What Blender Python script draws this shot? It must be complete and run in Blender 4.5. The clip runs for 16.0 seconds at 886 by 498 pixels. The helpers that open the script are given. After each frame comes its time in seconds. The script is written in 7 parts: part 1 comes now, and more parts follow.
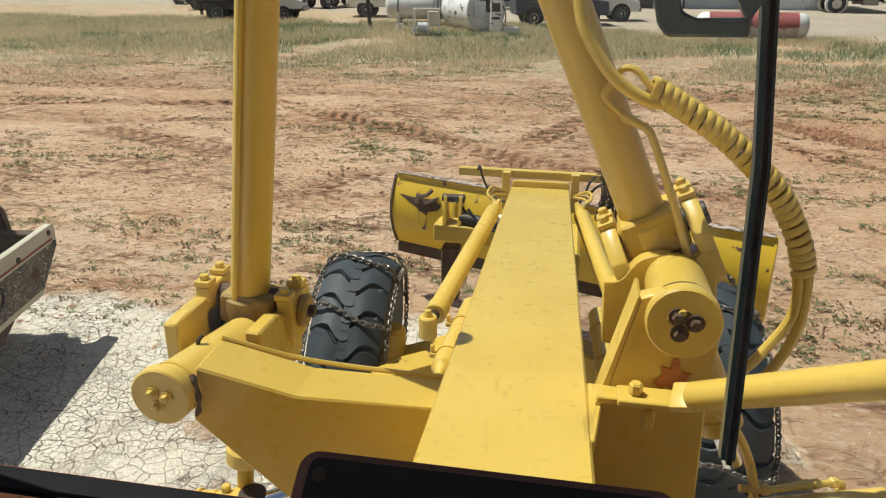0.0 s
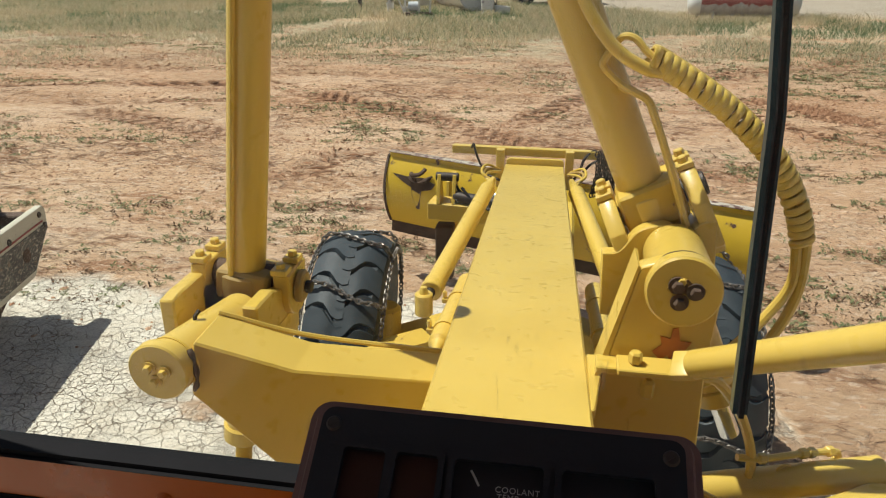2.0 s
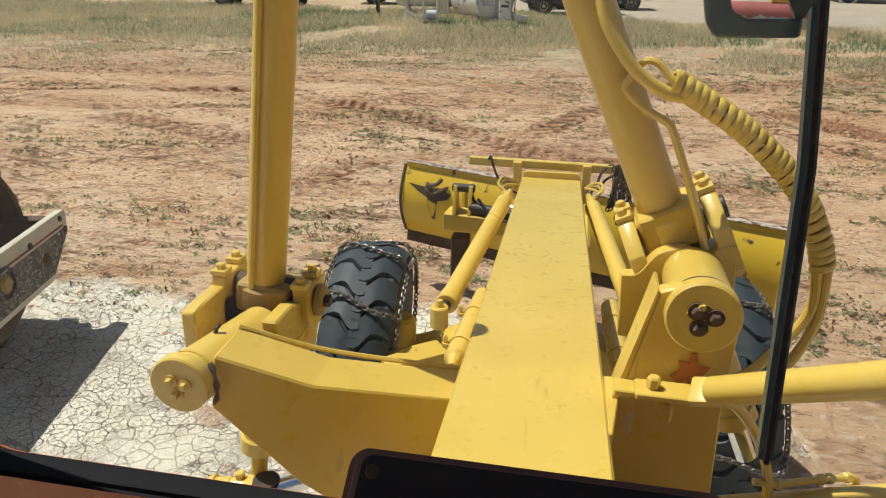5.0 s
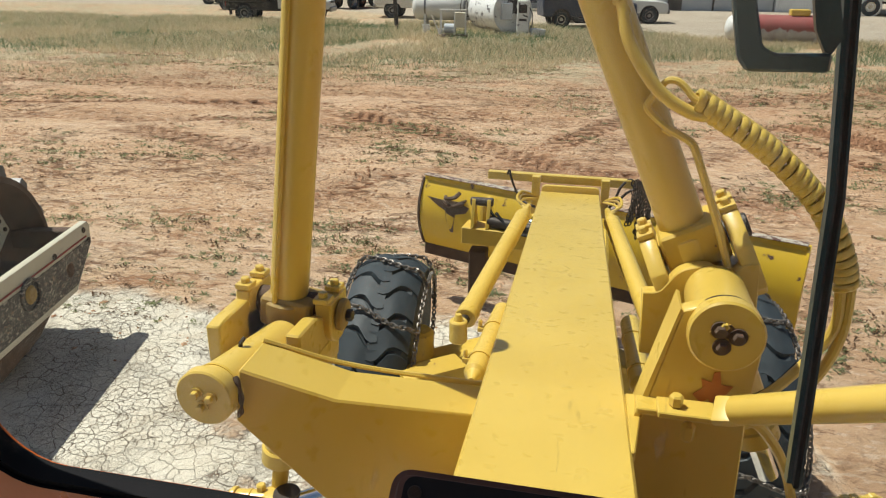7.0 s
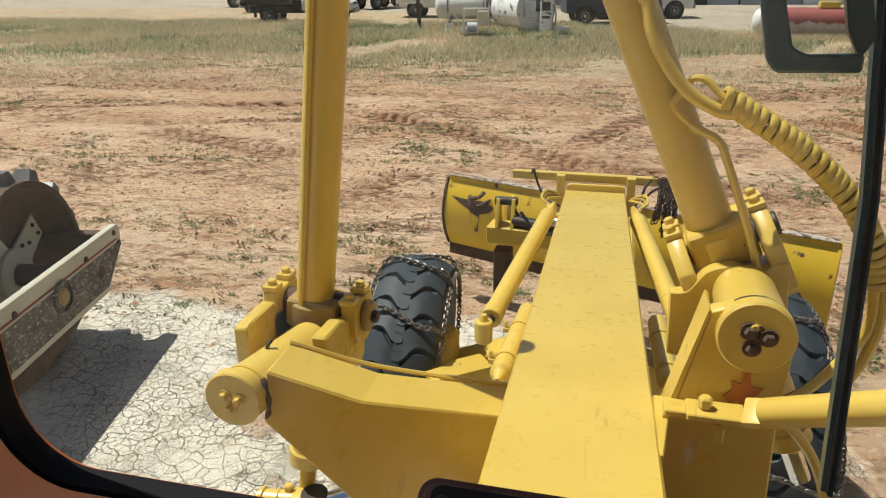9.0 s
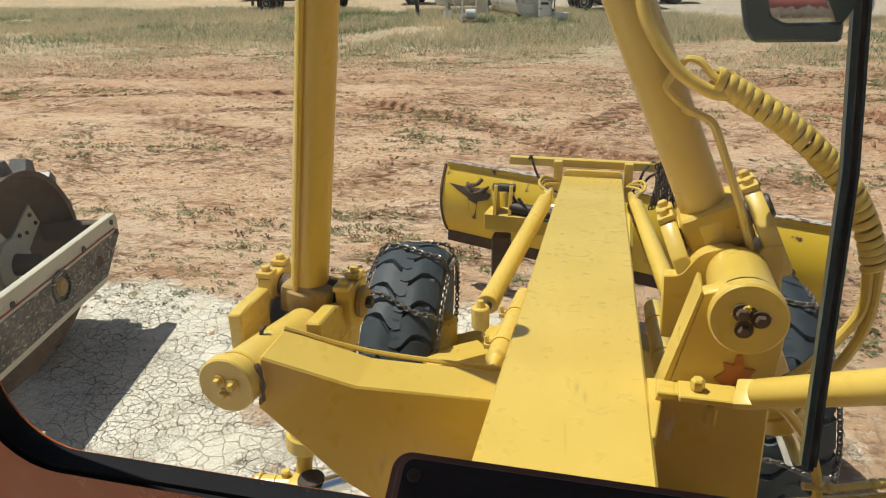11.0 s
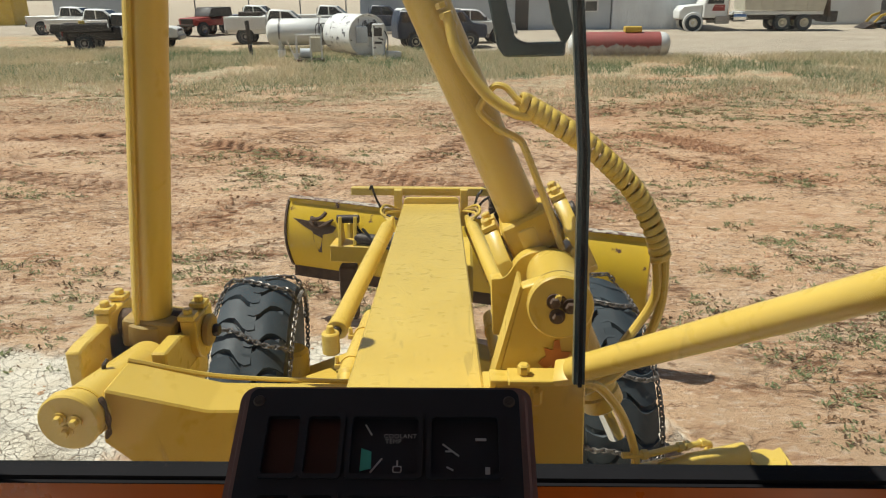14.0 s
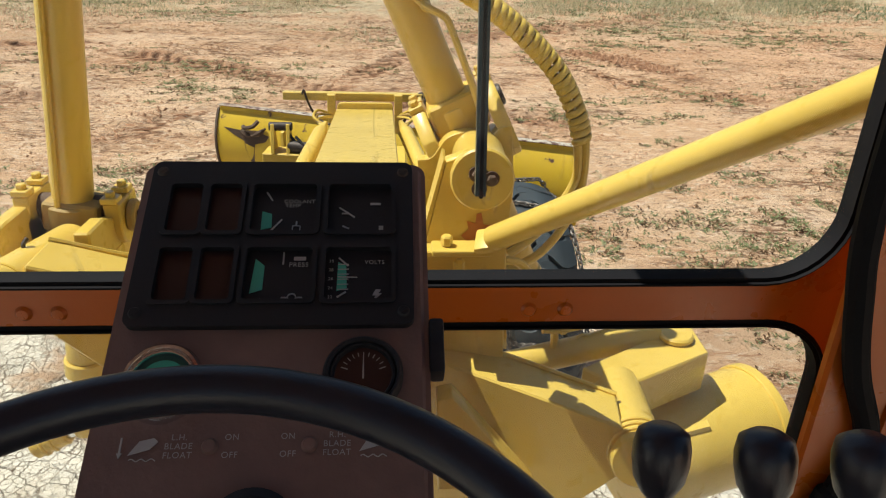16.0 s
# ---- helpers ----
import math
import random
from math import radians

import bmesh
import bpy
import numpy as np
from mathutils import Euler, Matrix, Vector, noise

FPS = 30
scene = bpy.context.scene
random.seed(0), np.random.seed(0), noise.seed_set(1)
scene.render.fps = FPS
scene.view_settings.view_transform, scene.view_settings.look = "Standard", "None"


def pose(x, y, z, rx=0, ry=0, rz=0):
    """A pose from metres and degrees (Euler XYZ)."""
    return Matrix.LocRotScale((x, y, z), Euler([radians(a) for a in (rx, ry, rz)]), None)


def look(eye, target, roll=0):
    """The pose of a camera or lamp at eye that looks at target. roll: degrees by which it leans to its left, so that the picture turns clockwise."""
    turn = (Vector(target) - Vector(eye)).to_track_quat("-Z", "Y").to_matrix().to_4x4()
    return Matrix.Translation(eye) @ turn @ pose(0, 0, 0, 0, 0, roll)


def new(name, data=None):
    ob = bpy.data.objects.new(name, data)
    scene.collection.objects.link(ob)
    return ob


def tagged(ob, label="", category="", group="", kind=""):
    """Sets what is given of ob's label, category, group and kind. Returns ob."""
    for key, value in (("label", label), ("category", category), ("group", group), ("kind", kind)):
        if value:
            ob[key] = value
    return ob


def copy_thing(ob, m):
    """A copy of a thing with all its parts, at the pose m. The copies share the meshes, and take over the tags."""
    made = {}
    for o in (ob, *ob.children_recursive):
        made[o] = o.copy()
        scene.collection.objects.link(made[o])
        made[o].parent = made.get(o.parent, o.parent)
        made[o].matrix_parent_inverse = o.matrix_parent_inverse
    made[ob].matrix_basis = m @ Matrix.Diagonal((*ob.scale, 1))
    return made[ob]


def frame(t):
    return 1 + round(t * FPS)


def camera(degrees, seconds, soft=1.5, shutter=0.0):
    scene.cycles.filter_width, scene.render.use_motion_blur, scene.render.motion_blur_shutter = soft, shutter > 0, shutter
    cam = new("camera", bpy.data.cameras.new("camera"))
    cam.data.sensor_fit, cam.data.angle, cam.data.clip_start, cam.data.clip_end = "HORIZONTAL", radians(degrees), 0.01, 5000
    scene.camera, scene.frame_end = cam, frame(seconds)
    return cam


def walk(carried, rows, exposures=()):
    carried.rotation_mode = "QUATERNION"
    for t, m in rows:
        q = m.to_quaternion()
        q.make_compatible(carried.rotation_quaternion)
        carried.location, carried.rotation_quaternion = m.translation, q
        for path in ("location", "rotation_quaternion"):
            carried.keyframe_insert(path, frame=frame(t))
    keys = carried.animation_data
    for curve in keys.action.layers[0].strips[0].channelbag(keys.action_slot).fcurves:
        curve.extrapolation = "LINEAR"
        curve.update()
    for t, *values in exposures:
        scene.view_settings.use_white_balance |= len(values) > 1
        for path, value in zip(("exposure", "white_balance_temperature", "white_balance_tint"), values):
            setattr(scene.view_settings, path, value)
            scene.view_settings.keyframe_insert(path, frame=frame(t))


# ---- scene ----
cam = camera(63.7, 16.0, soft=1.1)
PATH = [
    (0, (0.117, 0.143, 2.967), (-0.209, 1.979, 2.244), 0.3),
    (0.5, (0.075, 0.138, 2.95), (-0.228, 1.972, 2.213), 0.5),
    (1, (0.112, 0.143, 2.949), (-0.187, 1.972, 2.197), 0.5),
    (1.5, (0.116, 0.146, 2.941), (-0.184, 1.969, 2.177), 0.3),
    (2, (0.104, 0.142, 2.943), (-0.198, 1.963, 2.172), 0.1),
    (2.5, (0.104, 0.146, 2.938), (-0.206, 1.967, 2.17), 0.2),
    (3, (0.108, 0.138, 2.946), (-0.21, 1.96, 2.185), 0.6),
    (3.5, (0.102, 0.139, 2.962), (-0.226, 1.962, 2.207), 1.0),
    (3.7, (0.09, 0.136, 2.97), (-0.254, 1.964, 2.237), 0.8),
    (5.8, (0.088, 0.14, 2.978), (-0.25, 1.958, 2.216), 0.6),
    (6, (0.081, 0.138, 2.996), (-0.264, 1.957, 2.241), 0.7),
    (6.5, (0.054, 0.128, 2.993), (-0.31, 1.951, 2.257), 0.8),
    (7, (0.076, 0.124, 2.99), (-0.311, 1.949, 2.268), 0.5),
    (7.5, (0.086, 0.122, 2.984), (-0.321, 1.944, 2.267), 0.2),
    (8, (0.067, 0.126, 3.0), (-0.364, 1.942, 2.283), -0.1),
    (8.5, (0.073, 0.127, 2.989), (-0.376, 1.939, 2.272), -0.3),
    (9, (0.075, 0.127, 2.995), (-0.379, 1.935, 2.271), -0.7),
    (9.5, (0.081, 0.132, 2.988), (-0.366, 1.937, 2.253), -1.2),
    (9.7, (0.097, 0.135, 2.979), (-0.349, 1.94, 2.241), -1.4),
    (12, (0.081, 0.13, 2.987), (-0.366, 1.924, 2.225), -0.6),
    (12.5, (0.076, 0.14, 2.977), (-0.328, 1.946, 2.218), -0.6),
    (13, (0.086, 0.134, 2.961), (-0.245, 1.959, 2.213), -0.6),
    (13.5, (0.122, 0.097, 2.964), (-0.093, 1.945, 2.229), -0.8),
    (14, (0.136, 0.001, 2.978), (0.095, 1.887, 2.313), -0.4),
    (14.3, (0.141, -0.052, 2.96), (0.158, 1.835, 2.299), 0.1),
    (14.4, (0.132, -0.075, 2.932), (0.168, 1.809, 2.261), 0.8),
    (14.5, (0.121, -0.096, 2.912), (0.174, 1.786, 2.237), 1.3),
    (15, (0.114, -0.101, 2.901), (0.208, 1.75, 2.149), 2.5),
    (15.5, (0.131, -0.091, 2.896), (0.251, 1.733, 2.085), 2.1),
    (16, (0.17, -0.077, 2.884), (0.298, 1.724, 2.023), 1.6),
]
EXPOSURES = [(0, 0), (14.5, 0), (15, 0.10), (15.5, 0.20), (16, 0.28)]
walk(cam, [(t, look(eye, target, roll)) for t, eye, target, roll in PATH], EXPOSURES)

# ---- light ----
world = bpy.data.worlds.new("sky")
scene.world = world
world.use_nodes = True
wn = world.node_tree
sky = wn.nodes.new("ShaderNodeTexSky")
sky.sky_type, sky.sun_disc = "NISHITA", False
SUN = Vector((-0.505, 0.09, 1.0)).normalized()
sky.sun_elevation = math.asin(SUN.z)
sky.sun_rotation = math.atan2(SUN.x, SUN.y)
sky.dust_density = 2.0
wn.links.new(sky.outputs[0], wn.nodes["Background"].inputs[0])
wn.nodes["Background"].inputs[1].default_value = 0.066
sun = new("sun", bpy.data.lights.new("sun", "SUN"))
sun.data.energy, sun.data.angle, sun.data.color = 5.5, radians(0.55), (1.0, 0.965, 0.89)
sun.matrix_world = look((0, 0, 30), Vector((0, 0, 30)) - SUN)


# ---- materials ----
class Mat:
    """A node material under construction."""

    def __init__(self, name, rough=0.6, metal=0.0, spec=0.5):
        self.m = bpy.data.materials.new(name)
        self.m.use_nodes = True
        self.t = self.m.node_tree
        self.b = self.t.nodes["Principled BSDF"]
        self.b.inputs["Roughness"].default_value = rough
        self.b.inputs["Metallic"].default_value = metal
        self.b.inputs["Specular IOR Level"].default_value = spec
        self.co = self.t.nodes.new("ShaderNodeTexCoord").outputs["Object"]

    def link(self, a, b):
        self.t.links.new(a, b)

    def node(self, kind, **inputs):
        n = self.t.nodes.new(kind)
        for k, v in inputs.items():
            n.inputs[k.replace("_", " ")].default_value = v
        return n

    def noise(self, scale, detail=4, rough=0.55, co=None, dist=0.0):
        n = self.node("ShaderNodeTexNoise", Scale=scale, Detail=detail, Roughness=rough, Distortion=dist)
        self.link(co or self.co, n.inputs["Vector"])
        return n.outputs["Fac"]

    def ramp(self, fac, *stops):
        n = self.t.nodes.new("ShaderNodeValToRGB")
        e = n.color_ramp.elements
        while len(e) < len(stops):
            e.new(0.5)
        for el, (p, c) in zip(e, stops):
            el.position, el.color = p, (*c, 1) if len(c) == 3 else c
        self.link(fac, n.inputs[0])
        return n.outputs[0]

    def grey(self, fac, lo, hi):
        return self.ramp(fac, (lo, (0, 0, 0)), (hi, (1, 1, 1)))

    def mix(self, fac, a, b, mode="MIX"):
        n = self.t.nodes.new("ShaderNodeMix")
        n.data_type, n.blend_type = "RGBA", mode
        for s, v in ((n.inputs["Factor"], fac), (n.inputs[6], a), (n.inputs[7], b)):
            if isinstance(v, (int, float)):
                s.default_value = v
            elif isinstance(v, tuple):
                s.default_value = (*v, 1)
            else:
                self.link(v, s)
        return n.outputs[2]

    def math(self, op, a, b=0.0):
        n = self.t.nodes.new("ShaderNodeMath")
        n.operation = op
        for s, v in zip(n.inputs, (a, b)):
            if isinstance(v, (int, float)):
                s.default_value = v
            else:
                self.link(v, s)
        return n.outputs[0]

    def color(self, c):
        if isinstance(c, tuple):
            self.b.inputs["Base Color"].default_value = (*c, 1)
        else:
            self.link(c, self.b.inputs["Base Color"])
        return self

    def rough(self, fac):
        self.link(fac, self.b.inputs["Roughness"])
        return self

    def bump(self, h, strength=0.3, dist=0.01):
        n = self.node("ShaderNodeBump", Strength=strength, Distance=dist)
        self.link(h, n.inputs["Height"])
        self.link(n.outputs[0], self.b.inputs["Normal"])
        return self


def paint(name, base, dark, rust, scale=6, rough=0.42, wear=0.66, bump=0.15, dirt=0.45, coat=0.0):
    """Brushed machine paint with fade, grime and small chips."""
    k = Mat(name, rough)
    fade = k.noise(scale * 0.5, 5)
    c = k.mix(k.grey(fade, 0.3, 0.75), base, dark)
    grime = k.grey(k.noise(scale * 2.3, 8, 0.7), 0.62, 0.8)
    c = k.mix(k.math("MULTIPLY", grime, dirt), c, (dark[0] * 0.5, dark[1] * 0.45, dark[2] * 0.5))
    chips = k.grey(k.noise(scale * 7, 6, 0.62), wear, wear + 0.04)
    c = k.mix(chips, c, rust)
    k.color(c)
    k.rough(k.ramp(k.noise(scale * 4, 5), (0.3, (rough - 0.1,) * 3), (0.75, (rough + 0.18,) * 3)))
    k.bump(k.noise(scale * 14, 6), bump, 0.004)
    k.b.inputs["Coat Weight"].default_value, k.b.inputs["Coat Roughness"].default_value = coat, 0.32
    return k.m


def plain(name, c, rough=0.6, metal=0.0, scale=20, var=0.25, bump=0.1):
    k = Mat(name, rough, metal)
    k.color(k.mix(k.grey(k.noise(scale, 6), 0.3, 0.75), c, tuple(v * (1 - var) for v in c)))
    k.bump(k.noise(scale * 5, 5), bump, 0.003)
    return k.m


YELLOW = paint("yellow_paint", (0.69, 0.485, 0.095), (0.60, 0.410, 0.066), (0.16, 0.07, 0.03), rough=0.32, wear=0.725, bump=0.08, dirt=0.16, coat=0.5)
YELLOW_OLD = paint("old_yellow_paint", (0.68, 0.46, 0.06), (0.50, 0.33, 0.05), (0.13, 0.06, 0.035), 5, 0.5, 0.655)
GRIME = paint("grimy_yellow_paint", (0.42, 0.28, 0.07), (0.24, 0.165, 0.065), (0.10, 0.06, 0.035), 9, 0.55, 0.66, 0.3)
STEEL = plain("bare_steel", (0.35, 0.34, 0.33), 0.38, 0.9, 12, 0.5)
DARK_STEEL = plain("dark_greasy_steel", (0.07, 0.055, 0.045), 0.55, 0.4, 15, 0.5)
CHROME = plain("chrome", (0.75, 0.76, 0.78), 0.12, 1.0, 5, 0.05, 0.0)
RUBBER = plain("tyre_rubber", (0.034, 0.046, 0.053), 0.6, 0.0, 14, 0.4, 0.3)
CHAIN = plain("worn_chain_steel", (0.28, 0.25, 0.22), 0.45, 0.7, 40, 0.6)
GASKET = plain("window_rubber", (0.008, 0.008, 0.009), 0.75, 0.0, 20, 0.3)
GASKET.node_tree.nodes["Principled BSDF"].inputs["Specular IOR Level"].default_value = 0.15
BLACK = plain("black_plastic", (0.007, 0.008, 0.011), 0.6, 0.0, 60, 0.3)
WHEEL_BLACK = plain("steering_black", (0.014, 0.018, 0.028), 0.35, 0.0, 60, 0.2)
BROWN = plain("brown_vinyl_metal", (0.215, 0.128, 0.104), 0.55, 0.0, 30, 0.2, 0.3)
ORANGE = paint("orange_cab_paint", (0.52, 0.115, 0.004), (0.44, 0.092, 0.004), (0.12, 0.05, 0.03), 4, 0.32, 0.8)
WHITE = paint("white_paint", (0.78, 0.78, 0.75), (0.6, 0.6, 0.56), (0.3, 0.2, 0.12), 1.5, 0.45, 0.7)
CREAM = paint("cream_paint", (0.64, 0.60, 0.47), (0.5, 0.46, 0.35), (0.2, 0.12, 0.08), 6, 0.5, 0.64)
RED = paint("faded_red_paint", (0.33, 0.045, 0.035), (0.24, 0.05, 0.04), (0.3, 0.22, 0.18), 2, 0.55, 0.66)
BLUE = paint("dark_blue_paint", (0.03, 0.045, 0.08), (0.02, 0.03, 0.055), (0.06, 0.05, 0.05), 2, 0.4, 0.7)
CHARCOAL = paint("charcoal_paint", (0.035, 0.032, 0.03), (0.05, 0.042, 0.036), (0.12, 0.09, 0.07), 2, 0.5, 0.66)


def scratched():
    """Black paint scraped along the beam to pale metal."""
    k = Mat("scratched_black_paint", 0.6)
    m = k.t.nodes.new("ShaderNodeMapping")
    m.inputs["Rotation"].default_value = (0, 0, -1.346)
    m.inputs["Scale"].default_value = (0.7, 14, 26)
    k.link(k.co, m.inputs["Vector"])
    n = k.noise(2.2, 9, 0.72, m.outputs[0], 0.4)
    c = k.mix(k.grey(k.noise(3, 6), 0.35, 0.7), (0.045, 0.043, 0.04), (0.13, 0.12, 0.105))
    c = k.mix(k.grey(n, 0.545, 0.60), c, (0.50, 0.46, 0.38))
    c = k.mix(k.grey(k.noise(1.3, 7, 0.7, m.outputs[0]), 0.58, 0.66), c, (0.30, 0.20, 0.13))
    k.color(c)
    return k.m


SCRATCHED = scratched()
MARK = plain("orange_spray_mark", (0.58, 0.19, 0.03), 0.6, 0, 30, 0.4)
RUST = plain("rusty_brown_steel", (0.12, 0.075, 0.05), 0.8, 0.2, 10, 0.5, 0.4)
RUST_STAIN = paint("rust_stained_paint", (0.36, 0.23, 0.05), (0.50, 0.34, 0.06), (0.10, 0.05, 0.02), 14, 0.6, 0.52)
TEXT_WHITE = plain("printed_white", (0.42, 0.42, 0.40), 0.6, 0, 60, 0.1, 0)
GREEN_DIAL = plain("green_dial_print", (0.06, 0.42, 0.30), 0.5, 0, 60, 0.15, 0)
DIAL_GREEN = plain("dark_green_dial", (0.02, 0.085, 0.062), 0.4, 0, 60, 0.15, 0)
RED_WINDOW = plain("dark_red_lens", (0.038, 0.014, 0.012), 0.3, 0, 60, 0.1, 0)
CORRUGATED = plain("corrugated_steel", (0.80, 0.83, 0.84), 0.5, 0.0, 1.2, 0.2)
GREYWALL = plain("grey_steel_wall", (0.50, 0.54, 0.57), 0.55, 0.0, 1.0, 0.2)
DARKGLASS = plain("dark_vehicle_glass", (0.02, 0.025, 0.03), 0.08, 0, 3, 0.2, 0)


def glass():
    k = Mat("window_glass")
    out = k.t.nodes["Material Output"]
    tr = k.node("ShaderNodeBsdfTransparent", Color=(0.95, 0.97, 0.96, 1))
    gl = k.node("ShaderNodeBsdfGlossy", Roughness=0.02)
    fr = k.node("ShaderNodeValue")
    fr.outputs[0].default_value = 0.012
    m = k.t.nodes.new("ShaderNodeMixShader")
    k.link(fr.outputs[0], m.inputs[0])
    k.link(tr.outputs[0], m.inputs[1])
    k.link(gl.outputs[0], m.inputs[2])
    # dust film and dried smears
    df = k.node("ShaderNodeBsdfDiffuse", Color=(0.60, 0.60, 0.57, 1))
    st = k.t.nodes.new("ShaderNodeMapping")
    st.inputs["Scale"].default_value = (9, 1, 2.2)
    st.inputs["Rotation"].default_value = (0, 0.35, 0)
    k.link(k.co, st.inputs["Vector"])
    smear = k.grey(k.noise(3.0, 3, 0.5, st.outputs[0], 1.2), 0.6, 0.72)
    # wiped arcs and dried drops, thickest along the lower edge
    wipe = k.t.nodes.new("ShaderNodeMapping")
    wipe.inputs["Scale"].default_value = (16, 1, 5)
    wipe.inputs["Rotation"].default_value = (0, -0.6, 0)
    k.link(k.co, wipe.inputs["Vector"])
    low = k.t.nodes.new("ShaderNodeSeparateXYZ")
    k.link(k.co, low.inputs[0])
    foot = k.math("MULTIPLY", k.math("SUBTRACT", 2.80, low.outputs[2]), 3.0)
    foot = k.math("MINIMUM", k.math("MAXIMUM", foot, 0.12), 1.0)
    arcs = k.math("MULTIPLY", k.grey(k.noise(1.4, 5, 0.6, wipe.outputs[0], 2.2), 0.635, 0.66), k.grey(k.noise(5, 3), 0.45, 0.6))
    film = k.math("ADD", k.math("MULTIPLY", smear, 0.014), k.math("MULTIPLY", k.noise(3, 4), 0.03))
    lower = k.math("LESS_THAN", low.outputs[2], 2.48)
    foot = k.math("MULTIPLY", foot, k.math("SUBTRACT", 1.0, k.math("MULTIPLY", lower, 0.85)))
    film = k.math("ADD", film, k.math("MULTIPLY", k.math("MULTIPLY", arcs, foot), 0.24))
    film = k.math("ADD", film, k.math("MULTIPLY", lower, 0.05))
    m2 = k.t.nodes.new("ShaderNodeMixShader")
    k.link(film, m2.inputs[0])
    k.link(m.outputs[0], m2.inputs[1])
    k.link(df.outputs[0], m2.inputs[2])
    k.link(m2.outputs[0], out.inputs[0])
    return k.m


GLASS = glass()


# ---- mesh tools ----
def V(*a):
    return Vector(a)


def frame_of(d):
    """A rotation whose z axis runs along d."""
    return Vector(d).to_track_quat("Z", "Y").to_matrix().to_4x4()


def box(bm, c, s, rot=(0, 0, 0), bev=0.0, seg=1):
    r = bmesh.ops.create_cube(bm, size=1.0)
    vs = r["verts"]
    m = Matrix.Translation(c) @ Euler([radians(a) for a in rot]).to_matrix().to_4x4() @ Matrix.Diagonal((*s, 1))
    bmesh.ops.transform(bm, matrix=m, verts=vs)
    if bev:
        es = list({e for v in vs for e in v.link_edges})
        bmesh.ops.bevel(bm, geom=es, offset=bev, segments=seg, affect="EDGES", profile=0.6)
    return bm


def cyl(bm, a, b, r, r2=None, seg=24, bev=0.0):
    """A cylinder or cone from a to b, its rims bevelled."""
    a, b = Vector(a), Vector(b)
    r2 = r if r2 is None else r2
    d = b - a
    n = d.length
    rows = [(0, 0), (r - bev, 0), (r, bev), (r2, n - bev), (r2 - bev, n), (0, n)] if bev else [(0, 0), (r, 0), (r2, n), (0, n)]
    return lathe(bm, rows, Matrix.Translation(a) @ frame_of(d), seg)


def lathe(bm, rows, m=None, seg=32, closed=False):
    """Turns rows of (radius, height) round the z axis of m."""
    m = m or Matrix()
    rings = []
    for r, z in rows:
        if r < 1e-6:
            rings.append([bm.verts.new(m @ V(0, 0, z))])
        else:
            rings.append([bm.verts.new(m @ V(r * math.cos(i * math.tau / seg), r * math.sin(i * math.tau / seg), z)) for i in range(seg)])
    pairs = list(zip(rings, rings[1:])) + ([(rings[-1], rings[0])] if closed else [])
    for p, q in pairs:
        for i in range(seg):
            j = (i + 1) % seg
            f = [p[i % len(p)], p[j % len(p)], q[j % len(q)], q[i % len(q)]]
            f = list(dict.fromkeys(f))
            if len(f) > 2:
                bm.faces.new(f)
    return bm


def smooth_line(pts, n=8):
    """Catmull-Rom points through pts."""
    p = [Vector(q) for q in pts]
    p = [2 * p[0] - p[1]] + p + [2 * p[-1] - p[-2]]
    out = []
    for i in range(1, len(p) - 2):
        for k in range(n):
            t = k / n
            a, b, c, d = p[i - 1:i + 3]
            out.append(0.5 * (2 * b + (c - a) * t + (2 * a - 5 * b + 4 * c - d) * t * t + (3 * b - a - 3 * c + d) * t ** 3))
    return out + [p[-2]]


def pipe(bm, pts, r, seg=10, closed=False):
    """A round tube along points."""
    pts = [Vector(p) for p in pts]
    n = len(pts)
    up = None
    rings = []
    for i, p in enumerate(pts):
        d = (pts[(i + 1) % n] - pts[i - 1]) if closed else (pts[min(i + 1, n - 1)] - pts[max(i - 1, 0)])
        d.normalize()
        if up is None:
            up = d.orthogonal().normalized()
        up = (up - d * up.dot(d)).normalized()
        w = d.cross(up)
        rr = r(i / max(n - 1, 1)) if callable(r) else r
        rings.append([bm.verts.new(p + rr * (up * math.cos(k * math.tau / seg) + w * math.sin(k * math.tau / seg))) for k in range(seg)])
    for p, q in list(zip(rings, rings[1:])) + ([(rings[-1], rings[0])] if closed else []):
        for k in range(seg):
            bm.faces.new((p[k], p[(k + 1) % seg], q[(k + 1) % seg], q[k]))
    if not closed:
        bm.faces.new(rings[0][::-1])
        bm.faces.new(rings[-1])
    return bm


def loft(bm, a, b, bev=0.0):
    """A solid between two loops of as many points."""
    va, vb = [bm.verts.new(p) for p in a], [bm.verts.new(p) for p in b]
    n = len(a)
    fs = [bm.faces.new(va[::-1]), bm.faces.new(vb)]
    for i in range(n):
        j = (i + 1) % n
        fs.append(bm.faces.new((va[i], va[j], vb[j], vb[i])))
    bmesh.ops.recalc_face_normals(bm, faces=fs)
    if bev:
        bmesh.ops.bevel(bm, geom=list({e for f in fs for e in f.edges}), offset=bev, segments=1, affect="EDGES")
    return bm


def plate(bm, pts, axis, lo, hi, bev=0.0):
    """A flat outline, extruded along an axis from lo to hi."""
    put = {"x": lambda u, v, k: (k, u, v), "y": lambda u, v, k: (u, k, v), "z": lambda u, v, k: (u, v, k)}[axis]
    return loft(bm, [put(u, v, lo) for u, v in pts], [put(u, v, hi) for u, v in pts], bev)


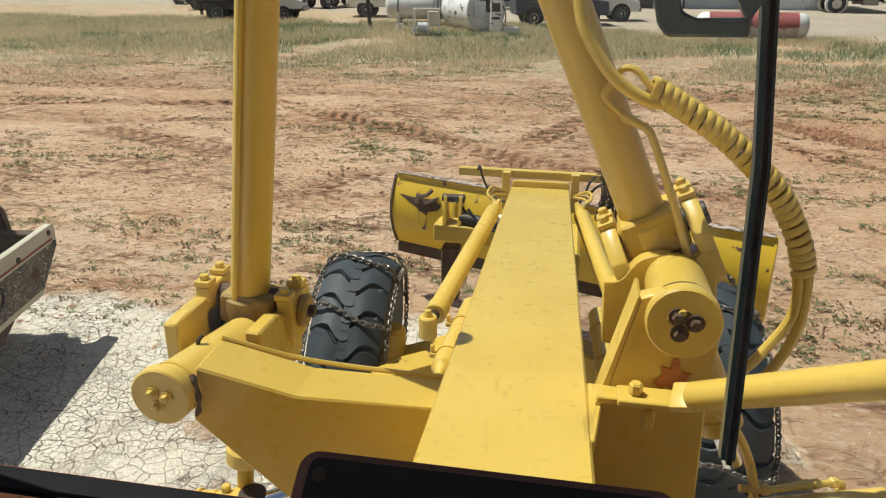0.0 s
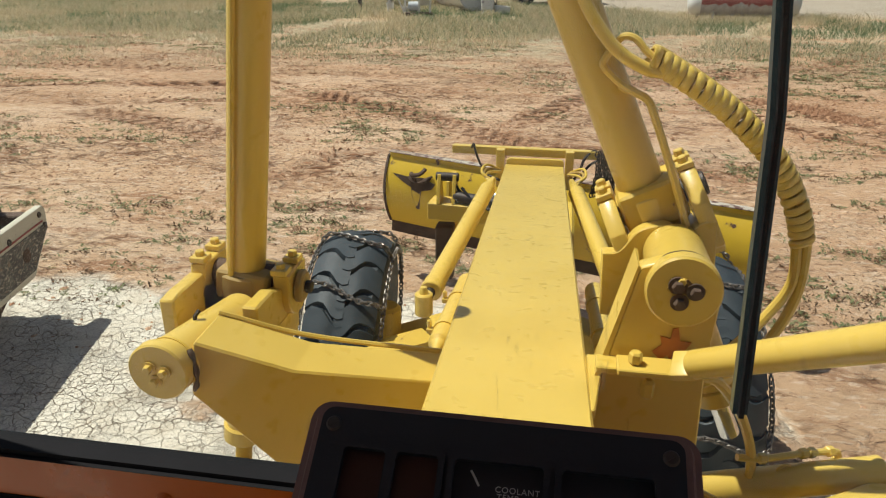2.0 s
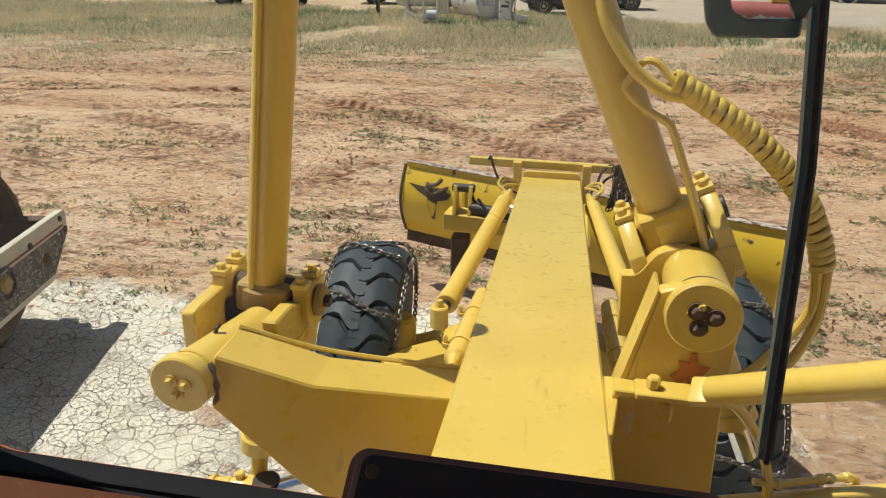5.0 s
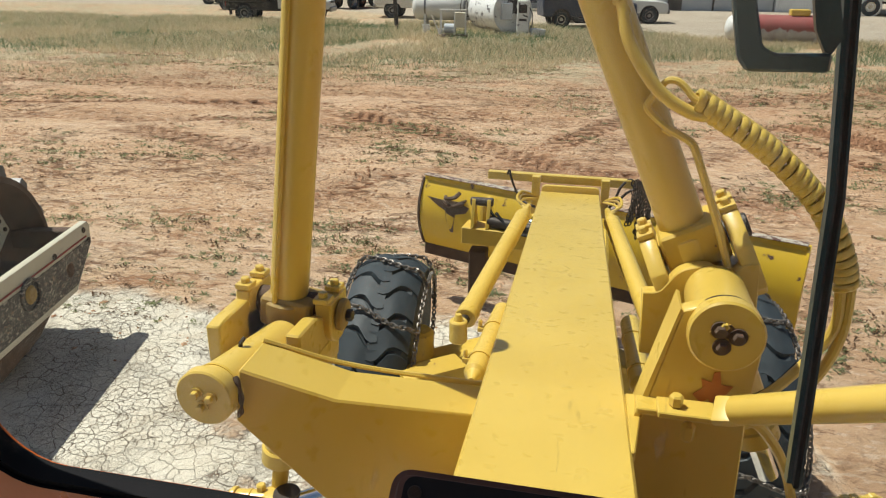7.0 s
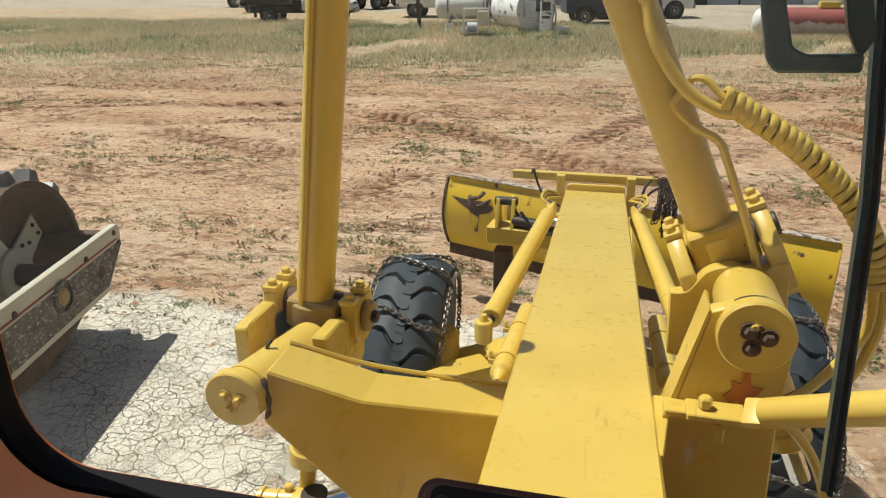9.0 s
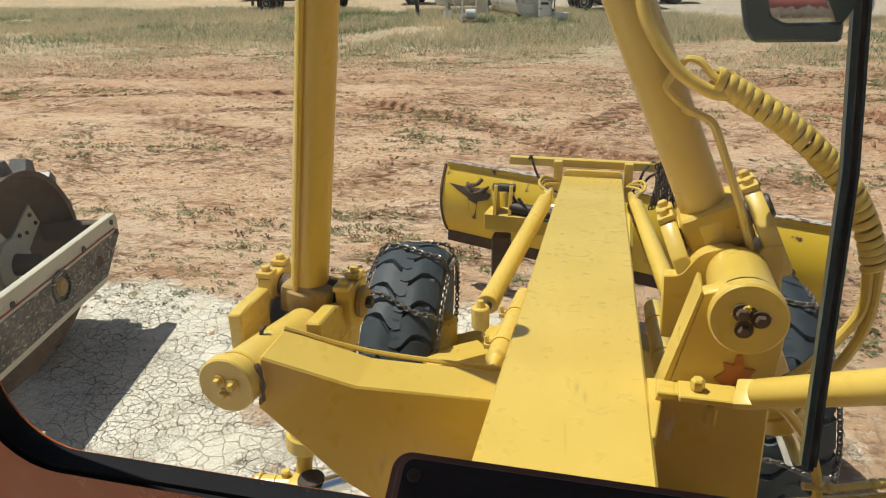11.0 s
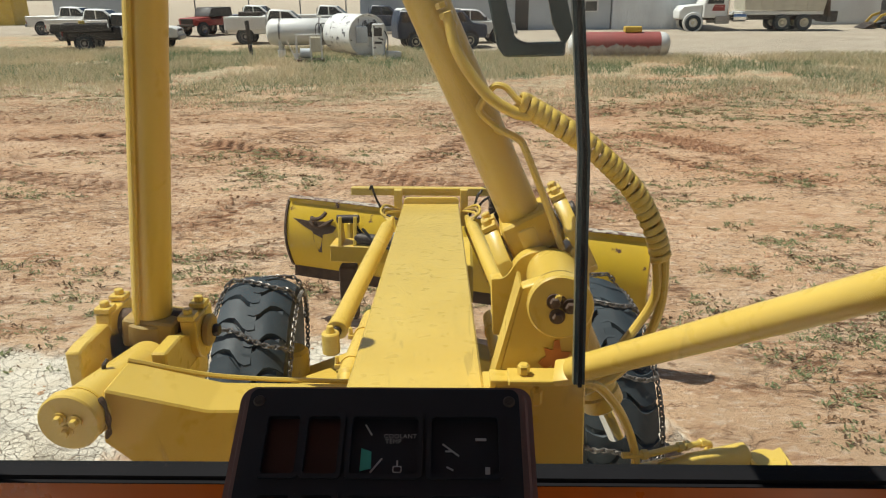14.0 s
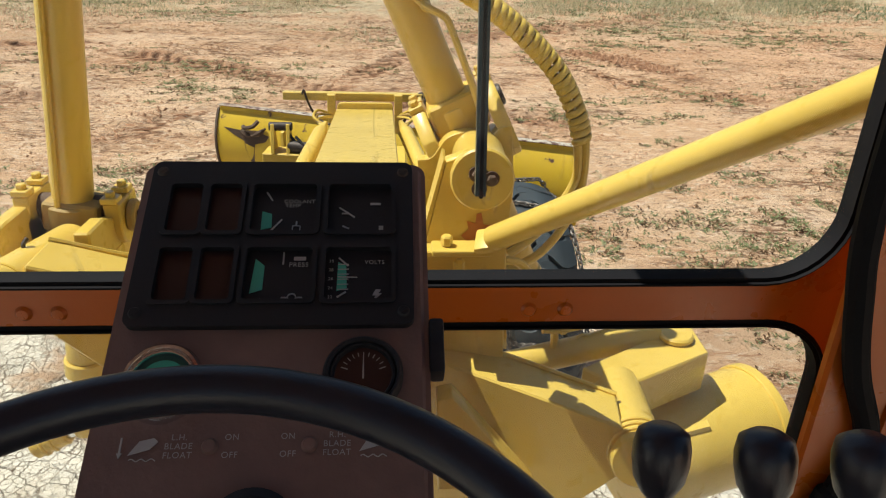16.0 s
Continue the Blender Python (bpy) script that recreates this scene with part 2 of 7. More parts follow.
def rounded(x0, y0, x1, y1, r, n=8):
    """The outline of a rectangle with round corners."""
    out = []
    for cx, cy, a in ((x1 - r, y1 - r, 0), (x0 + r, y1 - r, 90), (x0 + r, y0 + r, 180), (x1 - r, y0 + r, 270)):
        out += [(cx + r * math.cos(radians(a + 90 * k / n)), cy + r * math.sin(radians(a + 90 * k / n))) for k in range(n + 1)]
    return out


def pierced(bm, outer, holes, axis, lo, hi):
    """A flat plate with holes through it, extruded along an axis."""
    put = {"x": lambda u, v, k: (k, u, v), "y": lambda u, v, k: (u, k, v), "z": lambda u, v, k: (u, v, k)}[axis]
    sides = []
    for k in (lo, hi):
        edges, loops = [], []
        for line in (outer, *holes):
            vs = [bm.verts.new(put(u, v, k)) for u, v in line]
            loops.append(vs)
            edges += [bm.edges.new((vs[i], vs[(i + 1) % len(vs)])) for i in range(len(vs))]
        bmesh.ops.triangle_fill(bm, use_beauty=True, use_dissolve=False, edges=edges)
        sides.append(loops)
    for p, q in zip(*sides):
        for i in range(len(p)):
            j = (i + 1) % len(p)
            bm.faces.new((p[i], p[j], q[j], q[i]))
    bmesh.ops.recalc_face_normals(bm, faces=bm.faces[:])
    return bm


def hexbolt(bm, c, d, r, h):
    return cyl(bm, c, Vector(c) + Vector(d).normalized() * h, r, seg=6, bev=h * 0.15)


def shade(me, angle=35):
    me.shade_smooth()
    me.set_sharp_from_angle(angle=radians(angle))


PLACE = [Matrix()]


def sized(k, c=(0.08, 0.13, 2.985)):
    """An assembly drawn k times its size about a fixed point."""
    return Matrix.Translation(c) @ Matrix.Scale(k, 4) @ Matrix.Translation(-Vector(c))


def part(name, bm, material, parent=None, label="", angle=35):
    """One mesh object under a thing or a part, built in world space."""
    me = bpy.data.meshes.new(name)
    bm.transform(PLACE[-1])
    if parent is not None:
        bpy.context.view_layer.update()
        bm.transform(parent.matrix_world.inverted())
    bm.to_mesh(me)
    bm.free()
    shade(me, angle)
    me.materials.append(material)
    ob = new(name, me)
    ob.parent = parent
    return tagged(ob, label)


def thing(name, label, category, at=(0, 0, 0), group="", kind=""):
    ob = new(name)
    ob.location = at
    ob.empty_display_size = 0.1
    bpy.context.view_layer.update()
    return tagged(ob, label, category, group, kind)


def B():
    return bmesh.new()


# ---- ground ----
GRID = np.random.RandomState(7).rand(256, 256)


def vnoise(x, y):
    """Smooth value noise on arrays, 0 to 1."""
    xi, yi = np.floor(x).astype(int), np.floor(y).astype(int)
    u, v = x - xi, y - yi
    u, v = u * u * (3 - 2 * u), v * v * (3 - 2 * v)
    g = lambda a, b: GRID[a % 256, b % 256]
    return (g(xi, yi) * (1 - u) + g(xi + 1, yi) * u) * (1 - v) + (g(xi, yi + 1) * (1 - u) + g(xi + 1, yi + 1) * u) * v


def fbm(x, y, f, octaves=4):
    s, a, n = 0, 1.0, 0
    for k in range(octaves):
        s = s + a * vnoise(x * f + 17.3 * k, y * f + 31.7 * k)
        n, a, f = n + a, a * 0.5, f * 2.03
    return s / n


def base_height(y):
    """The lot climbs gently away from the machine."""
    y = np.asarray(y, float)
    return 0.0165 * np.clip(y - 8, 0, 70) + 0.0165 * 25 * (1 - np.exp(-np.clip(y - 78, 0, None) / 25))


# wheel tracks over the yard: way, half width, lug spacing, depth
TRACKS = [
    ([(-5.9, 15.25), (-4.5, 14.45), (-3.1, 13.7), (-1.8, 12.65), (-1.0, 11.95), (-0.3, 11.0)], 0.36, 0.32, 1.5),
    ([(-15.0, 13.6), (-12.5, 14.5), (-10.4, 15.1), (-9.0, 15.35), (-7.5, 15.9), (-5.9, 16.2)], 0.26, 0.46, 1.5),
    ([(-1.1, 11.95), (-0.5, 13.4), (0.4, 15.3), (1.6, 17.4)], 0.32, 0.32, 1.2),
    ([(-0.7, 11.95), (0.0, 11.4), (1.4, 10.7), (3.0, 10.3)], 0.30, 0.30, 1.2),
    ([(-9.5, 12.6), (-8.7, 12.5), (-7.2, 12.2), (-5.4, 11.55), (-4.2, 10.9)], 0.36, 0.30, 1.3),
    ([(-3.9, 8.6), (-3.6, 9.0), (-3.2, 10.1), (-2.45, 10.95), (-1.1, 11.9)], 0.30, 0.28, 0.5),
    ([(-12.6, 12.9), (-11.4, 13.1), (-9.0, 13.5), (-6.8, 13.85), (-4.6, 14.4)], 0.22, 0.40, 0.5),
    ([(0.6, 16.4), (2.4, 17.5), (5.3, 19.2), (8.6, 22.4), (12.4, 25.0)], 0.30, 0.40, 0.7),
    ([(1.4, 17.4), (3.4, 18.5), (6.5, 20.2), (10.0, 23.0)], 0.26, 0.40, 0.6),
    ([(3.0, 15.3), (3.4, 15.5), (4.3, 15.5), (5.1, 13.95), (6.6, 13.2)], 0.26, 0.24, 1.0),
    ([(2.6, 14.9), (3.2, 14.3), (4.2, 13.15), (5.2, 12.3), (6.6, 11.6)], 0.20, 0.24, 0.9),
    ([(-16.0, 17.2), (-10.0, 17.6), (-4.0, 17.0), (0.5, 17.8)], 0.30, 0.45, 0.5),
]


def along(x, y, line):
    """How far points lie along and beside a way."""
    best, run, side, s0 = np.full(x.shape, 1e9), np.zeros(x.shape), np.zeros(x.shape), 0.0
    for (ax, ay), (bx, by) in zip(line, line[1:]):
        n = math.hypot(bx - ax, by - ay)
        ux, uy = (bx - ax) / n, (by - ay) / n
        t = np.clip((x - ax) * ux + (y - ay) * uy, 0, n)
        dx, dy = x - ax - t * ux, y - ay - t * uy
        d = np.hypot(dx, dy)
        near = d < best
        best = np.where(near, d, best)
        run = np.where(near, s0 + t, run)
        side = np.where(near, np.sign(ux * dy - uy * dx) * d, side)
        s0 += n
    return run, side, s0


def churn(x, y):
    """Height and stirring of the soil along the wheel tracks, and where trough shade is painted."""
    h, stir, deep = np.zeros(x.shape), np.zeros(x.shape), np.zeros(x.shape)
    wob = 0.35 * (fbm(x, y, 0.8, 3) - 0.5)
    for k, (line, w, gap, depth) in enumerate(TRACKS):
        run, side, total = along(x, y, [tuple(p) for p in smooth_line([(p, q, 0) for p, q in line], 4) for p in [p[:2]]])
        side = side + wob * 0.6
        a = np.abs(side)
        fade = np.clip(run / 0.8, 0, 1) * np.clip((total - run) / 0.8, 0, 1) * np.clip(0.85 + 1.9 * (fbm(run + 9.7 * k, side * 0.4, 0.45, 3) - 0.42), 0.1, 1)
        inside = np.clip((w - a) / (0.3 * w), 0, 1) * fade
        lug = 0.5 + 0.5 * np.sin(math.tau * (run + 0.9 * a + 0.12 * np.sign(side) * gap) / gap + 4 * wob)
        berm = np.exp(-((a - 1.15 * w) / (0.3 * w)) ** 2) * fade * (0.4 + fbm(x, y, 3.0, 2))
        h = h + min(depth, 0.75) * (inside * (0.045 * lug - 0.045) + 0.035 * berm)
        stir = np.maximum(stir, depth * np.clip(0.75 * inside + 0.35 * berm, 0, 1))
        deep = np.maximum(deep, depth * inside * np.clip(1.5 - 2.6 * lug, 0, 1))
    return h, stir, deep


def ground_height(x, y):
    x, y = np.asarray(x, float), np.asarray(y, float)
    h = base_height(y)
    rough = np.clip((y - 5) / 4, 0.15, 1) * np.clip((30 - y) / 10, 0.25, 1) * np.clip(2 - np.abs(x) / 60, 0, 1)
    h = h + rough * 0.20 * (fbm(x * 0.55, y, 0.5) - 0.5)
    h = h + rough * 0.07 * (np.abs(fbm(x * 0.35, y, 1.7, 3) - 0.5) * 2 - 0.35)
    h = h + 0.045 * rough * (fbm(x * 0.6, y, 4.5, 3) - 0.5)
    return h + churn(x, y)[0]


def make_ground():
    ys = np.concatenate([[-1500, -400, -120, -40, -15, -8], np.arange(-5, 3, 0.25), np.arange(3, 9, 0.06), np.arange(9, 18, 0.05), np.arange(18, 22, 0.1), np.arange(22, 45, 0.25), np.arange(45, 90, 1.5), [100, 130, 180, 260, 420, 800, 1500, 2500]])
    xs = np.concatenate([[-2500, -1200, -500, -250, -140, -90, -60, -45], np.arange(-36, -15, 0.5), np.arange(-15, -7, 0.08), np.arange(-7, 7, 0.05), np.arange(7, 12, 0.08), np.arange(12, 40, 0.5), [48, 60, 90, 140, 250, 500, 1200, 2500]])
    X, Y = np.meshgrid(xs, ys)
    Z = ground_height(X, Y)
    me = bpy.data.meshes.new("ground")
    nx, ny = len(xs), len(ys)
    co = np.stack([X, Y, Z], -1).reshape(-1, 3)
    i = (np.arange(ny - 1)[:, None] * nx + np.arange(nx - 1)[None]).reshape(-1)
    faces = np.stack([i, i + 1, i + nx + 1, i + nx], -1)
    me.from_pydata(co.tolist(), [], faces.tolist())
    me.shade_smooth()
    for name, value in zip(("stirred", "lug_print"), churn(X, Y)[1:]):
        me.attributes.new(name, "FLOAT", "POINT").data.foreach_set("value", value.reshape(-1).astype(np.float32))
    ob = new("ground", me)
    return tagged(ob, "red sandy dirt yard with cracked pale mud and wheel ruts", "ground", kind="structure")


def ground_material():
    k = Mat("red_dirt_and_cracked_mud", 0.95, 0, 0.15)
    sep = k.t.nodes.new("ShaderNodeSeparateXYZ")
    k.link(k.co, sep.inputs[0])
    x, y = sep.outputs[0], sep.outputs[1]
    mul = lambda p, q: k.math("MULTIPLY", p, q)

    def stretched(sx, sy, turn=0.0):
        n = k.t.nodes.new("ShaderNodeMapping")
        n.inputs["Scale"].default_value = (sx, sy, 1)
        n.inputs["Rotation"].default_value = (0, 0, turn)
        k.link(k.co, n.inputs["Vector"])
        return n.outputs[0]

    def crevice(scale, lo, hi, co, jit):
        """Thin broken cracks, 1 in the crack."""
        n = k.node("ShaderNodeTexNoise", Scale=scale * 0.9, Detail=5.0, Roughness=0.65)
        k.link(co, n.inputs["Vector"])
        v = k.node("ShaderNodeTexVoronoi", Scale=scale)
        v.feature = "DISTANCE_TO_EDGE"
        k.link(k.mix(jit, co, n.outputs["Color"]), v.inputs["Vector"])
        return k.ramp(v.outputs["Distance"], (lo, (1, 1, 1)), (hi, (0, 0, 0)))

    st, st2 = stretched(0.6, 1), stretched(0.45, 1, 0.10)
    # red dirt: broad patches, then streaks of trampled and crusted soil; dark ones double as small painted shadows
    dirt = k.ramp(k.noise(0.5, 6, 0.62, st, 0.6), (0.30, (0.52, 0.305, 0.172)), (0.42, (0.67, 0.425, 0.252)), (0.56, (0.76, 0.525, 0.335)), (0.74, (0.83, 0.62, 0.44)))
    n2 = k.noise(2.2, 10, 0.74, st2, 0.5)
    dirt = k.mix(mul(k.grey(n2, 0.55, 0.58), 0.6), dirt, (0.36, 0.17, 0.085))
    n3 = k.noise(9, 9, 0.78, st)
    dirt = k.mix(mul(k.grey(n3, 0.57, 0.59), 0.75), dirt, (0.21, 0.105, 0.058))
    dirt = k.mix(mul(k.grey(k.noise(14, 8, 0.75, st2), 0.54, 0.57), 0.7), dirt, (0.86, 0.67, 0.49))
    dirt = k.mix(mul(k.grey(mul(y, 0.05), 0.45, 0.95), 0.45), dirt, (0.42, 0.235, 0.13))
    redder = mul(k.grey(mul(k.math("ADD", x, -1.0), 0.15), 0.0, 1.0), k.noise(0.5, 4, 0.6))
    dirt = k.mix(mul(redder, 0.7), dirt, (0.62, 0.345, 0.19))
    # hoof and tyre broken ground, its crevices shaded by darkening the colour
    torn = k.grey(k.noise(0.62, 5, 0.6, st, 0.8), 0.47, 0.58)
    cr = mul(k.math("MAXIMUM", crevice(2.6, 0.02, 0.07, st2, 0.3), mul(crevice(7.5, 0.03, 0.10, st, 0.16), 0.85)), torn)
    cr = mul(cr, k.grey(k.noise(3.3, 5, 0.7, st), 0.42, 0.56))
    dirt = k.mix(mul(cr, 0.85), dirt, (0.17, 0.075, 0.038))
    # pale cracked mud near the machine
    warp = k.noise(0.55, 6, 0.65)
    edge = k.math("SUBTRACT", k.math("ADD", mul(y, -1.0), 7.1), mul(warp, 2.4))
    edge = k.math("SUBTRACT", edge, mul(k.math("MAXIMUM", k.math("SUBTRACT", x, 1.1), 0.0), 2.0))
    mudmask = k.grey(edge, 0.0, 0.35)
    island = k.grey(k.noise(0.8, 7, 0.62, None, 0.4), 0.57, 0.64)
    mudmask = mul(mudmask, k.math("SUBTRACT", 1.0, mul(island, 0.85)))
    c1, c2, c3 = crevice(9.5, 0.008, 0.030, k.co, 0.07), crevice(20, 0.008, 0.04, k.co, 0.04), crevice(46, 0.02, 0.08, k.co, 0.014)
    some = k.grey(k.noise(1.6, 5, 0.6), 0.40, 0.55)
    crack = k.math("MAXIMUM", mul(c1, k.math("ADD", mul(some, 0.55), 0.42)), k.math("MAXIMUM", mul(c2, k.math("ADD", mul(some, 0.5), 0.05)), mul(c3, mul(k.grey(k.noise(2.3, 4), 0.52, 0.64), 0.35))))
    mud = k.ramp(k.noise(2.0, 9, 0.68), (0.3, (0.58, 0.495, 0.37)), (0.46, (0.73, 0.665, 0.54)), (0.70, (0.80, 0.75, 0.635)))
    mud = k.mix(mul(k.grey(k.noise(16, 7, 0.75), 0.55, 0.62), 0.5), mud, (0.45, 0.36, 0.27))
    mud = k.mix(mul(crack, 0.9), mud, (0.20, 0.14, 0.095))
    c = k.mix(mudmask, dirt, mud)
    # straw-coloured litter in the grass belt, tan lot beyond
    far = k.math("ADD", y, mul(k.noise(0.22, 6, 0.65), 9.0))
    lotline = k.math("ADD", k.math("ADD", y, mul(k.noise(0.5, 6, 0.65), 5.0)), mul(k.grey(mul(k.math("ADD", x, 4.0), 0.1), 0.0, 1.0), 7.0))
    lotline = k.math("SUBTRACT", lotline, mul(k.grey(mul(k.math("ADD", x, 9.0), -0.1), 0.0, 1.0), 9.0))
    belt = mul(k.grey(mul(far, 0.02), 0.41, 0.56), k.grey(k.noise(1.3, 9, 0.75, st), 0.40, 0.56))
    straw = k.ramp(k.noise(5, 9, 0.8, st), (0.36, (0.27, 0.225, 0.13)), (0.5, (0.46, 0.39, 0.25)), (0.64, (0.62, 0.54, 0.37)))
    c = k.mix(belt, c, straw)
    # soil stirred up and pressed by tyres, with the troughs' shade painted in as dark colour
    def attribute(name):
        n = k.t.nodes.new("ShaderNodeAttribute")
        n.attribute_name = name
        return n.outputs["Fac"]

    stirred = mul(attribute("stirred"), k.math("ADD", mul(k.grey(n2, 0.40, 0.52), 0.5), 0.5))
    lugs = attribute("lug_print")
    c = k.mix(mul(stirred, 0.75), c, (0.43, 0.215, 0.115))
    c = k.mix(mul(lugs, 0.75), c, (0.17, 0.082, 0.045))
    lot = k.ramp(k.noise(0.6, 8, 0.7, st), (0.3, (0.41, 0.34, 0.255)), (0.7, (0.53, 0.455, 0.355)))
    c = k.mix(k.grey(mul(lotline, 0.02), 0.84, 0.88), c, lot)
    k.color(c)
    clod = k.math("ADD", mul(n2, 1.5), k.math("ADD", mul(n3, 0.7), mul(k.noise(30, 6, 0.75), 0.2)))
    clod = k.math("SUBTRACT", clod, k.math("ADD", mul(cr, 0.5), mul(lugs, 0.35)))
    h = k.mix(mudmask, clod, k.math("SUBTRACT", mul(k.noise(12, 7, 0.72), 0.35), mul(crack, 0.3)))
    k.bump(h, 1.0, 0.09)
    return k.m


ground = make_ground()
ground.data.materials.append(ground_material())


# ---- cab ----
WALL0, WALL1 = 0.600, 0.632
UP = rounded(-0.506, 2.516, 0.663, 3.42, 0.085)
LOW = rounded(-0.54, 1.62, 0.677, 2.468, 0.085)


def offset(line, d):
    """Moves a closed outline outwards by d."""
    n = len(line)
    out = []
    for i in range(n):
        a, b = Vector(line[i - 1]), Vector(line[(i + 1) % n])
        t = (b - a).normalized()
        out.append((line[i][0] + t.y * d, line[i][1] - t.x * d))
    return out


def cab():
    bm = pierced(B(), [(-0.78, 1.25), (0.78, 1.25), (0.78, 3.5), (-0.78, 3.5)], [UP, LOW], "y", WALL0, WALL1)
    ob = part("wall_front", bm, ORANGE)
    tagged(ob, "orange painted steel cab front frame with two windows", "wall", kind="structure")
    for nm, line, wide in (("window_trim_upper", UP, 0.002), ("window_trim_lower", LOW, 0.002)):
        bm = pierced(B(), offset(line, wide), [offset(line, -0.008)], "y", WALL0 - 0.006, WALL1 - 0.004)
        bmesh.ops.bevel(bm, geom=[e for e in bm.edges if e.calc_face_angle(0) > 1.0], offset=0.005, segments=2, affect="EDGES")
        tagged(part(nm, bm, GASKET), "black rubber window gasket", "trim", kind="structure")
    for nm, line in (("window_1", UP), ("window_2", LOW)):
        bm = plate(B(), offset(line, -0.004), "y", WALL0 + 0.013, WALL0 + 0.018)
        ob = part(nm, bm, GLASS)
        ob.visible_shadow = False
        tagged(ob, "dusty clear windscreen glass with dried smears", "window", kind="structure")
    # rail screws
    for x in (-0.225, -0.189, 0.315, 0.356):
        bm = lathe(B(), [(0, 0.004), (0.006, 0.0035), (0.009, 0)], Matrix.Translation((x, WALL0 - 0.0005, 2.486)) @ frame_of((0, -1, 0)), 16)
        box(bm, (x, WALL0 - 0.0035, 2.486), (0.010, 0.002, 0.0016), (0, random.uniform(0, 90), 0))
        part("screw", bm, ORANGE, bpy.data.objects["wall_front"])
    # sides, roof, floor and back close the unseen cab; added windows let light in
    for nm, x0, x1 in (("wall_right", 0.74, 0.78), ("wall_left", -0.78, -0.74)):
        hole = rounded(-0.75, 1.75, 0.50, 3.38, 0.08)
        bm = pierced(B(), [(-1.0, 1.25), (0.598, 1.25), (0.598, 3.5), (-1.0, 3.5)], [hole], "x", x0, x1)
        tagged(part(nm, bm, ORANGE), "orange painted steel cab side with an added window", "wall", kind="structure")
        bm = pierced(B(), offset(hole, 0.022), [offset(hole, -0.012)], "x", x0 - 0.012, x1 + 0.012)
        tagged(part("window_trim_side", bm, GASKET), "black rubber side window gasket", "trim", kind="structure")
    bm = pierced(B(), [(-0.738, 1.25), (0.738, 1.25), (0.738, 3.5), (-0.738, 3.5)], [rounded(-0.6, 2.2, 0.6, 3.38, 0.08)], "y", -1.0, -0.96)
    tagged(part("wall_back", bm, ORANGE), "unseen orange painted steel cab back with an added window", "wall", kind="structure")
    tagged(part("ceiling", box(B(), (0, -0.18, 3.53), (1.6, 1.66, 0.05)), BROWN), "dark cab roof lining", "ceiling", kind="structure")
    tagged(part("floor", box(B(), (0, -0.18, 1.22), (1.6, 1.66, 0.05)), BLACK), "black rubber cab floor mat", "floor", kind="structure")
    # corner post with its rubber edge
    bm = box(B(), (0.712, 0.555, 2.38), (0.05, 0.085, 2.2), (0, 0, 12), 0.012, 2)
    tagged(part("corner_post", bm, ORANGE), "orange steel corner post of the cab", "post", kind="structure")
    bm = box(B(), (0.679, 0.524, 2.38), (0.122, 0.016, 2.2), bev=0.004)
    tagged(part("corner_flange", bm, ORANGE), "orange steel flange of the cab's corner post", "post", kind="structure")
    pts = smooth_line([(0.606, 0.506, 3.4), (0.606, 0.506, 2.75), (0.608, 0.505, 2.622), (0.620, 0.504, 2.549), (0.631, 0.503, 2.497), (0.645, 0.503, 2.454), (0.671, 0.502, 2.394), (0.675, 0.502, 2.355), (0.660, 0.502, 2.306), (0.645, 0.503, 2.2), (0.64, 0.503, 1.4)], 6)
    tagged(part("trim_post", pipe(B(), pts, 0.013), GASKET), "black rubber edge strip on the corner post", "trim", kind="structure")


cab()


# ---- motor grader ----
grader = thing("motor_grader", "yellow motor grader with a long box beam and tyre chains", "motor grader", (0, 3.86, 0))


def beam_z(y):
    return 2.3086 - 0.141 * y


def main_beam():
    y0, y1 = 0.70, 4.72
    a = [(-0.107, y0, beam_z(y0)), (0.2125, y0, beam_z(y0)), (0.2125, y0, beam_z(y0) - 0.46), (-0.107, y0, beam_z(y0) - 0.46)]
    b = [(-0.238, y1, beam_z(y1)), (0.143, y1, beam_z(y1)), (0.143, y1, beam_z(y1) - 0.36), (-0.238, y1, beam_z(y1) - 0.36)]
    beam = part("main_beam", loft(B(), a, b, 0.006), YELLOW, grader, "smooth flat-topped yellow box beam")
    # shoulder plate beside the right tower
    z = beam_z
    top = [(0.198, 1.34, z(1.34) - 0.004), (0.208, 1.34, z(1.34) - 0.004), (0.240, 1.62, z(1.62) - 0.004), (0.198, 1.62, z(1.62) - 0.004)]
    part("shoulder_plate", loft(B(), top, [(p, q, r - 0.026) for p, q, r in top], 0.003), YELLOW, beam)
    # end plate, crossbar and its posts
    bm = plate(B(), [(u, v) for u, v in rounded(-0.234, 1.50, 0.144, 1.682, 0.03)], "y", 4.735, 4.76, 0.003)
    part("end_plate", bm, YELLOW, beam)
    for x in (-0.277, 0.180):
        part("bar_post", box(B(), (x, 4.80, 1.595), (0.055, 0.05, 0.26), bev=0.004), YELLOW, grader)
    part("crossbar", box(B(), (-0.118, 4.855, 1.698), (0.984, 0.05, 0.055), (0, 0.4, 0), 0.004), YELLOW, grader, "square yellow crossbar")
    return beam


beam = main_beam()


def bolts(parent, c, d, ring, r, h, n=3, mat=YELLOW, turn=0.3):
    m = Matrix.Translation(c) @ frame_of(d)
    for k in range(n):
        a = turn + k * math.tau / n
        p = m @ V(ring * math.cos(a), ring * math.sin(a), 0)
        bm = cyl(B(), p, p + Vector(d).normalized() * h * 0.35, r * 1.5, seg=16)
        hexbolt(bm, p + Vector(d).normalized() * h * 0.3, d, r, h)
        part("bolt", bm, mat, parent)


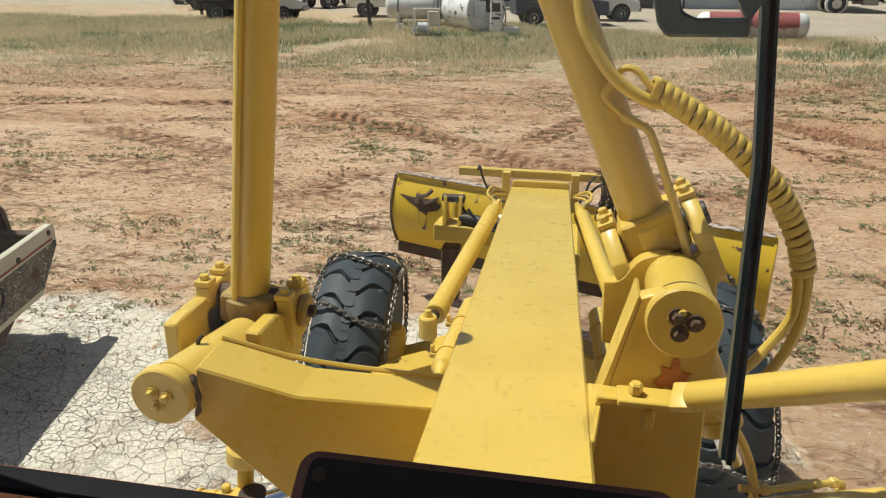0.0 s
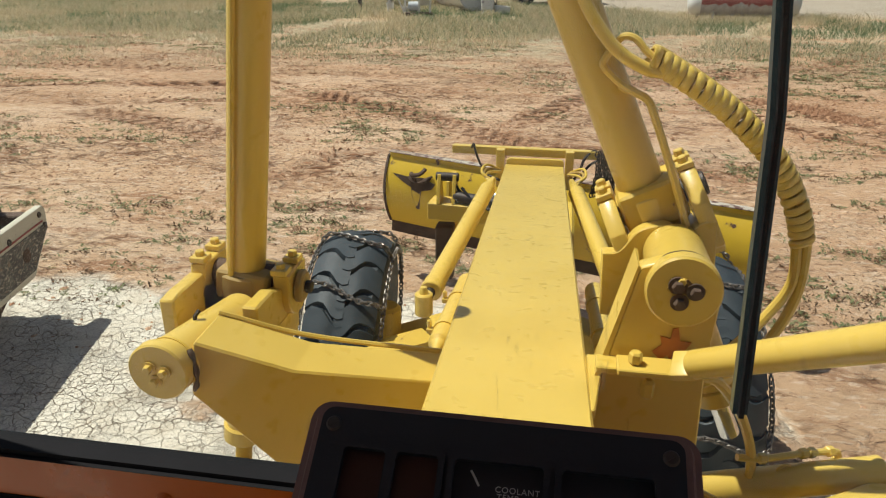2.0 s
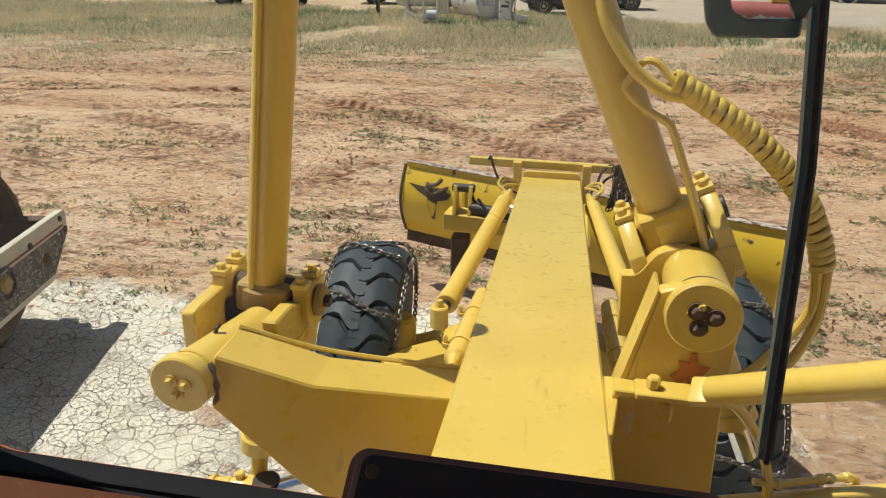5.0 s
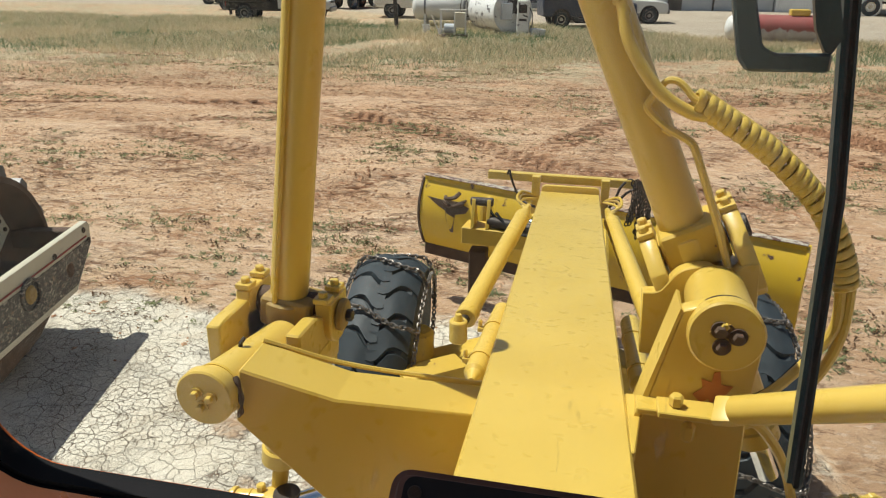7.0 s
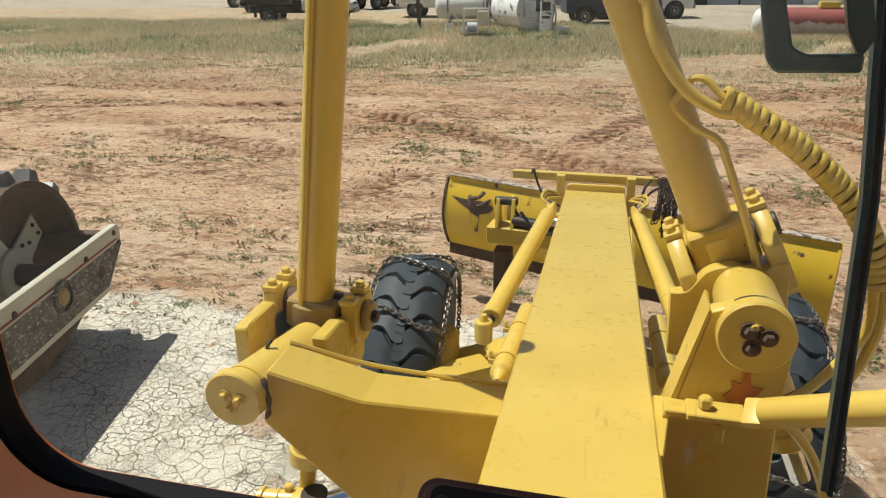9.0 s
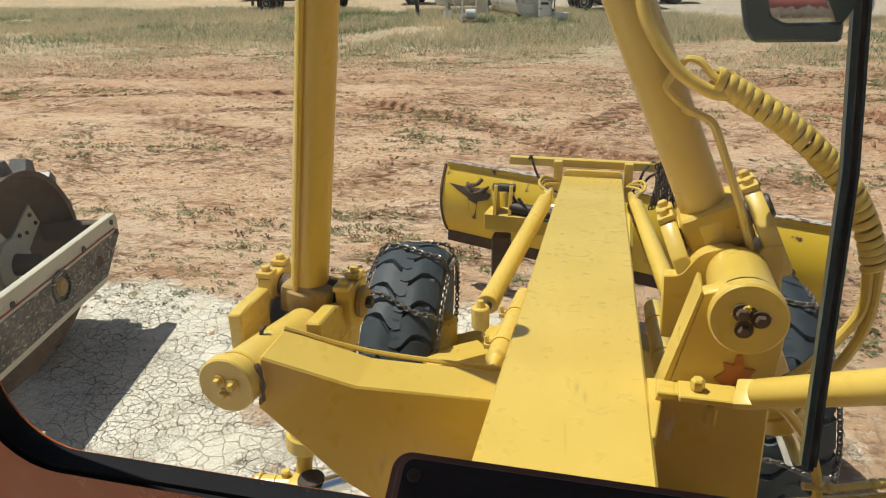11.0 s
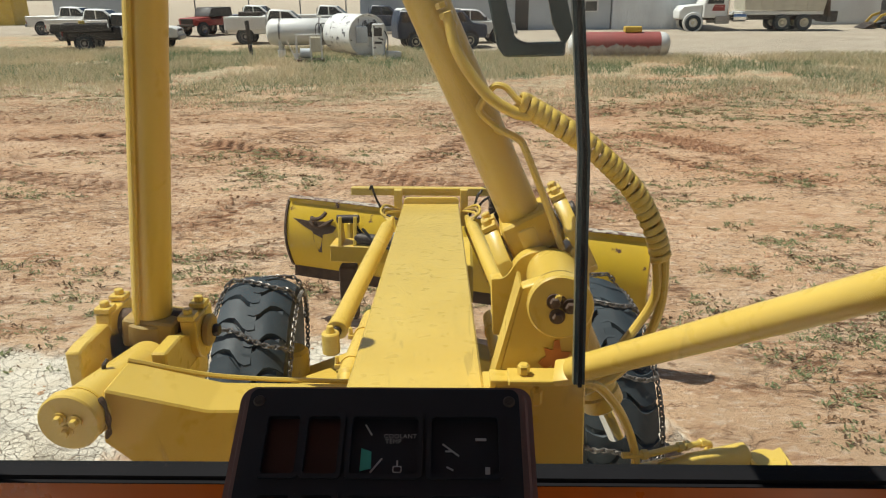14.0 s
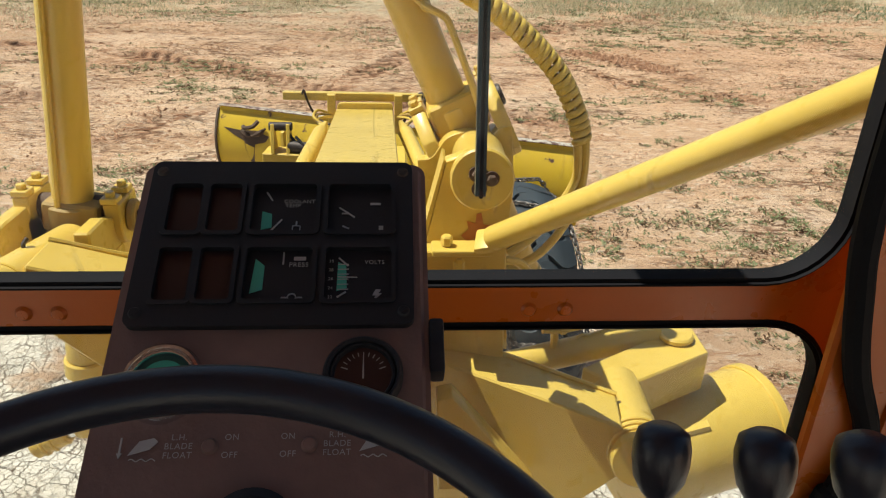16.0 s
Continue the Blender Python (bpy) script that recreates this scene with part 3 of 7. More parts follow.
def saddle_left():
    near = [(-0.712, 1.48, 2.098), (-0.50, 1.558, 1.993), (-0.11, 1.70, 1.906), (-0.11, 1.70, 1.45), (-0.30, 1.631, 1.46), (-0.545, 1.541, 1.70), (-0.73, 1.473, 1.955)]
    far = [(x, y + 0.14, z + (0.004 if i < 3 else 0)) for i, (x, y, z) in enumerate(near)]
    arm = part("saddle_arm", loft(B(), near, far, 0.005), YELLOW, grader, "cranked box arm beside the beam")
    bm = pipe(B(), smooth_line([(-0.712, 1.62, 2.104), (-0.50, 1.717, 2.002), (-0.12, 1.838, 1.916)], 10), 0.007, 6)
    part("weld_bead", bm, YELLOW, arm)
    a, b = V(-0.775, 1.42, 2.045), V(-0.742, 1.80, 2.0)
    d = (a - b).normalized()
    tube = part("pivot_tube", cyl(B(), a - d * 0.012, b, 0.066, seg=40, bev=0.004), YELLOW, grader)
    part("pivot_cap", cyl(B(), a, a + V(0, 0.034, 0), 0.073, seg=40, bev=0.004), YELLOW, tube)
    bolts(tube, a, V(0, -1, 0), 0.021, 0.0105, 0.014)
    part("seam_ring", cyl(B(), a - d * 0.050, a - d * 0.058, 0.0685, seg=32), YELLOW_OLD, tube)
    # burnt weld between tube and arm
    blob = smooth_line([(-0.716, 1.47, 2.085), (-0.702, 1.462, 2.06), (-0.699, 1.458, 2.03), (-0.703, 1.46, 2.0), (-0.715, 1.465, 1.975)], 6)
    part("burnt_weld", pipe(B(), blob, lambda f: 0.006 + 0.002 * math.sin(f * 17.0), 7), RUST, arm, "burnt rusty weld at the pivot")
    part("grease_nipple", pipe(B(), [(-0.768, 1.60, 2.085), (-0.766, 1.60, 2.10), (-0.758, 1.61, 2.112)], 0.006, 6), DARK_STEEL, tube)
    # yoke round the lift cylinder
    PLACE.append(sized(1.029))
    ear = [(1.765, 1.985), (1.765, 2.085), (1.785, 2.10), (1.795, 2.152), (1.93, 2.152), (1.96, 2.06), (1.93, 1.93), (1.79, 1.93)]
    bm = B()
    plate(bm, ear, "x", -0.875, -0.832, 0.004)
    yoke = part("yoke", bm, YELLOW, grader, "forked trunnion bracket with bolted caps")
    ear2 = [(1.875 + 0.074 * math.cos(t), 2.062 + 0.074 * math.sin(t)) for t in (math.pi * (0.86 + 1.28 * i / 16) for i in range(17))] + [(1.945, 2.128), (1.805, 2.128)]
    part("yoke_ear", plate(B(), ear2, "x", -0.645, -0.60, 0.004), YELLOW, yoke)
    part("yoke_base", box(B(), (-0.738, 1.83, 1.965), (0.24, 0.17, 0.085), (0, 3, 0), 0.01, 2), YELLOW, yoke)
    # slanted cheeks that run forward to the pivot tube
    cheek = [(1.617, 2.00), (1.617, 2.128), (1.66, 2.134), (1.78, 2.134), (1.80, 2.09), (1.88, 2.09), (1.90, 1.92), (1.78, 1.92)]
    part("yoke_cheek", plate(B(), cheek, "x", -0.872, -0.832, 0.005), YELLOW, yoke)
    cheek2 = [(1.64, 2.04), (1.64, 2.115), (1.75, 2.112), (1.80, 2.09), (1.88, 2.07), (1.90, 1.90), (1.76, 1.93)]
    part("yoke_cheek", plate(B(), cheek2, "x", -0.662, -0.620, 0.005), YELLOW, yoke)
    part("boss", cyl(B(), (-0.602, 1.875, 2.07), (-0.578, 1.876, 2.068), 0.047, seg=24, bev=0.006), GRIME, yoke)
    part("pin_bolt", hexbolt(B(), (-0.579, 1.876, 2.068), (1, 0, 0), 0.018, 0.02), DARK_STEEL, yoke)
    part("trunnion_block", box(B(), (-0.738, 1.862, 2.085), (0.15, 0.13, 0.09), (0, 7, 0), 0.018, 3), GRIME, yoke)
    for x, dz in ((-0.853, 0.0), (-0.622, -0.022)):
        for y in (1.815, 1.905):
            bm = box(B(), (x, y, 2.162 + dz), (0.045, 0.045, 0.016), bev=0.002)
            hexbolt(bm, (x, y, 2.167 + dz), (0, 0, 1), 0.014, 0.018)
            part("cap_bolt", bm, YELLOW, yoke)
    part("trunnion", cyl(B(), (-0.872, 1.865, 2.10), (-0.604, 1.875, 2.08), 0.042, bev=0.004), RUST, yoke, "greasy steel trunnion pin")
    PLACE.pop()


saddle_left()


def lift_cylinder(name, low, high, r, rod_low, rr, label, sleeve=0.42, fat=0.98, hub=None, rod=None):
    low, high = Vector(low), Vector(high)
    d = (high - low).normalized()
    barrel = part(name, cyl(B(), low, high, r, seg=40, bev=0.003), YELLOW, grader, label)
    part("gland", cyl(B(), low - d * 0.04, low + d * 0.03, r * 1.42, seg=40, bev=0.006), hub or YELLOW, barrel)
    part("lower_barrel", cyl(B(), low - d * sleeve, low - d * 0.03, r * fat, seg=32, bev=0.003), YELLOW, barrel)
    part("collar", cyl(B(), low - d * (sleeve + 0.06), low - d * sleeve, r * 1.15, seg=32, bev=0.006), YELLOW, barrel)
    part("rod", cyl(B(), low - d * (sleeve + 0.04), rod_low, rr, seg=24), rod or CHROME, barrel)
    return barrel


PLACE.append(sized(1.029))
bl = lift_cylinder("lift_cylinder", (-0.747, 1.86, 2.09), (-0.631, 1.86, 3.045), 0.054, (-0.838, 1.86, 1.36), 0.026, "upright yellow hydraulic lift cylinder", 0.50, 1.0, GRIME, YELLOW_OLD)
part("pressure_line", pipe(B(), [(-0.762, 1.800, 2.12), (-0.762 + 0.1096, 1.800, 3.02)], 0.008, 8), YELLOW, bl)
PLACE[-1] = Matrix.Translation((-0.006, 0, 0.024))
bm = B()
for k in range(7):
    cyl(bm, (-0.80, 1.86, 1.318 + 0.010 * k), (-0.80, 1.86, 1.324 + 0.010 * k), 0.052 - 0.003 * abs(k - 3), seg=20)
part("ball_boot", bm, DARK_STEEL, bl, "dirty ribbed rubber boot")
part("ball_socket", lathe(B(), [(0, -0.06), (0.045, -0.05), (0.062, -0.01), (0.058, 0.03), (0.03, 0.045), (0, 0.045)], Matrix.Translation((-0.845, 1.86, 1.325)), 24), YELLOW, bl)
clamp = part("end_clamp", cyl(B(), (-1.005, 1.85, 1.325), (-0.86, 1.86, 1.335), 0.036, seg=24, bev=0.006), YELLOW, bl)
for x in (-0.985, -0.93):
    part("clamp_ring", cyl(B(), (x - 0.008, 1.852, 1.328), (x + 0.008, 1.853, 1.329), 0.041, seg=24, bev=0.003), YELLOW, clamp)
part("clamp_bolt", hexbolt(B(), (-0.895, 1.87, 1.36), (0, 0, 1), 0.017, 0.03), YELLOW, clamp)
PLACE[-1] = Matrix.Translation((0, 0, 0.05))
head = part("swing_ram", cyl(B(), (-1.005, 1.80, 1.235), (-0.90, 1.83, 1.275), 0.046, seg=28, bev=0.008), YELLOW, grader, "yellow ram head with a bright chromed rod")
for f in (0.25, 0.5):
    part("ram_ring", cyl(B(), (-1.005 + 0.105 * f, 1.80 + 0.03 * f, 1.235 + 0.04 * f), (-0.993 + 0.105 * f, 1.8035 + 0.03 * f, 1.2395 + 0.04 * f), 0.050, seg=28, bev=0.003), YELLOW, head)
part("chrome_rod", cyl(B(), (-0.90, 1.83, 1.275), (-0.50, 1.94, 1.42), 0.030, seg=24), CHROME, head, "bright chromed rod")
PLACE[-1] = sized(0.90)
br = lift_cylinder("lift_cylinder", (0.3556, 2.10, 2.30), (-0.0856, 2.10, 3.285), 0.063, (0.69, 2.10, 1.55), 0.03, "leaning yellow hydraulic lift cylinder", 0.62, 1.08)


def saddle_right():
    out = [(0.222, 1.905), (0.305, 2.285), (0.36, 2.305), (0.45, 2.30), (0.488, 2.22), (0.48, 2.02), (0.50, 1.45), (0.235, 1.45)]
    tower = part("tower_plate", plate(B(), out, "y", 1.655, 1.70, 0.004), YELLOW, grader, "upright yellow tower plate")
    bm = loft(B(), [(0.222, 1.655, 1.905), (0.305, 1.655, 2.285), (0.300, 1.655, 2.29), (0.205, 1.655, 1.905)], [(0.232, 1.80, 1.895), (0.312, 1.80, 2.27), (0.304, 1.80, 2.275), (0.215, 1.80, 1.895)])
    part("edge_flange", bm, YELLOW, tower)
    mark = [(0.352, 2.075), (0.372, 2.055), (0.388, 2.068), (0.398, 2.045), (0.412, 2.062), (0.437, 2.058), (0.424, 2.082), (0.438, 2.106), (0.412, 2.108), (0.405, 2.142), (0.392, 2.138), (0.390, 2.112), (0.366, 2.118), (0.372, 2.094)]
    part("spray_mark", plate(B(), mark, "y", 1.651, 1.6535), MARK, tower, "orange spray-painted mark")
    a, b = V(0.399, 1.62, 2.246), V(0.424, 1.96, 2.204)
    d = (a - b).normalized()
    tube = part("pivot_tube", cyl(B(), a - d * 0.02, b, 0.078, seg=40, bev=0.004), YELLOW, grader)
    part("pivot_cap", cyl(B(), a, a + V(0.002, 0.045, -0.003), 0.0835, seg=44, bev=0.005), YELLOW, tube)
    part("seal_ring", cyl(B(), a - d * 0.052, a - d * 0.060, 0.0812, seg=40), DARK_STEEL, tube)
    bolts(tube, a, V(0, -1, 0), 0.024, 0.0135, 0.016, 3, RUST, 0.2)
    part("cap_bolt", hexbolt(B(), a + V(-0.008, 0.001, 0.028), (0, -1, 0), 0.0095, 0.012), YELLOW, tube)
    smear = [(a.x + (0.036 + 0.010 * math.sin(3 * t + 0.6) + 0.006 * math.sin(7 * t)) * math.cos(t) + 0.004, a.z + 0.028 * (1 + 0.25 * math.sin(5 * t)) * math.sin(t) - 0.002) for t in (i * math.tau / 40 for i in range(40))]
    part("rust_smear", plate(B(), smear, "y", a.y - 0.0015, a.y + 0.002), RUST_STAIN, tube, "rust stain round the cap bolts")
    # yoke, turned with the cylinder
    m = Matrix.Translation((0.365, 2.10, 2.312)) @ Euler((0, radians(-26), 0)).to_matrix().to_4x4()
    ear = [(-0.13, -0.16), (-0.13, -0.03), (-0.05, 0.05), (0.06, 0.05), (0.09, -0.05), (0.06, -0.16)]
    first = None
    for x0, x1 in ((-0.135, -0.09), (0.09, 0.135)):
        bm = plate(B(), ear, "x", x0, x1, 0.004)
        bm.transform(m)
        ob = part("yoke" if first is None else "yoke_ear", bm, YELLOW, first or grader)
        first = first or tagged(ob, "tilted forked trunnion bracket with bolted caps")
        for y in (-0.03, 0.04):
            c = m @ V((x0 + x1) / 2, y, 0.058)
            bm = box(B(), (0, 0, 0), (0.045, 0.045, 0.016), bev=0.002)
            hexbolt(bm, (0, 0, 0.006), (0, 0, 1), 0.014, 0.02)
            bm.transform(Matrix.Translation(c) @ Euler((0, radians(-26), 0)).to_matrix().to_4x4())
            part("cap_bolt", bm, YELLOW, first)
    bm = box(B(), (0, -0.005, -0.01), (0.17, 0.16, 0.12), (0, 0, 0), 0.02, 3)
    bm.transform(m)
    part("trunnion_block", bm, YELLOW_OLD, first)
    bm = box(B(), (0, -0.02, -0.15), (0.27, 0.16, 0.08), (0, 0, 0), 0.012, 2)
    bm.transform(m)
    part("yoke_base", bm, YELLOW, first)
    part("trunnion", cyl(B(), m @ V(-0.133, 0.0, -0.02), m @ V(0.15, 0.0, -0.02), 0.034, bev=0.004), DARK_STEEL, first, "greasy steel trunnion pin")
    wavy = smooth_line([(0.24, 0, 2.185), (0.285, 0, 2.195), (0.33, 0, 2.255), (0.40, 0, 2.275), (0.45, 0, 2.25), (0.485, 0, 2.285), (0.525, 0, 2.295)], 5)
    bm = plate(B(), [(p.x, p.z) for p in wavy] + [(0.54, 2.12), (0.52, 1.98), (0.25, 2.0)], "y", 1.965, 2.01, 0.003)
    part("clamp_plate", bm, YELLOW, first)
    # lug with the long brace tube
    bm = plate(B(), [(0.225, 1.60), (0.225, 1.66), (0.41, 1.66), (0.43, 1.60)], "z", 2.035, 2.052, 0.003)
    lug = part("brace_lug", bm, YELLOW, grader)
    bm = box(B(), (0.335, 1.60, 2.062), (0.13, 0.07, 0.016), bev=0.003)
    hexbolt(bm, (0.31, 1.60, 2.07), (0, 0, 1), 0.016, 0.03)
    hexbolt(bm, (0.345, 1.60, 2.03), (0, 0, -1), 0.016, 0.05)
    part("lug_clamp", bm, YELLOW, lug)
    PLACE.append(Matrix())
    a, b = V(0.3725, 1.39, 2.203), V(0.763, 0.819, 2.670)
    d = (b - a).normalized()
    tube = part("brace_tube", cyl(B(), a + d * 0.03, b + d * 0.5, 0.0285, seg=28), YELLOW, grader, "long round yellow brace tube")
    part("flattened_end", box(B(), a, (0.05, 0.06, 0.022), (30, -20, -25), 0.006, 2), YELLOW, tube)
    PLACE.pop()


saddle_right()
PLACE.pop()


def saddle_lower_right():
    near = [(0.200, 1.470, 1.852), (0.381, 1.400, 1.820), (0.715, 1.268, 1.758), (0.735, 1.262, 1.620), (0.550, 1.335, 1.360), (0.200, 1.470, 1.300)]
    far = [(x + 0.022, y + 0.140, z - 0.004) for x, y, z in near]
    arm = part("saddle_arm", loft(B(), near, far, 0.005), YELLOW, grader, "cranked box arm sloping down from the beam")
    part("weld_bead", pipe(B(), [(0.403, 1.535, 1.820), (0.737, 1.403, 1.757)], 0.007, 6), YELLOW, arm)
    a, b = V(0.755, 1.215, 1.695), V(0.800, 1.580, 1.650)
    d = (a - b).normalized()
    tube = part("pivot_tube", cyl(B(), a - d * 0.02, b, 0.067, seg=36, bev=0.004), YELLOW, grader)
    part("pivot_cap", cyl(B(), a, a - d * 0.03, 0.073, seg=36, bev=0.004), YELLOW, tube)
    for k in (0.038, 0.060, 0.081):
        part("seal_ring", cyl(B(), a - d * k, a - d * (k + 0.012), 0.0765, seg=36, bev=0.003), YELLOW, tube)
    bolts(tube, a, d, 0.019, 0.008, 0.014)
    # gusset under the cab edge
    part("gusset", plate(B(), [(0.262, 1.84), (0.30, 1.85), (0.52, 1.56), (0.27, 1.56)], "y", 1.28, 1.34, 0.004), YELLOW, grader)
    # swing box with its pin disc
    a = [(0.700, 1.605, 1.700), (1.109, 1.850, 1.700), (1.106, 1.672, 1.700), (0.791, 1.508, 1.700)]
    link = part("swing_box", loft(B(), a, [(x, y, z - 0.136) for x, y, z in a], 0.006), YELLOW, grader, "yellow box link with a round pin head")
    part("pin_head", cyl(B(), (1.029, 1.752, 1.700), (1.029, 1.752, 1.722), 0.053, seg=28, bev=0.006), YELLOW, link)
    part("link_tube", cyl(B(), (0.450, 1.715, 1.620), (0.985, 1.790, 1.700), 0.044, seg=28, bev=0.004), YELLOW, link)
    PLACE.append(Matrix.Translation((0, 0.02, 0.045)))
    # pipe with couplings and an elbow above the link
    line = part("coupling_pipe", pipe(B(), smooth_line([(0.60, 1.690, 1.715), (0.67, 1.708, 1.705), (0.77, 1.762, 1.690), (0.87, 1.812, 1.672), (0.895, 1.826, 1.655), (0.895, 1.828, 1.60)], 6), 0.0095, 10), YELLOW, link)
    for p, e in (((0.655, 1.704, 1.707), (1, 0.3, -0.1)), ((0.775, 1.765, 1.689), (1, 0.5, -0.15)), ((0.80, 1.778, 1.685), (1, 0.5, -0.15)), ((0.855, 1.806, 1.675), (1, 0.5, -0.15)), ((0.895, 1.828, 1.645), (0, 0, -1))):
        part("hex_coupling", hexbolt(B(), p, e, 0.0145, 0.024), YELLOW, line)
    part("clip_ring", pipe(B(), [V(0.735, 1.735, 1.655) + V(0.020, 0.008, 0) * math.cos(a) + V(0, 0, 0.016) * math.sin(a) for a in (i * math.tau / 14 for i in range(14))], 0.004, 6, True), YELLOW, link)
    PLACE[-1] = Matrix.Translation((-0.025, 0, 0.07))
    # hydraulic drum
    drum = part("drum", cyl(B(), (0.891, 1.630, 1.265), (1.367, 1.758, 1.299), 0.183, seg=48, bev=0.008), YELLOW, grader, "fat round yellow housing with a bolted flange")
    part("flange", cyl(B(), (1.350, 1.754, 1.298), (1.384, 1.763, 1.301), 0.191, seg=48, bev=0.004), YELLOW, drum)
    for k in range(12):
        t = k * math.tau / 12
        p = V(1.348, 1.754, 1.298) + V(0, math.cos(t), math.sin(t)) * 0.174
        part("bolt", hexbolt(B(), p, (-1, -0.25, 0), 0.010, 0.015), YELLOW, drum)
    part("rib", loft(B(), [(0.925, 1.520, 1.397), (1.129, 1.571, 1.410), (1.129, 1.571, 1.435), (0.925, 1.520, 1.423)], [(0.925, 1.545, 1.401), (1.129, 1.596, 1.414), (1.129, 1.596, 1.440), (0.925, 1.545, 1.427)]), YELLOW, drum)
    PLACE.pop()


saddle_lower_right()


def side_rams():
    for s, near, far, t0, t1 in ((-1, (-0.452, 3.155, 1.45), (-0.313, 4.36, 1.585), (-0.285, 2.40, 1.60), (-0.262, 3.05, 1.56)), (1, (0.449, 3.155, 1.42), (0.225, 4.32, 1.60), (0.322, 2.45, 1.60), (0.300, 3.05, 1.56))):
        near, far = Vector(near), Vector(far)
        d = (far - near).normalized()
        ram = part("steering_ram", cyl(B(), near, far, 0.048, seg=32, bev=0.004), YELLOW, grader, "slim yellow hydraulic ram beside the beam")
        part("gland", cyl(B(), near - d * 0.012, near + d * 0.07, 0.053, seg=32, bev=0.004), YELLOW, ram)
        part("rod", cyl(B(), near - d * 0.10, near, 0.024, seg=20), DARK_STEEL, ram)
        part("rod_eye", cyl(B(), near - d * 0.12 + V(0, 0, 0.055), near - d * 0.12 - V(0, 0, 0.055), 0.042, seg=24, bev=0.006), YELLOW, ram)
        part("ball_joint", cyl(B(), near - d * 0.12 + V(s * 0.0, 0, 0.05), near - d * 0.12 + V(0, 0, 0.085), 0.025, 0.014, seg=16), YELLOW, ram)
        part("head_fitting", cyl(B(), far, far + d * 0.07, 0.03, seg=20, bev=0.005), YELLOW, ram)
        for k in range(3):
            hexbolt(bm := B(), far + d * (0.075 + 0.03 * k), d, 0.026 - 0.004 * k, 0.022)
            part("hose_nut", bm, YELLOW, ram)
        t0, t1 = Vector(t0), Vector(t1)
        e = (t1 - t0).normalized()
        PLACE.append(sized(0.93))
        acc = part("accumulator", cyl(B(), t0, t1, 0.042, seg=28, bev=0.012), YELLOW, grader, "short yellow pressure tube clamped to the beam")
        part("end_cone", cyl(B(), t0 - e * 0.05, t0, 0.012, 0.03, seg=20), YELLOW, acc)
        for k in (0.12, 0.42):
            c = t0 + e * k
            bm = cyl(B(), c - e * 0.012, c + e * 0.012, 0.047, seg=28)
            box(bm, c + V(s * 0.055, 0, 0.0), (0.03, 0.03, 0.02), bev=0.002)
            hexbolt(bm, c + V(s * 0.06, 0, 0.008), (0, 0, 1), 0.009, 0.035)
            part("clamp", bm, YELLOW, acc)
        PLACE.pop()


side_rams()


def link_chain(bm, pts, size=0.022, wire=0.0045):
    """Oval chain links laid along a line, every second one turned."""
    pts = [Vector(p) for p in pts]
    step, acc, last, k = size * 1.35, 0.0, pts[0], 0
    for p, q in zip(pts, pts[1:]):
        d = q - p
        n = d.length
        pos = step - acc
        while pos <= n:
            c = p + d * (pos / n)
            m = Matrix.Translation(c) @ d.to_track_quat("X", "Z").to_matrix().to_4x4() @ Euler((radians(90 * (k % 2) + 30), 0, 0)).to_matrix().to_4x4()
            loop = [m @ V(size * math.cos(a), size * 0.62 * math.sin(a), 0) for a in (i * math.tau / 8 for i in range(8))]
            pipe(bm, loop, wire, 5, True)
            k += 1
            pos += step
        acc = n - (pos - step)
    return bm


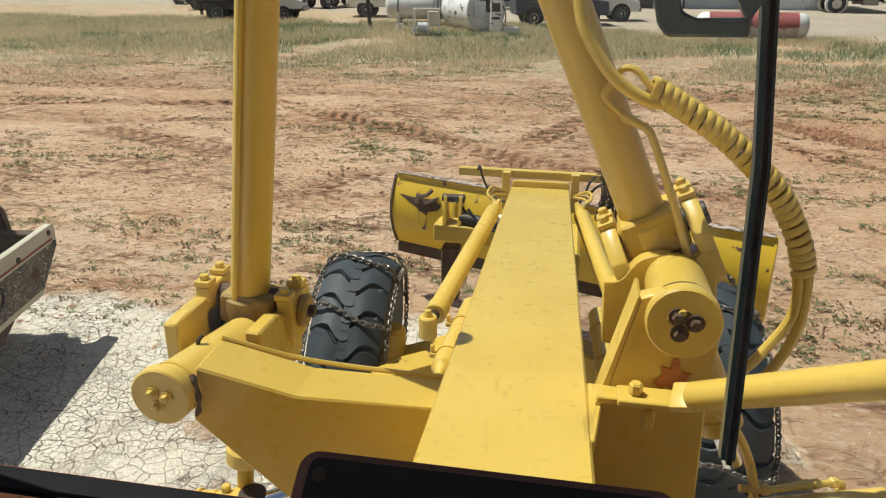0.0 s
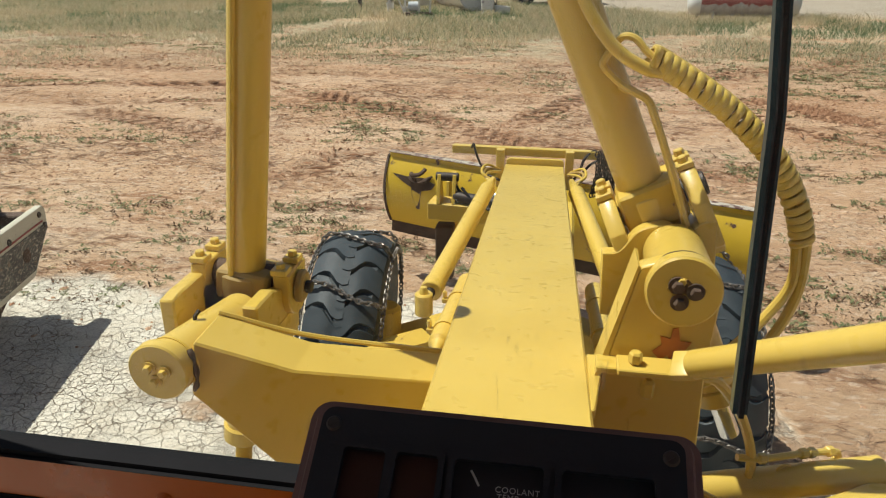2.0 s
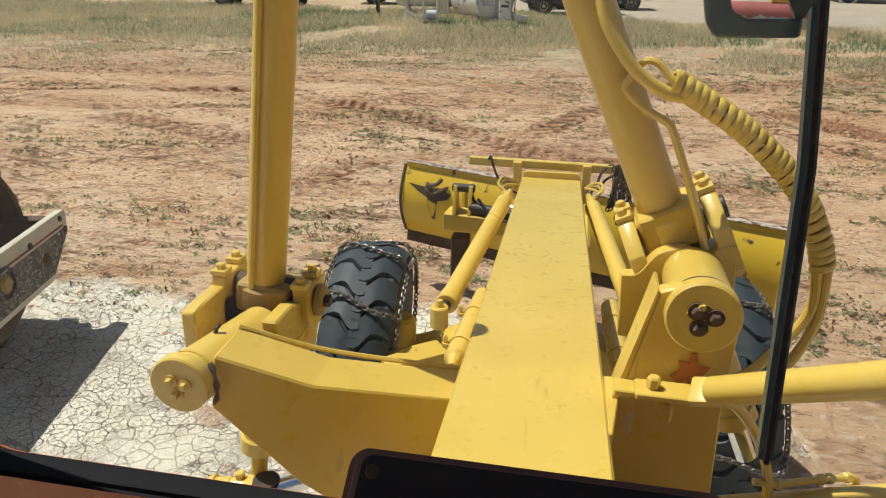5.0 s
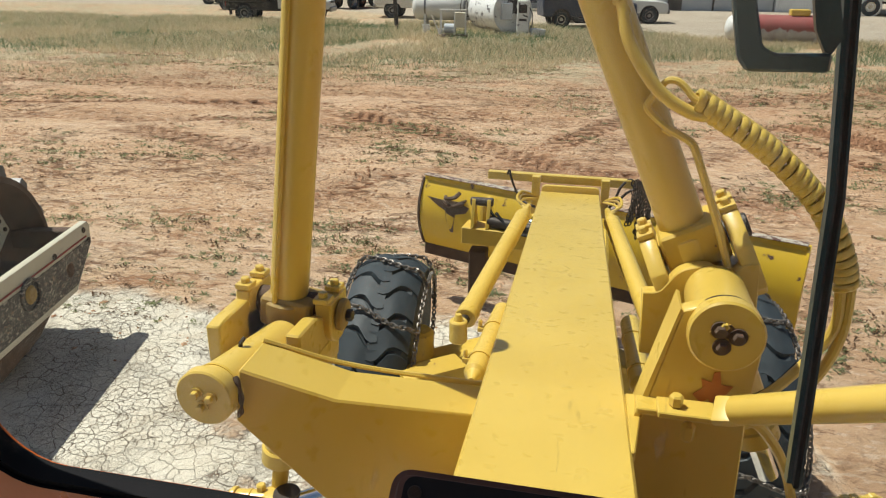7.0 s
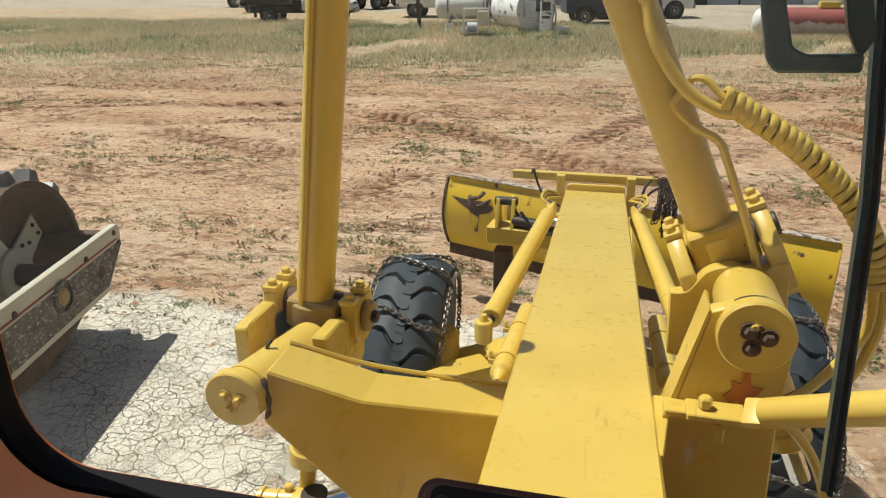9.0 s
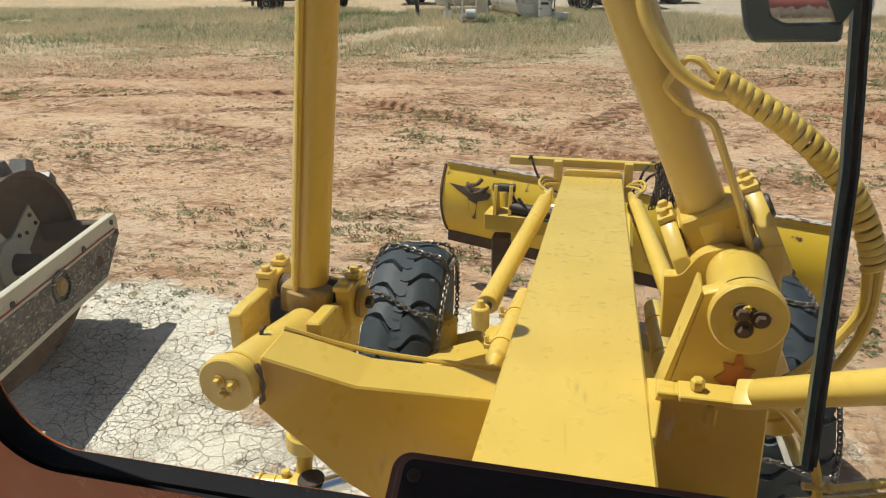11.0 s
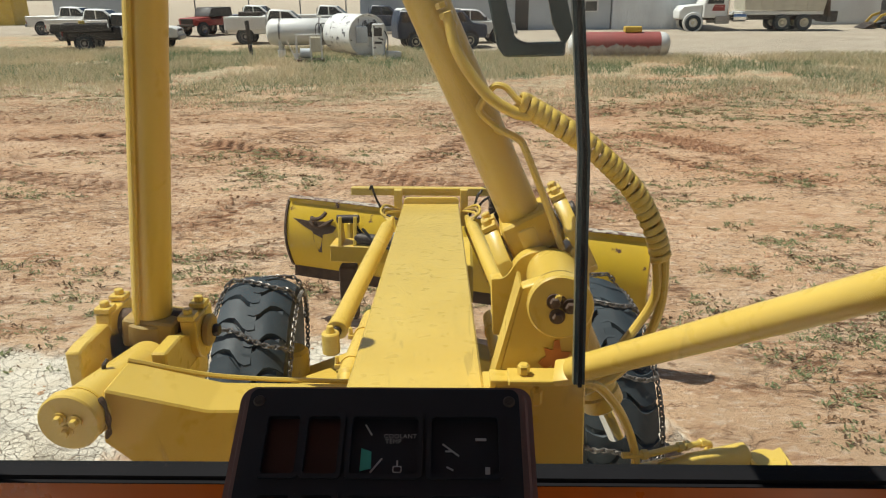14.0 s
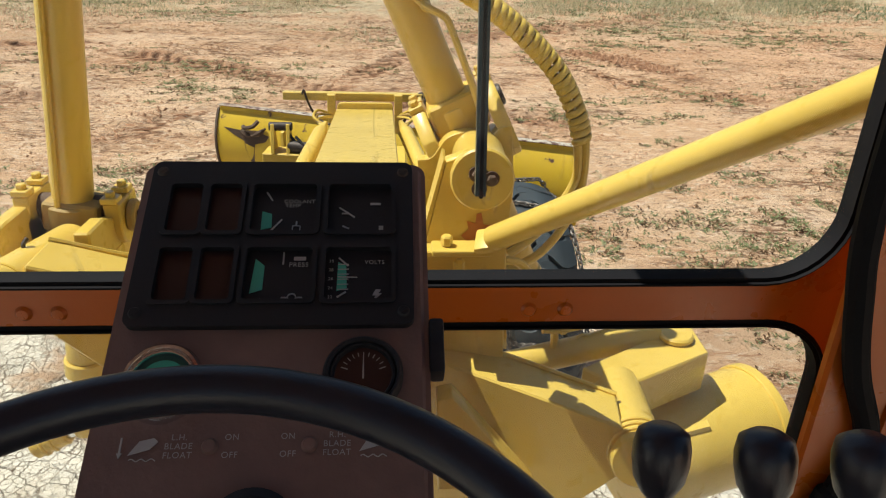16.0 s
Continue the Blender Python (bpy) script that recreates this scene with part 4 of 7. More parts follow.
def front_wheel():
    """Tyre with block tread, rim, hub and snow chains; axle along x."""
    R, W = 0.70, 0.40
    h = W / 2
    turn = Euler((0, radians(90), 0)).to_matrix().to_4x4()
    prof = [(0.33, -0.14), (0.38, -0.17), (0.47, -0.205), (0.57, -0.205), (0.63, -0.19), (0.655, -0.16), (0.662, 0.0), (0.655, 0.16), (0.63, 0.19), (0.57, 0.205), (0.47, 0.205), (0.38, 0.17), (0.33, 0.14)]
    w = part("front_wheel", lathe(B(), prof, turn, 72, True), RUBBER, None, "black lug tyre wrapped in steel snow chains")
    bm = B()
    n = 22
    for side in (-1, 1):
        for k in range(n):
            a0 = (k + (0.5 if side > 0 else 0)) * math.tau / n
            # curved lug: from the centre line out to the shoulder, bent back at its middle
            rows = []
            for f, da in ((-0.12, 0.115), (0.05, 0.125), (0.20, 0.10), (0.33, 0.05), (0.46, 0.005), (0.62, -0.01), (0.80, 0.0), (1.0, 0.03)):
                x = side * f * h * 0.98
                top = R - 0.004 - 0.10 * max(0, f - 0.25) ** 2
                rows.append((x, a0 + da, top))
            wd = 0.124
            va = []
            for x, a, top in rows:
                va.append([bm.verts.new((x, r * math.cos(a + e), r * math.sin(a + e))) for e, r in ((-wd * 1.15, top - 0.024), (-wd, top - 0.003), (wd * 0.84, top), (wd * 0.98, top - 0.024))])
            for p, q in zip(va, va[1:]):
                for i in range(3):
                    bm.faces.new((p[i], p[i + 1], q[i + 1], q[i]))
            bm.faces.new(va[0])
            bm.faces.new(va[-1][::-1])
    bmesh.ops.recalc_face_normals(bm, faces=bm.faces[:])
    part("tread", bm, RUBBER, w, angle=25)
    part("rim", lathe(B(), [(0.30, -0.12), (0.345, -0.15), (0.35, -0.14), (0.31, -0.10), (0.31, 0.10), (0.35, 0.14), (0.345, 0.15), (0.30, 0.12)], turn, 48, True), YELLOW_OLD, w)
    part("wheel_disc", lathe(B(), [(0, 0.05), (0.12, 0.05), (0.14, 0.02), (0.25, 0.0), (0.305, 0.02), (0.305, -0.02), (0, -0.02)], turn, 40), YELLOW_OLD, w)
    part("hub", cyl(B(), (-0.14, 0, 0), (0.12, 0, 0), 0.10, seg=28, bev=0.015), YELLOW_OLD, w)
    for k in range(10):
        a = k * math.tau / 10
        part("lug_nut", hexbolt(B(), (0.02, 0.17 * math.cos(a), 0.17 * math.sin(a)), (1, 0, 0), 0.016, 0.025), RUST, w)
    for side in (-1, 1):
        ring = [(side * 0.225, 0.60 * math.cos(a), 0.60 * math.sin(a) - (0.01 if math.sin(a) < 0 else 0)) for a in (i * math.tau / 72 for i in range(73))]
        part("side_chain", link_chain(B(), ring, 0.021, 0.0056), CHAIN, w, "steel side chain")
    for k in range(10):
        a0 = k * math.tau / 10 + 0.13
        line = []
        for i in range(17):
            f = -1 + i / 8
            x = f * 0.222
            r = (R + 0.008) - 0.10 * max(0, abs(f) - 0.82) / 0.18 - 0.012 * f * f
            a = a0 + 0.07 * math.sin(f * 2.4) + 0.02 * math.sin(k * 3.1)
            line.append((x, r * math.cos(a), r * math.sin(a)))
        part("cross_chain", link_chain(B(), line, 0.020, 0.0056), CHAIN, w, "steel cross chain")
    return w


wheel = front_wheel()
wheel.matrix_world = pose(-1.075, 3.86, 0.70, 12, 4, 6)
wheel2 = copy_thing(wheel, pose(0.95, 3.86, 0.70, 30, 4, 186))
for ob in (wheel, wheel2):
    ob.parent = grader
    ob.matrix_parent_inverse = grader.matrix_world.inverted()


def front_axle():
    PLACE.append(Matrix.Translation((-0.055, 0, 0)))
    ax = part("front_axle", loft(B(), [(-0.86, 3.76, 0.62), (0.86, 3.76, 0.62), (0.86, 3.76, 0.76), (0.25, 3.76, 1.0), (-0.25, 3.76, 1.0), (-0.86, 3.76, 0.76)],
              [(-0.86, 3.96, 0.62), (0.86, 3.96, 0.62), (0.86, 3.96, 0.76), (0.25, 3.96, 1.0), (-0.25, 3.96, 1.0), (-0.86, 3.96, 0.76)], 0.01), YELLOW_OLD, grader, "dirty yellow front axle")
    part("bolster", box(B(), (0, 3.9, 1.15), (0.36, 0.5, 0.42), bev=0.01), YELLOW_OLD, grader)
    for s in (-1, 1):
        part("knuckle", cyl(B(), (s * 0.80, 3.86, 0.5), (s * 0.80, 3.86, 0.98), 0.085, seg=24, bev=0.02), YELLOW_OLD, ax)
        part("steer_arm", box(B(), (s * 0.62, 3.40, 0.96), (0.36, 0.16, 0.10), (0, 0, s * -38), 0.012, 2), YELLOW_OLD, ax)
    part("tie_rod", cyl(B(), (-0.78, 3.5, 0.86), (0.78, 3.5, 0.86), 0.03, seg=16), YELLOW_OLD, ax)
    PLACE.pop()


front_axle()


def front_blade():
    a, b = V(-1.475, 6.30, 0.555), V(1.595, 5.20, 0.52)
    d = (b - a).normalized()
    n = V(-d.y, d.x, 0).normalized()
    prof = []
    for i in range(15):
        f = i / 14
        prof.append((0.10 * (2 * f - 1) ** 2 + 0.03, 0.65 * f))
    back = [(s, z) for s, z in prof]
    front = [(s + 0.018, z) for s, z in reversed(prof)]
    ring = back + front
    blade = part("front_blade", loft(B(), [a + n * s + V(0, 0, z) for s, z in ring], [b + n * s + V(0, 0, z) for s, z in ring]), YELLOW_BLADE, grader, "dented yellow dozer blade with rusty bare patches", 50)
    part("cutting_edge", loft(B(), [a + n * s + V(0, 0, z) for s, z in ((0.11, -0.10), (0.13, -0.10), (0.16, 0.06), (0.14, 0.06))], [b + n * s + V(0, 0, z) for s, z in ((0.11, -0.10), (0.13, -0.10), (0.16, 0.06), (0.14, 0.06))]), RUST, blade, "rusty steel cutting edge")
    for p, e in ((a, -1), (b, 1)):
        ring2 = [(s - 0.015, z) for s, z in back] + [(0.20, 0.66), (0.20, 0.0)]
        part("end_plate", loft(B(), [p + n * s + V(0, 0, z) for s, z in ring2], [p + d * e * 0.02 + n * s + V(0, 0, z) for s, z in ring2]), RUST if e < 0 else YELLOW_BLADE, blade)
    c = lambda f, s, z: a + d * ((b - a).length * f) + n * s + V(0, 0, z)
    part("top_rail", loft(B(), [c(0, 0.12, 0.635), c(0, 0.17, 0.635), c(0, 0.17, 0.68), c(0, 0.12, 0.68)], [c(1, 0.12, 0.635), c(1, 0.17, 0.635), c(1, 0.17, 0.68), c(1, 0.12, 0.68)], 0.006), YELLOW_BLADE, blade)
    # bent pad eye welded to the back
    eye = pipe(B(), smooth_line([c(0.085, 0.04, 0.53), c(0.10, -0.03, 0.54), c(0.125, -0.03, 0.56), c(0.135, 0.02, 0.60)], 4), 0.018, 8)
    part("hook", eye, RUST, blade, "bent rusty hook")
    part("torn_plate", pipe(B(), smooth_line([c(0.075, 0.045, 0.49), c(0.10, 0.035, 0.45), c(0.13, 0.035, 0.48), c(0.15, 0.05, 0.53)], 5), lambda f: 0.018 + 0.008 * math.sin(f * 11), 8), RUST, blade, "torn rusty plate stub")
    run = [(0.02, 0.50), (0.055, 0.44), (0.085, 0.40), (0.088, 0.32), (0.100, 0.20), (0.110, 0.20), (0.114, 0.30), (0.118, 0.38), (0.15, 0.41), (0.16, 0.46), (0.12, 0.50), (0.07, 0.49)]
    skin = lambda f, z, o: c(f, 0.10 * (2 * z / 0.65 - 1) ** 2 + 0.03 - o, z)
    part("burnt_patch", loft(B(), [skin(f, z, 0.004) for f, z in run], [skin(f, z, -0.004) for f, z in run]), RUST, blade, "dark burnt rust patch")
    part("wear_rail", loft(B(), [c(0, 0.10, 0.677), c(0, 0.175, 0.677), c(0, 0.175, 0.688), c(0, 0.10, 0.688)], [c(1, 0.10, 0.677), c(1, 0.175, 0.677), c(1, 0.175, 0.688), c(1, 0.10, 0.688)], 0.003), WORN_RAIL, blade, "rail worn to rusty bare steel")
    for f in (0.21, 0.36, 0.72):
        part("rib", loft(B(), [c(f, 0.105, 0.06), c(f, -0.05, 0.12), c(f, -0.04, 0.54), c(f, 0.105, 0.60)], [c(f + 0.008, 0.105, 0.06), c(f + 0.008, -0.05, 0.12), c(f + 0.008, -0.04, 0.54), c(f + 0.008, 0.105, 0.60)]), YELLOW_OLD, blade)
    # push frame with a hinge
    fr = part("push_frame", box(B(), (-0.52, 5.42, 1.05), (0.72, 0.20, 0.14), (0, 0, -6), 0.008), YELLOW_OLD, blade)
    part("frame_leg", box(B(), (-0.76, 5.46, 0.68), (0.14, 0.14, 0.46), bev=0.01), RUST, blade)
    part("frame_leg", box(B(), (0.72, 5.20, 0.80), (0.14, 0.14, 0.5), bev=0.01), RUST, blade)
    part("draft_beam", box(B(), (0.0, 5.15, 1.0), (0.5, 0.7, 0.3), bev=0.02), YELLOW_OLD, blade)
    for x in (-0.80, -0.68):
        part("hinge_ear", plate(B(), [(5.34, 1.12), (5.54, 1.12), (5.47, 1.34), (5.41, 1.34)], "x", x - 0.014, x + 0.014, 0.003), YELLOW_OLD, blade)
    part("hinge_pin", cyl(B(), (-0.83, 5.44, 1.315), (-0.65, 5.44, 1.315), 0.034, seg=20, bev=0.006), DARK_STEEL, blade, "worn dark hinge pin")
    part("lift_ram", cyl(B(), (-0.68, 5.40, 1.17), (-0.25, 5.30, 1.15), 0.045, seg=20, bev=0.006), DARK_STEEL, blade)
    part("chrome_rod", cyl(B(), (-0.42, 5.28, 1.24), (-0.2, 5.2, 1.25), 0.02, seg=16), CHROME, blade)
    for k, (p0, p1, p2, p3) in enumerate((((-0.70, 5.42, 1.30), (-0.62, 5.40, 1.20), (-0.46, 5.36, 1.15), (-0.24, 5.2, 1.20)), ((-0.62, 5.38, 1.25), (-0.48, 5.3, 1.14), (-0.30, 5.2, 1.16), (-0.20, 4.9, 1.45)))):
        part("hose", pipe(B(), smooth_line([p0, p1, p2, p3], 6), 0.012, 8), BLACK, blade, "black rubber hose")


WORN_RAIL = paint("worn_rail", (0.34, 0.24, 0.16), (0.5, 0.46, 0.38), (0.10, 0.045, 0.03), 3, 0.5, 0.5)
YELLOW_BLADE = paint("blade_paint", (0.70, 0.47, 0.02), (0.60, 0.39, 0.03), (0.10, 0.05, 0.035), 1.3, 0.45, 0.635)
front_blade()


def hoses():
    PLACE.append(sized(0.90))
    p = [(0.115, 2.02, 2.93), (0.145, 2.0, 2.83), (0.222, 1.985, 2.725), (0.30, 1.985, 2.675), (0.345, 1.99, 2.665)]
    main = part("supply_hose", pipe(B(), smooth_line(p, 8), 0.0165, 12), YELLOW, br, "thick yellow-painted hydraulic hose")
    bm = B()
    for k in range(3):
        hexbolt(bm, V(0.095, 2.025, 2.965) - V(-0.02, 0.004, 0.036) * k * 0.7, (0.35, -0.1, -1), 0.017 + 0.003 * (k % 2), 0.016)
    part("hose_fitting", bm, YELLOW, main)
    loop = [(0.225, 2.03, 2.715), (0.245, 2.01, 2.745), (0.275, 2.0, 2.742), (0.305, 1.99, 2.712), (0.325, 1.985, 2.70)]
    part("loop_line", pipe(B(), smooth_line(loop, 6), 0.009, 8), YELLOW, main)
    line = [(0.225, 2.03, 2.715), (0.205, 2.03, 2.685), (0.21, 2.03, 2.665), (0.25, 2.03, 2.63), (0.285, 2.01, 2.612), (0.318, 2.0, 2.595), (0.338, 1.995, 2.56), (0.400, 1.99, 2.41), (0.452, 1.985, 2.27)]
    part("steel_line", pipe(B(), smooth_line(line, 5), 0.0105, 8), YELLOW, br)
    part("line_clip", box(B(), (0.262, 2.035, 2.615), (0.03, 0.02, 0.018), (0, 30, 0), 0.003), YELLOW, br)
    # coil guard round two hoses
    path = smooth_line([(0.315, 1.99, 2.70), (0.345, 2.0, 2.685), (0.505, 2.0, 2.585), (0.645, 2.0, 2.455), (0.72, 2.0, 2.33), (0.752, 2.0, 2.23)], 14)
    lens = [0.0]
    for a, b in zip(path, path[1:]):
        lens.append(lens[-1] + (b - a).length)
    # flat spring strip wound round the hoses, a little uneven
    turns, step, bm, prev = 27, 16, B(), None
    total = turns * step
    for i in range(total + 1):
        f0 = i / total
        s = lens[-1] * (f0 + 0.006 * math.sin(f0 * 31.0))
        s = min(max(s, 0.0), lens[-1])
        j = min(max(k for k in range(len(lens)) if lens[k] <= s + 1e-9), len(path) - 2)
        f = (s - lens[j]) / (lens[j + 1] - lens[j])
        c = path[j].lerp(path[j + 1], f)
        d = (path[j + 1] - path[j]).normalized()
        w = d.cross(V(0, 1, 0)).normalized()
        t = i / step * math.tau
        out = V(0, 1, 0) * math.cos(t) + w * math.sin(t)
        half = 0.0118 - 0.002 * f0
        ring = [bm.verts.new(c + out * (0.0275 + q) + d * p) for p, q in ((-half, -0.004), (-half, 0.002), (-half * 0.5, 0.0055), (half * 0.5, 0.0055), (half, 0.002), (half, -0.004))]
        if prev:
            for k in range(6):
                bm.faces.new((prev[k], prev[(k + 1) % 6], ring[(k + 1) % 6], ring[k]))
        else:
            bm.faces.new(ring[::-1])
        prev = ring
    bm.faces.new(prev)
    bmesh.ops.recalc_face_normals(bm, faces=bm.faces[:])
    part("coil_guard", bm, YELLOW, br, "spiral yellow hose guard")
    for dx, end in ((-0.014, [(0.745, 2.0, 2.12), (0.70, 2.0, 2.02), (0.62, 1.97, 1.93), (0.53, 1.93, 1.88)]), (0.016, [(0.765, 2.0, 2.10), (0.73, 2.0, 1.97), (0.64, 1.96, 1.87), (0.53, 1.92, 1.83)])):
        pts = [p + V(dx * 0.7, 0, dx) for p in path[::4]] + [Vector(e) for e in end]
        part("guarded_hose", pipe(B(), smooth_line(pts, 4), 0.0145, 10), YELLOW, br)
    part("grey_hose", pipe(B(), smooth_line([(0.70, 2.03, 2.0), (0.62, 2.0, 1.91), (0.52, 1.97, 1.86)], 6), 0.012, 8), BLACK, br)
    # low hose beside the tower
    pts = smooth_line([(0.50, 1.80, 1.93), (0.56, 1.82, 1.90), (0.64, 1.86, 1.78), (0.70, 1.90, 1.62), (0.71, 1.92, 1.48)], 6)
    part("drop_hose", pipe(B(), pts, 0.014, 8), YELLOW, grader)
    PLACE.pop()
    # small hoses at the beam's front corners
    for s in (-1, 1):
        for k in range(3):
            o, q = 0.02 * k, 0.045 - 0.04 * s
            pts = smooth_line([(s * (0.225 - o * 0.3) - q, 4.44 + o, 1.60), (s * (0.262 + o * 0.6) - q, 4.53, 1.612 + o * 0.6), (s * (0.25 + o * 0.5) - q, 4.64 + o, 1.605 + o), (s * 0.17 - q, 4.80, 1.57)], 6)
            part("jumper_hose", pipe(B(), pts, 0.009, 8), (YELLOW, GRIME, YELLOW_OLD)[k], grader)
    part("whip_hose", pipe(B(), smooth_line([(-0.475, 4.82, 1.72), (-0.46, 4.80, 1.75), (-0.445, 4.79, 1.70), (-0.41, 4.80, 1.61), (-0.36, 4.78, 1.55), (-0.27, 4.72, 1.53)], 6), 0.008, 8), DARK_STEEL, grader, "thin dark hose hung on the crossbar")
    part("cable_loop", pipe(B(), smooth_line([(0.20, 4.75, 1.52), (0.25, 4.80, 1.60), (0.28, 4.82, 1.68), (0.34, 4.85, 1.725), (0.37, 4.82, 1.68), (0.31, 4.82, 1.63), (0.25, 4.80, 1.55)], 6), 0.009, 8), DARK_STEEL, grader, "dark hose looped over the crossbar")


hoses()


def chain_bundle():
    t = thing("snow_chain", "bundle of dark steel tyre chain hung on the yellow crossbar", "chain", (0.41, 4.86, 1.45))
    rnd = random.Random(4)
    for k in range(9):
        x, y = 0.355 + 0.014 * k, 4.82 + 0.02 * (k % 3)
        n = rnd.uniform(0.26, 0.40)
        pts = smooth_line([(x, y, 1.735), (x + 0.01, y - 0.02, 1.60), (x + rnd.uniform(-0.02, 0.02), y, 1.72 - n)], 6)
        part("chain_strand", link_chain(B(), pts, 0.021, 0.005), DARK_STEEL, t)


chain_bundle()


# ---- in the cab ----
CP = Matrix(((1, 0, 0, 0.0805), (0, 0.834, -0.552, 0.369), (0, 0.552, 0.834, 2.6175), (0, 0, 0, 1)))


def letters(body, u, v, size, parent, h=0.0012, mat=None, align="CENTER", rot=0.0):
    """Printed words on the console's sloping face."""
    cu = bpy.data.curves.new("words", "FONT")
    cu.body, cu.size, cu.align_x, cu.align_y = body, size, align, "CENTER"
    cu.extrude = 0.0001
    cu.space_character = 1.12
    tmp = bpy.data.objects.new("words", cu)
    me = bpy.data.meshes.new_from_object(tmp)
    bpy.data.objects.remove(tmp)
    bm = B()
    bm.from_mesh(me)
    bpy.data.meshes.remove(me)
    bm.transform(CP @ Matrix.Translation((u, v, h)) @ Euler((0, 0, rot)).to_matrix().to_4x4())
    return part("lettering", bm, mat or TEXT_WHITE, parent)


def console():
    t = thing("instrument_console", "brown steering console with black gauge panel and round dials", "console", (0.075, 0.30, 2.20))

    def on(bm):
        bm.transform(CP)
        return bm

    out = rounded(-0.1125, -0.36, 0.1125, 0.1415, 0.012, 5)
    bm = B()
    loft(bm, [(u, v, -0.075) for u, v in out], [(u, v, 0.0) for u, v in out])
    bmesh.ops.bevel(bm, geom=[e for e in bm.edges if e.calc_face_angle(0) > 1.0], offset=0.006, segments=3, affect="EDGES")
    body = part("housing", on(bm), BROWN, t)
    pout = rounded(-0.1015, -0.0105, 0.1015, 0.1335, 0.007, 4)
    holes = []
    for v0, v1 in ((0.009, 0.053), (0.067, 0.111)):
        for u0, u1 in ((-0.085, -0.060), (-0.055, -0.030), (-0.022, 0.0275), (0.036, 0.0855)):
            holes.append(rounded(u0, v0, u1, v1, 0.003, 3))
    panel = part("panel", on(pierced(B(), pout, holes, "z", 0.001, 0.0075)), BLACK, t, "black plastic gauge panel")
    for v0, v1 in ((0.009, 0.053), (0.067, 0.111)):
        for i, (u0, u1) in enumerate(((-0.085, -0.060), (-0.055, -0.030), (-0.022, 0.0275), (0.036, 0.0855))):
            rim = pierced(B(), rounded(u0 - 0.0028, v0 - 0.0028, u1 + 0.0028, v1 + 0.0028, 0.004, 3), [rounded(u0 + 0.0005, v0 + 0.0005, u1 - 0.0005, v1 - 0.0005, 0.003, 3)], "z", 0.0077, 0.0095)
            part("bezel", on(rim), BLACK, panel)
            face = plate(B(), rounded(u0 - 0.0005, v0 - 0.0005, u1 + 0.0005, v1 + 0.0005, 0.003, 3), "z", 0.0005, 0.0028)
            part("warning_lens" if i < 2 else "gauge_face", on(face), RED_WINDOW if i < 2 else BLACK, panel)
    g = lambda pts, z=0.0034: on(plate(B(), pts, "z", 0.003, z))
    # green arcs, needles and words of the four gauges
    part("green_zone", g([(-0.0145, 0.0715), (-0.0065, 0.0735), (-0.007, 0.086), (-0.0145, 0.0885)]), GREEN_DIAL, panel)
    part("green_zone", g([(-0.0175, 0.017), (-0.0085, 0.020), (-0.0085, 0.040), (-0.0155, 0.046)]), GREEN_DIAL, panel)
    part("green_zone", g([(0.045, 0.0185), (0.0525, 0.021), (0.0515, 0.040), (0.0455, 0.043)]), GREEN_DIAL, panel)
    for (a, b) in (((-0.0075, 0.0985), (-0.0125, 0.1065)), ((-0.007, 0.0705), (0.001, 0.081)), ((-0.009, 0.0125), (-0.0135, 0.009)), ((0.046, 0.0465), (0.053, 0.0395)), ((0.0455, 0.0135), (0.052, 0.018)), ((0.0475, 0.075), (0.0525, 0.0725)), ((0.0445, 0.092), (0.0565, 0.083)), ((0.0465, 0.0865), (0.0515, 0.0865)), ((0.005, 0.041), (0.005, 0.0515))):
        a, b = Vector(a), Vector(b)
        w = (b - a).orthogonal().normalized() * 0.0006
        part("needle", g([tuple(a + w), tuple(b + w), tuple(b - w), tuple(a - w)], 0.0036), TEXT_WHITE, panel)
    for k in range(6):
        y = 0.0195 + 0.0042 * k
        part("tick", g([(0.0455, y), (0.0535, y + 0.0002), (0.0535, y + 0.0008), (0.0455, y + 0.0006)], 0.0037), TEXT_WHITE, panel)
        if k < 5:
            letters(("22", "24", "26", "28", "30")[k], 0.0405, 0.0135 + 0.0075 * k, 0.0034, panel, 0.0036)
    part("pointer", g([(0.0455, 0.0305), (0.060, 0.0300), (0.060, 0.0295), (0.0455, 0.0298)], 0.004), TEXT_WHITE, panel)
    letters("COOLANT", 0.0135, 0.0975, 0.0046, panel, 0.0036)
    letters("TEMP", 0.0085, 0.0935, 0.0046, panel, 0.0036)
    letters("PRESS", 0.0165, 0.0405, 0.0052, panel, 0.0036)
    part("worn_print", g([(0.0125, 0.0445), (0.0215, 0.0445), (0.0215, 0.0475), (0.0125, 0.0475)], 0.0036), TEXT_WHITE, panel)
    letters("VOLTS", 0.0725, 0.0425, 0.0046, panel, 0.0036)
    part("worn_print", g([(0.0685, 0.0945), (0.0765, 0.0945), (0.0765, 0.0965), (0.0685, 0.0965)], 0.0036), TEXT_WHITE, panel)
    # small picture signs
    part("battery_bolt", g([(0.0735, 0.0195), (0.0775, 0.0195), (0.0755, 0.0165), (0.078, 0.0165), (0.0715, 0.0095), (0.0735, 0.0148), (0.0712, 0.0148)], 0.0036), TEXT_WHITE, panel)
    bm = pierced(B(), rounded(0.009, 0.0705, 0.0155, 0.0755, 0.001, 3), [rounded(0.0097, 0.0712, 0.0148, 0.0748, 0.001, 3)], "z", 0.003, 0.0036)
    box(bm, (0.0122, 0.0775, 0.0033), (0.0012, 0.004, 0.0006))
    part("coolant_sign", on(bm), TEXT_WHITE, panel)
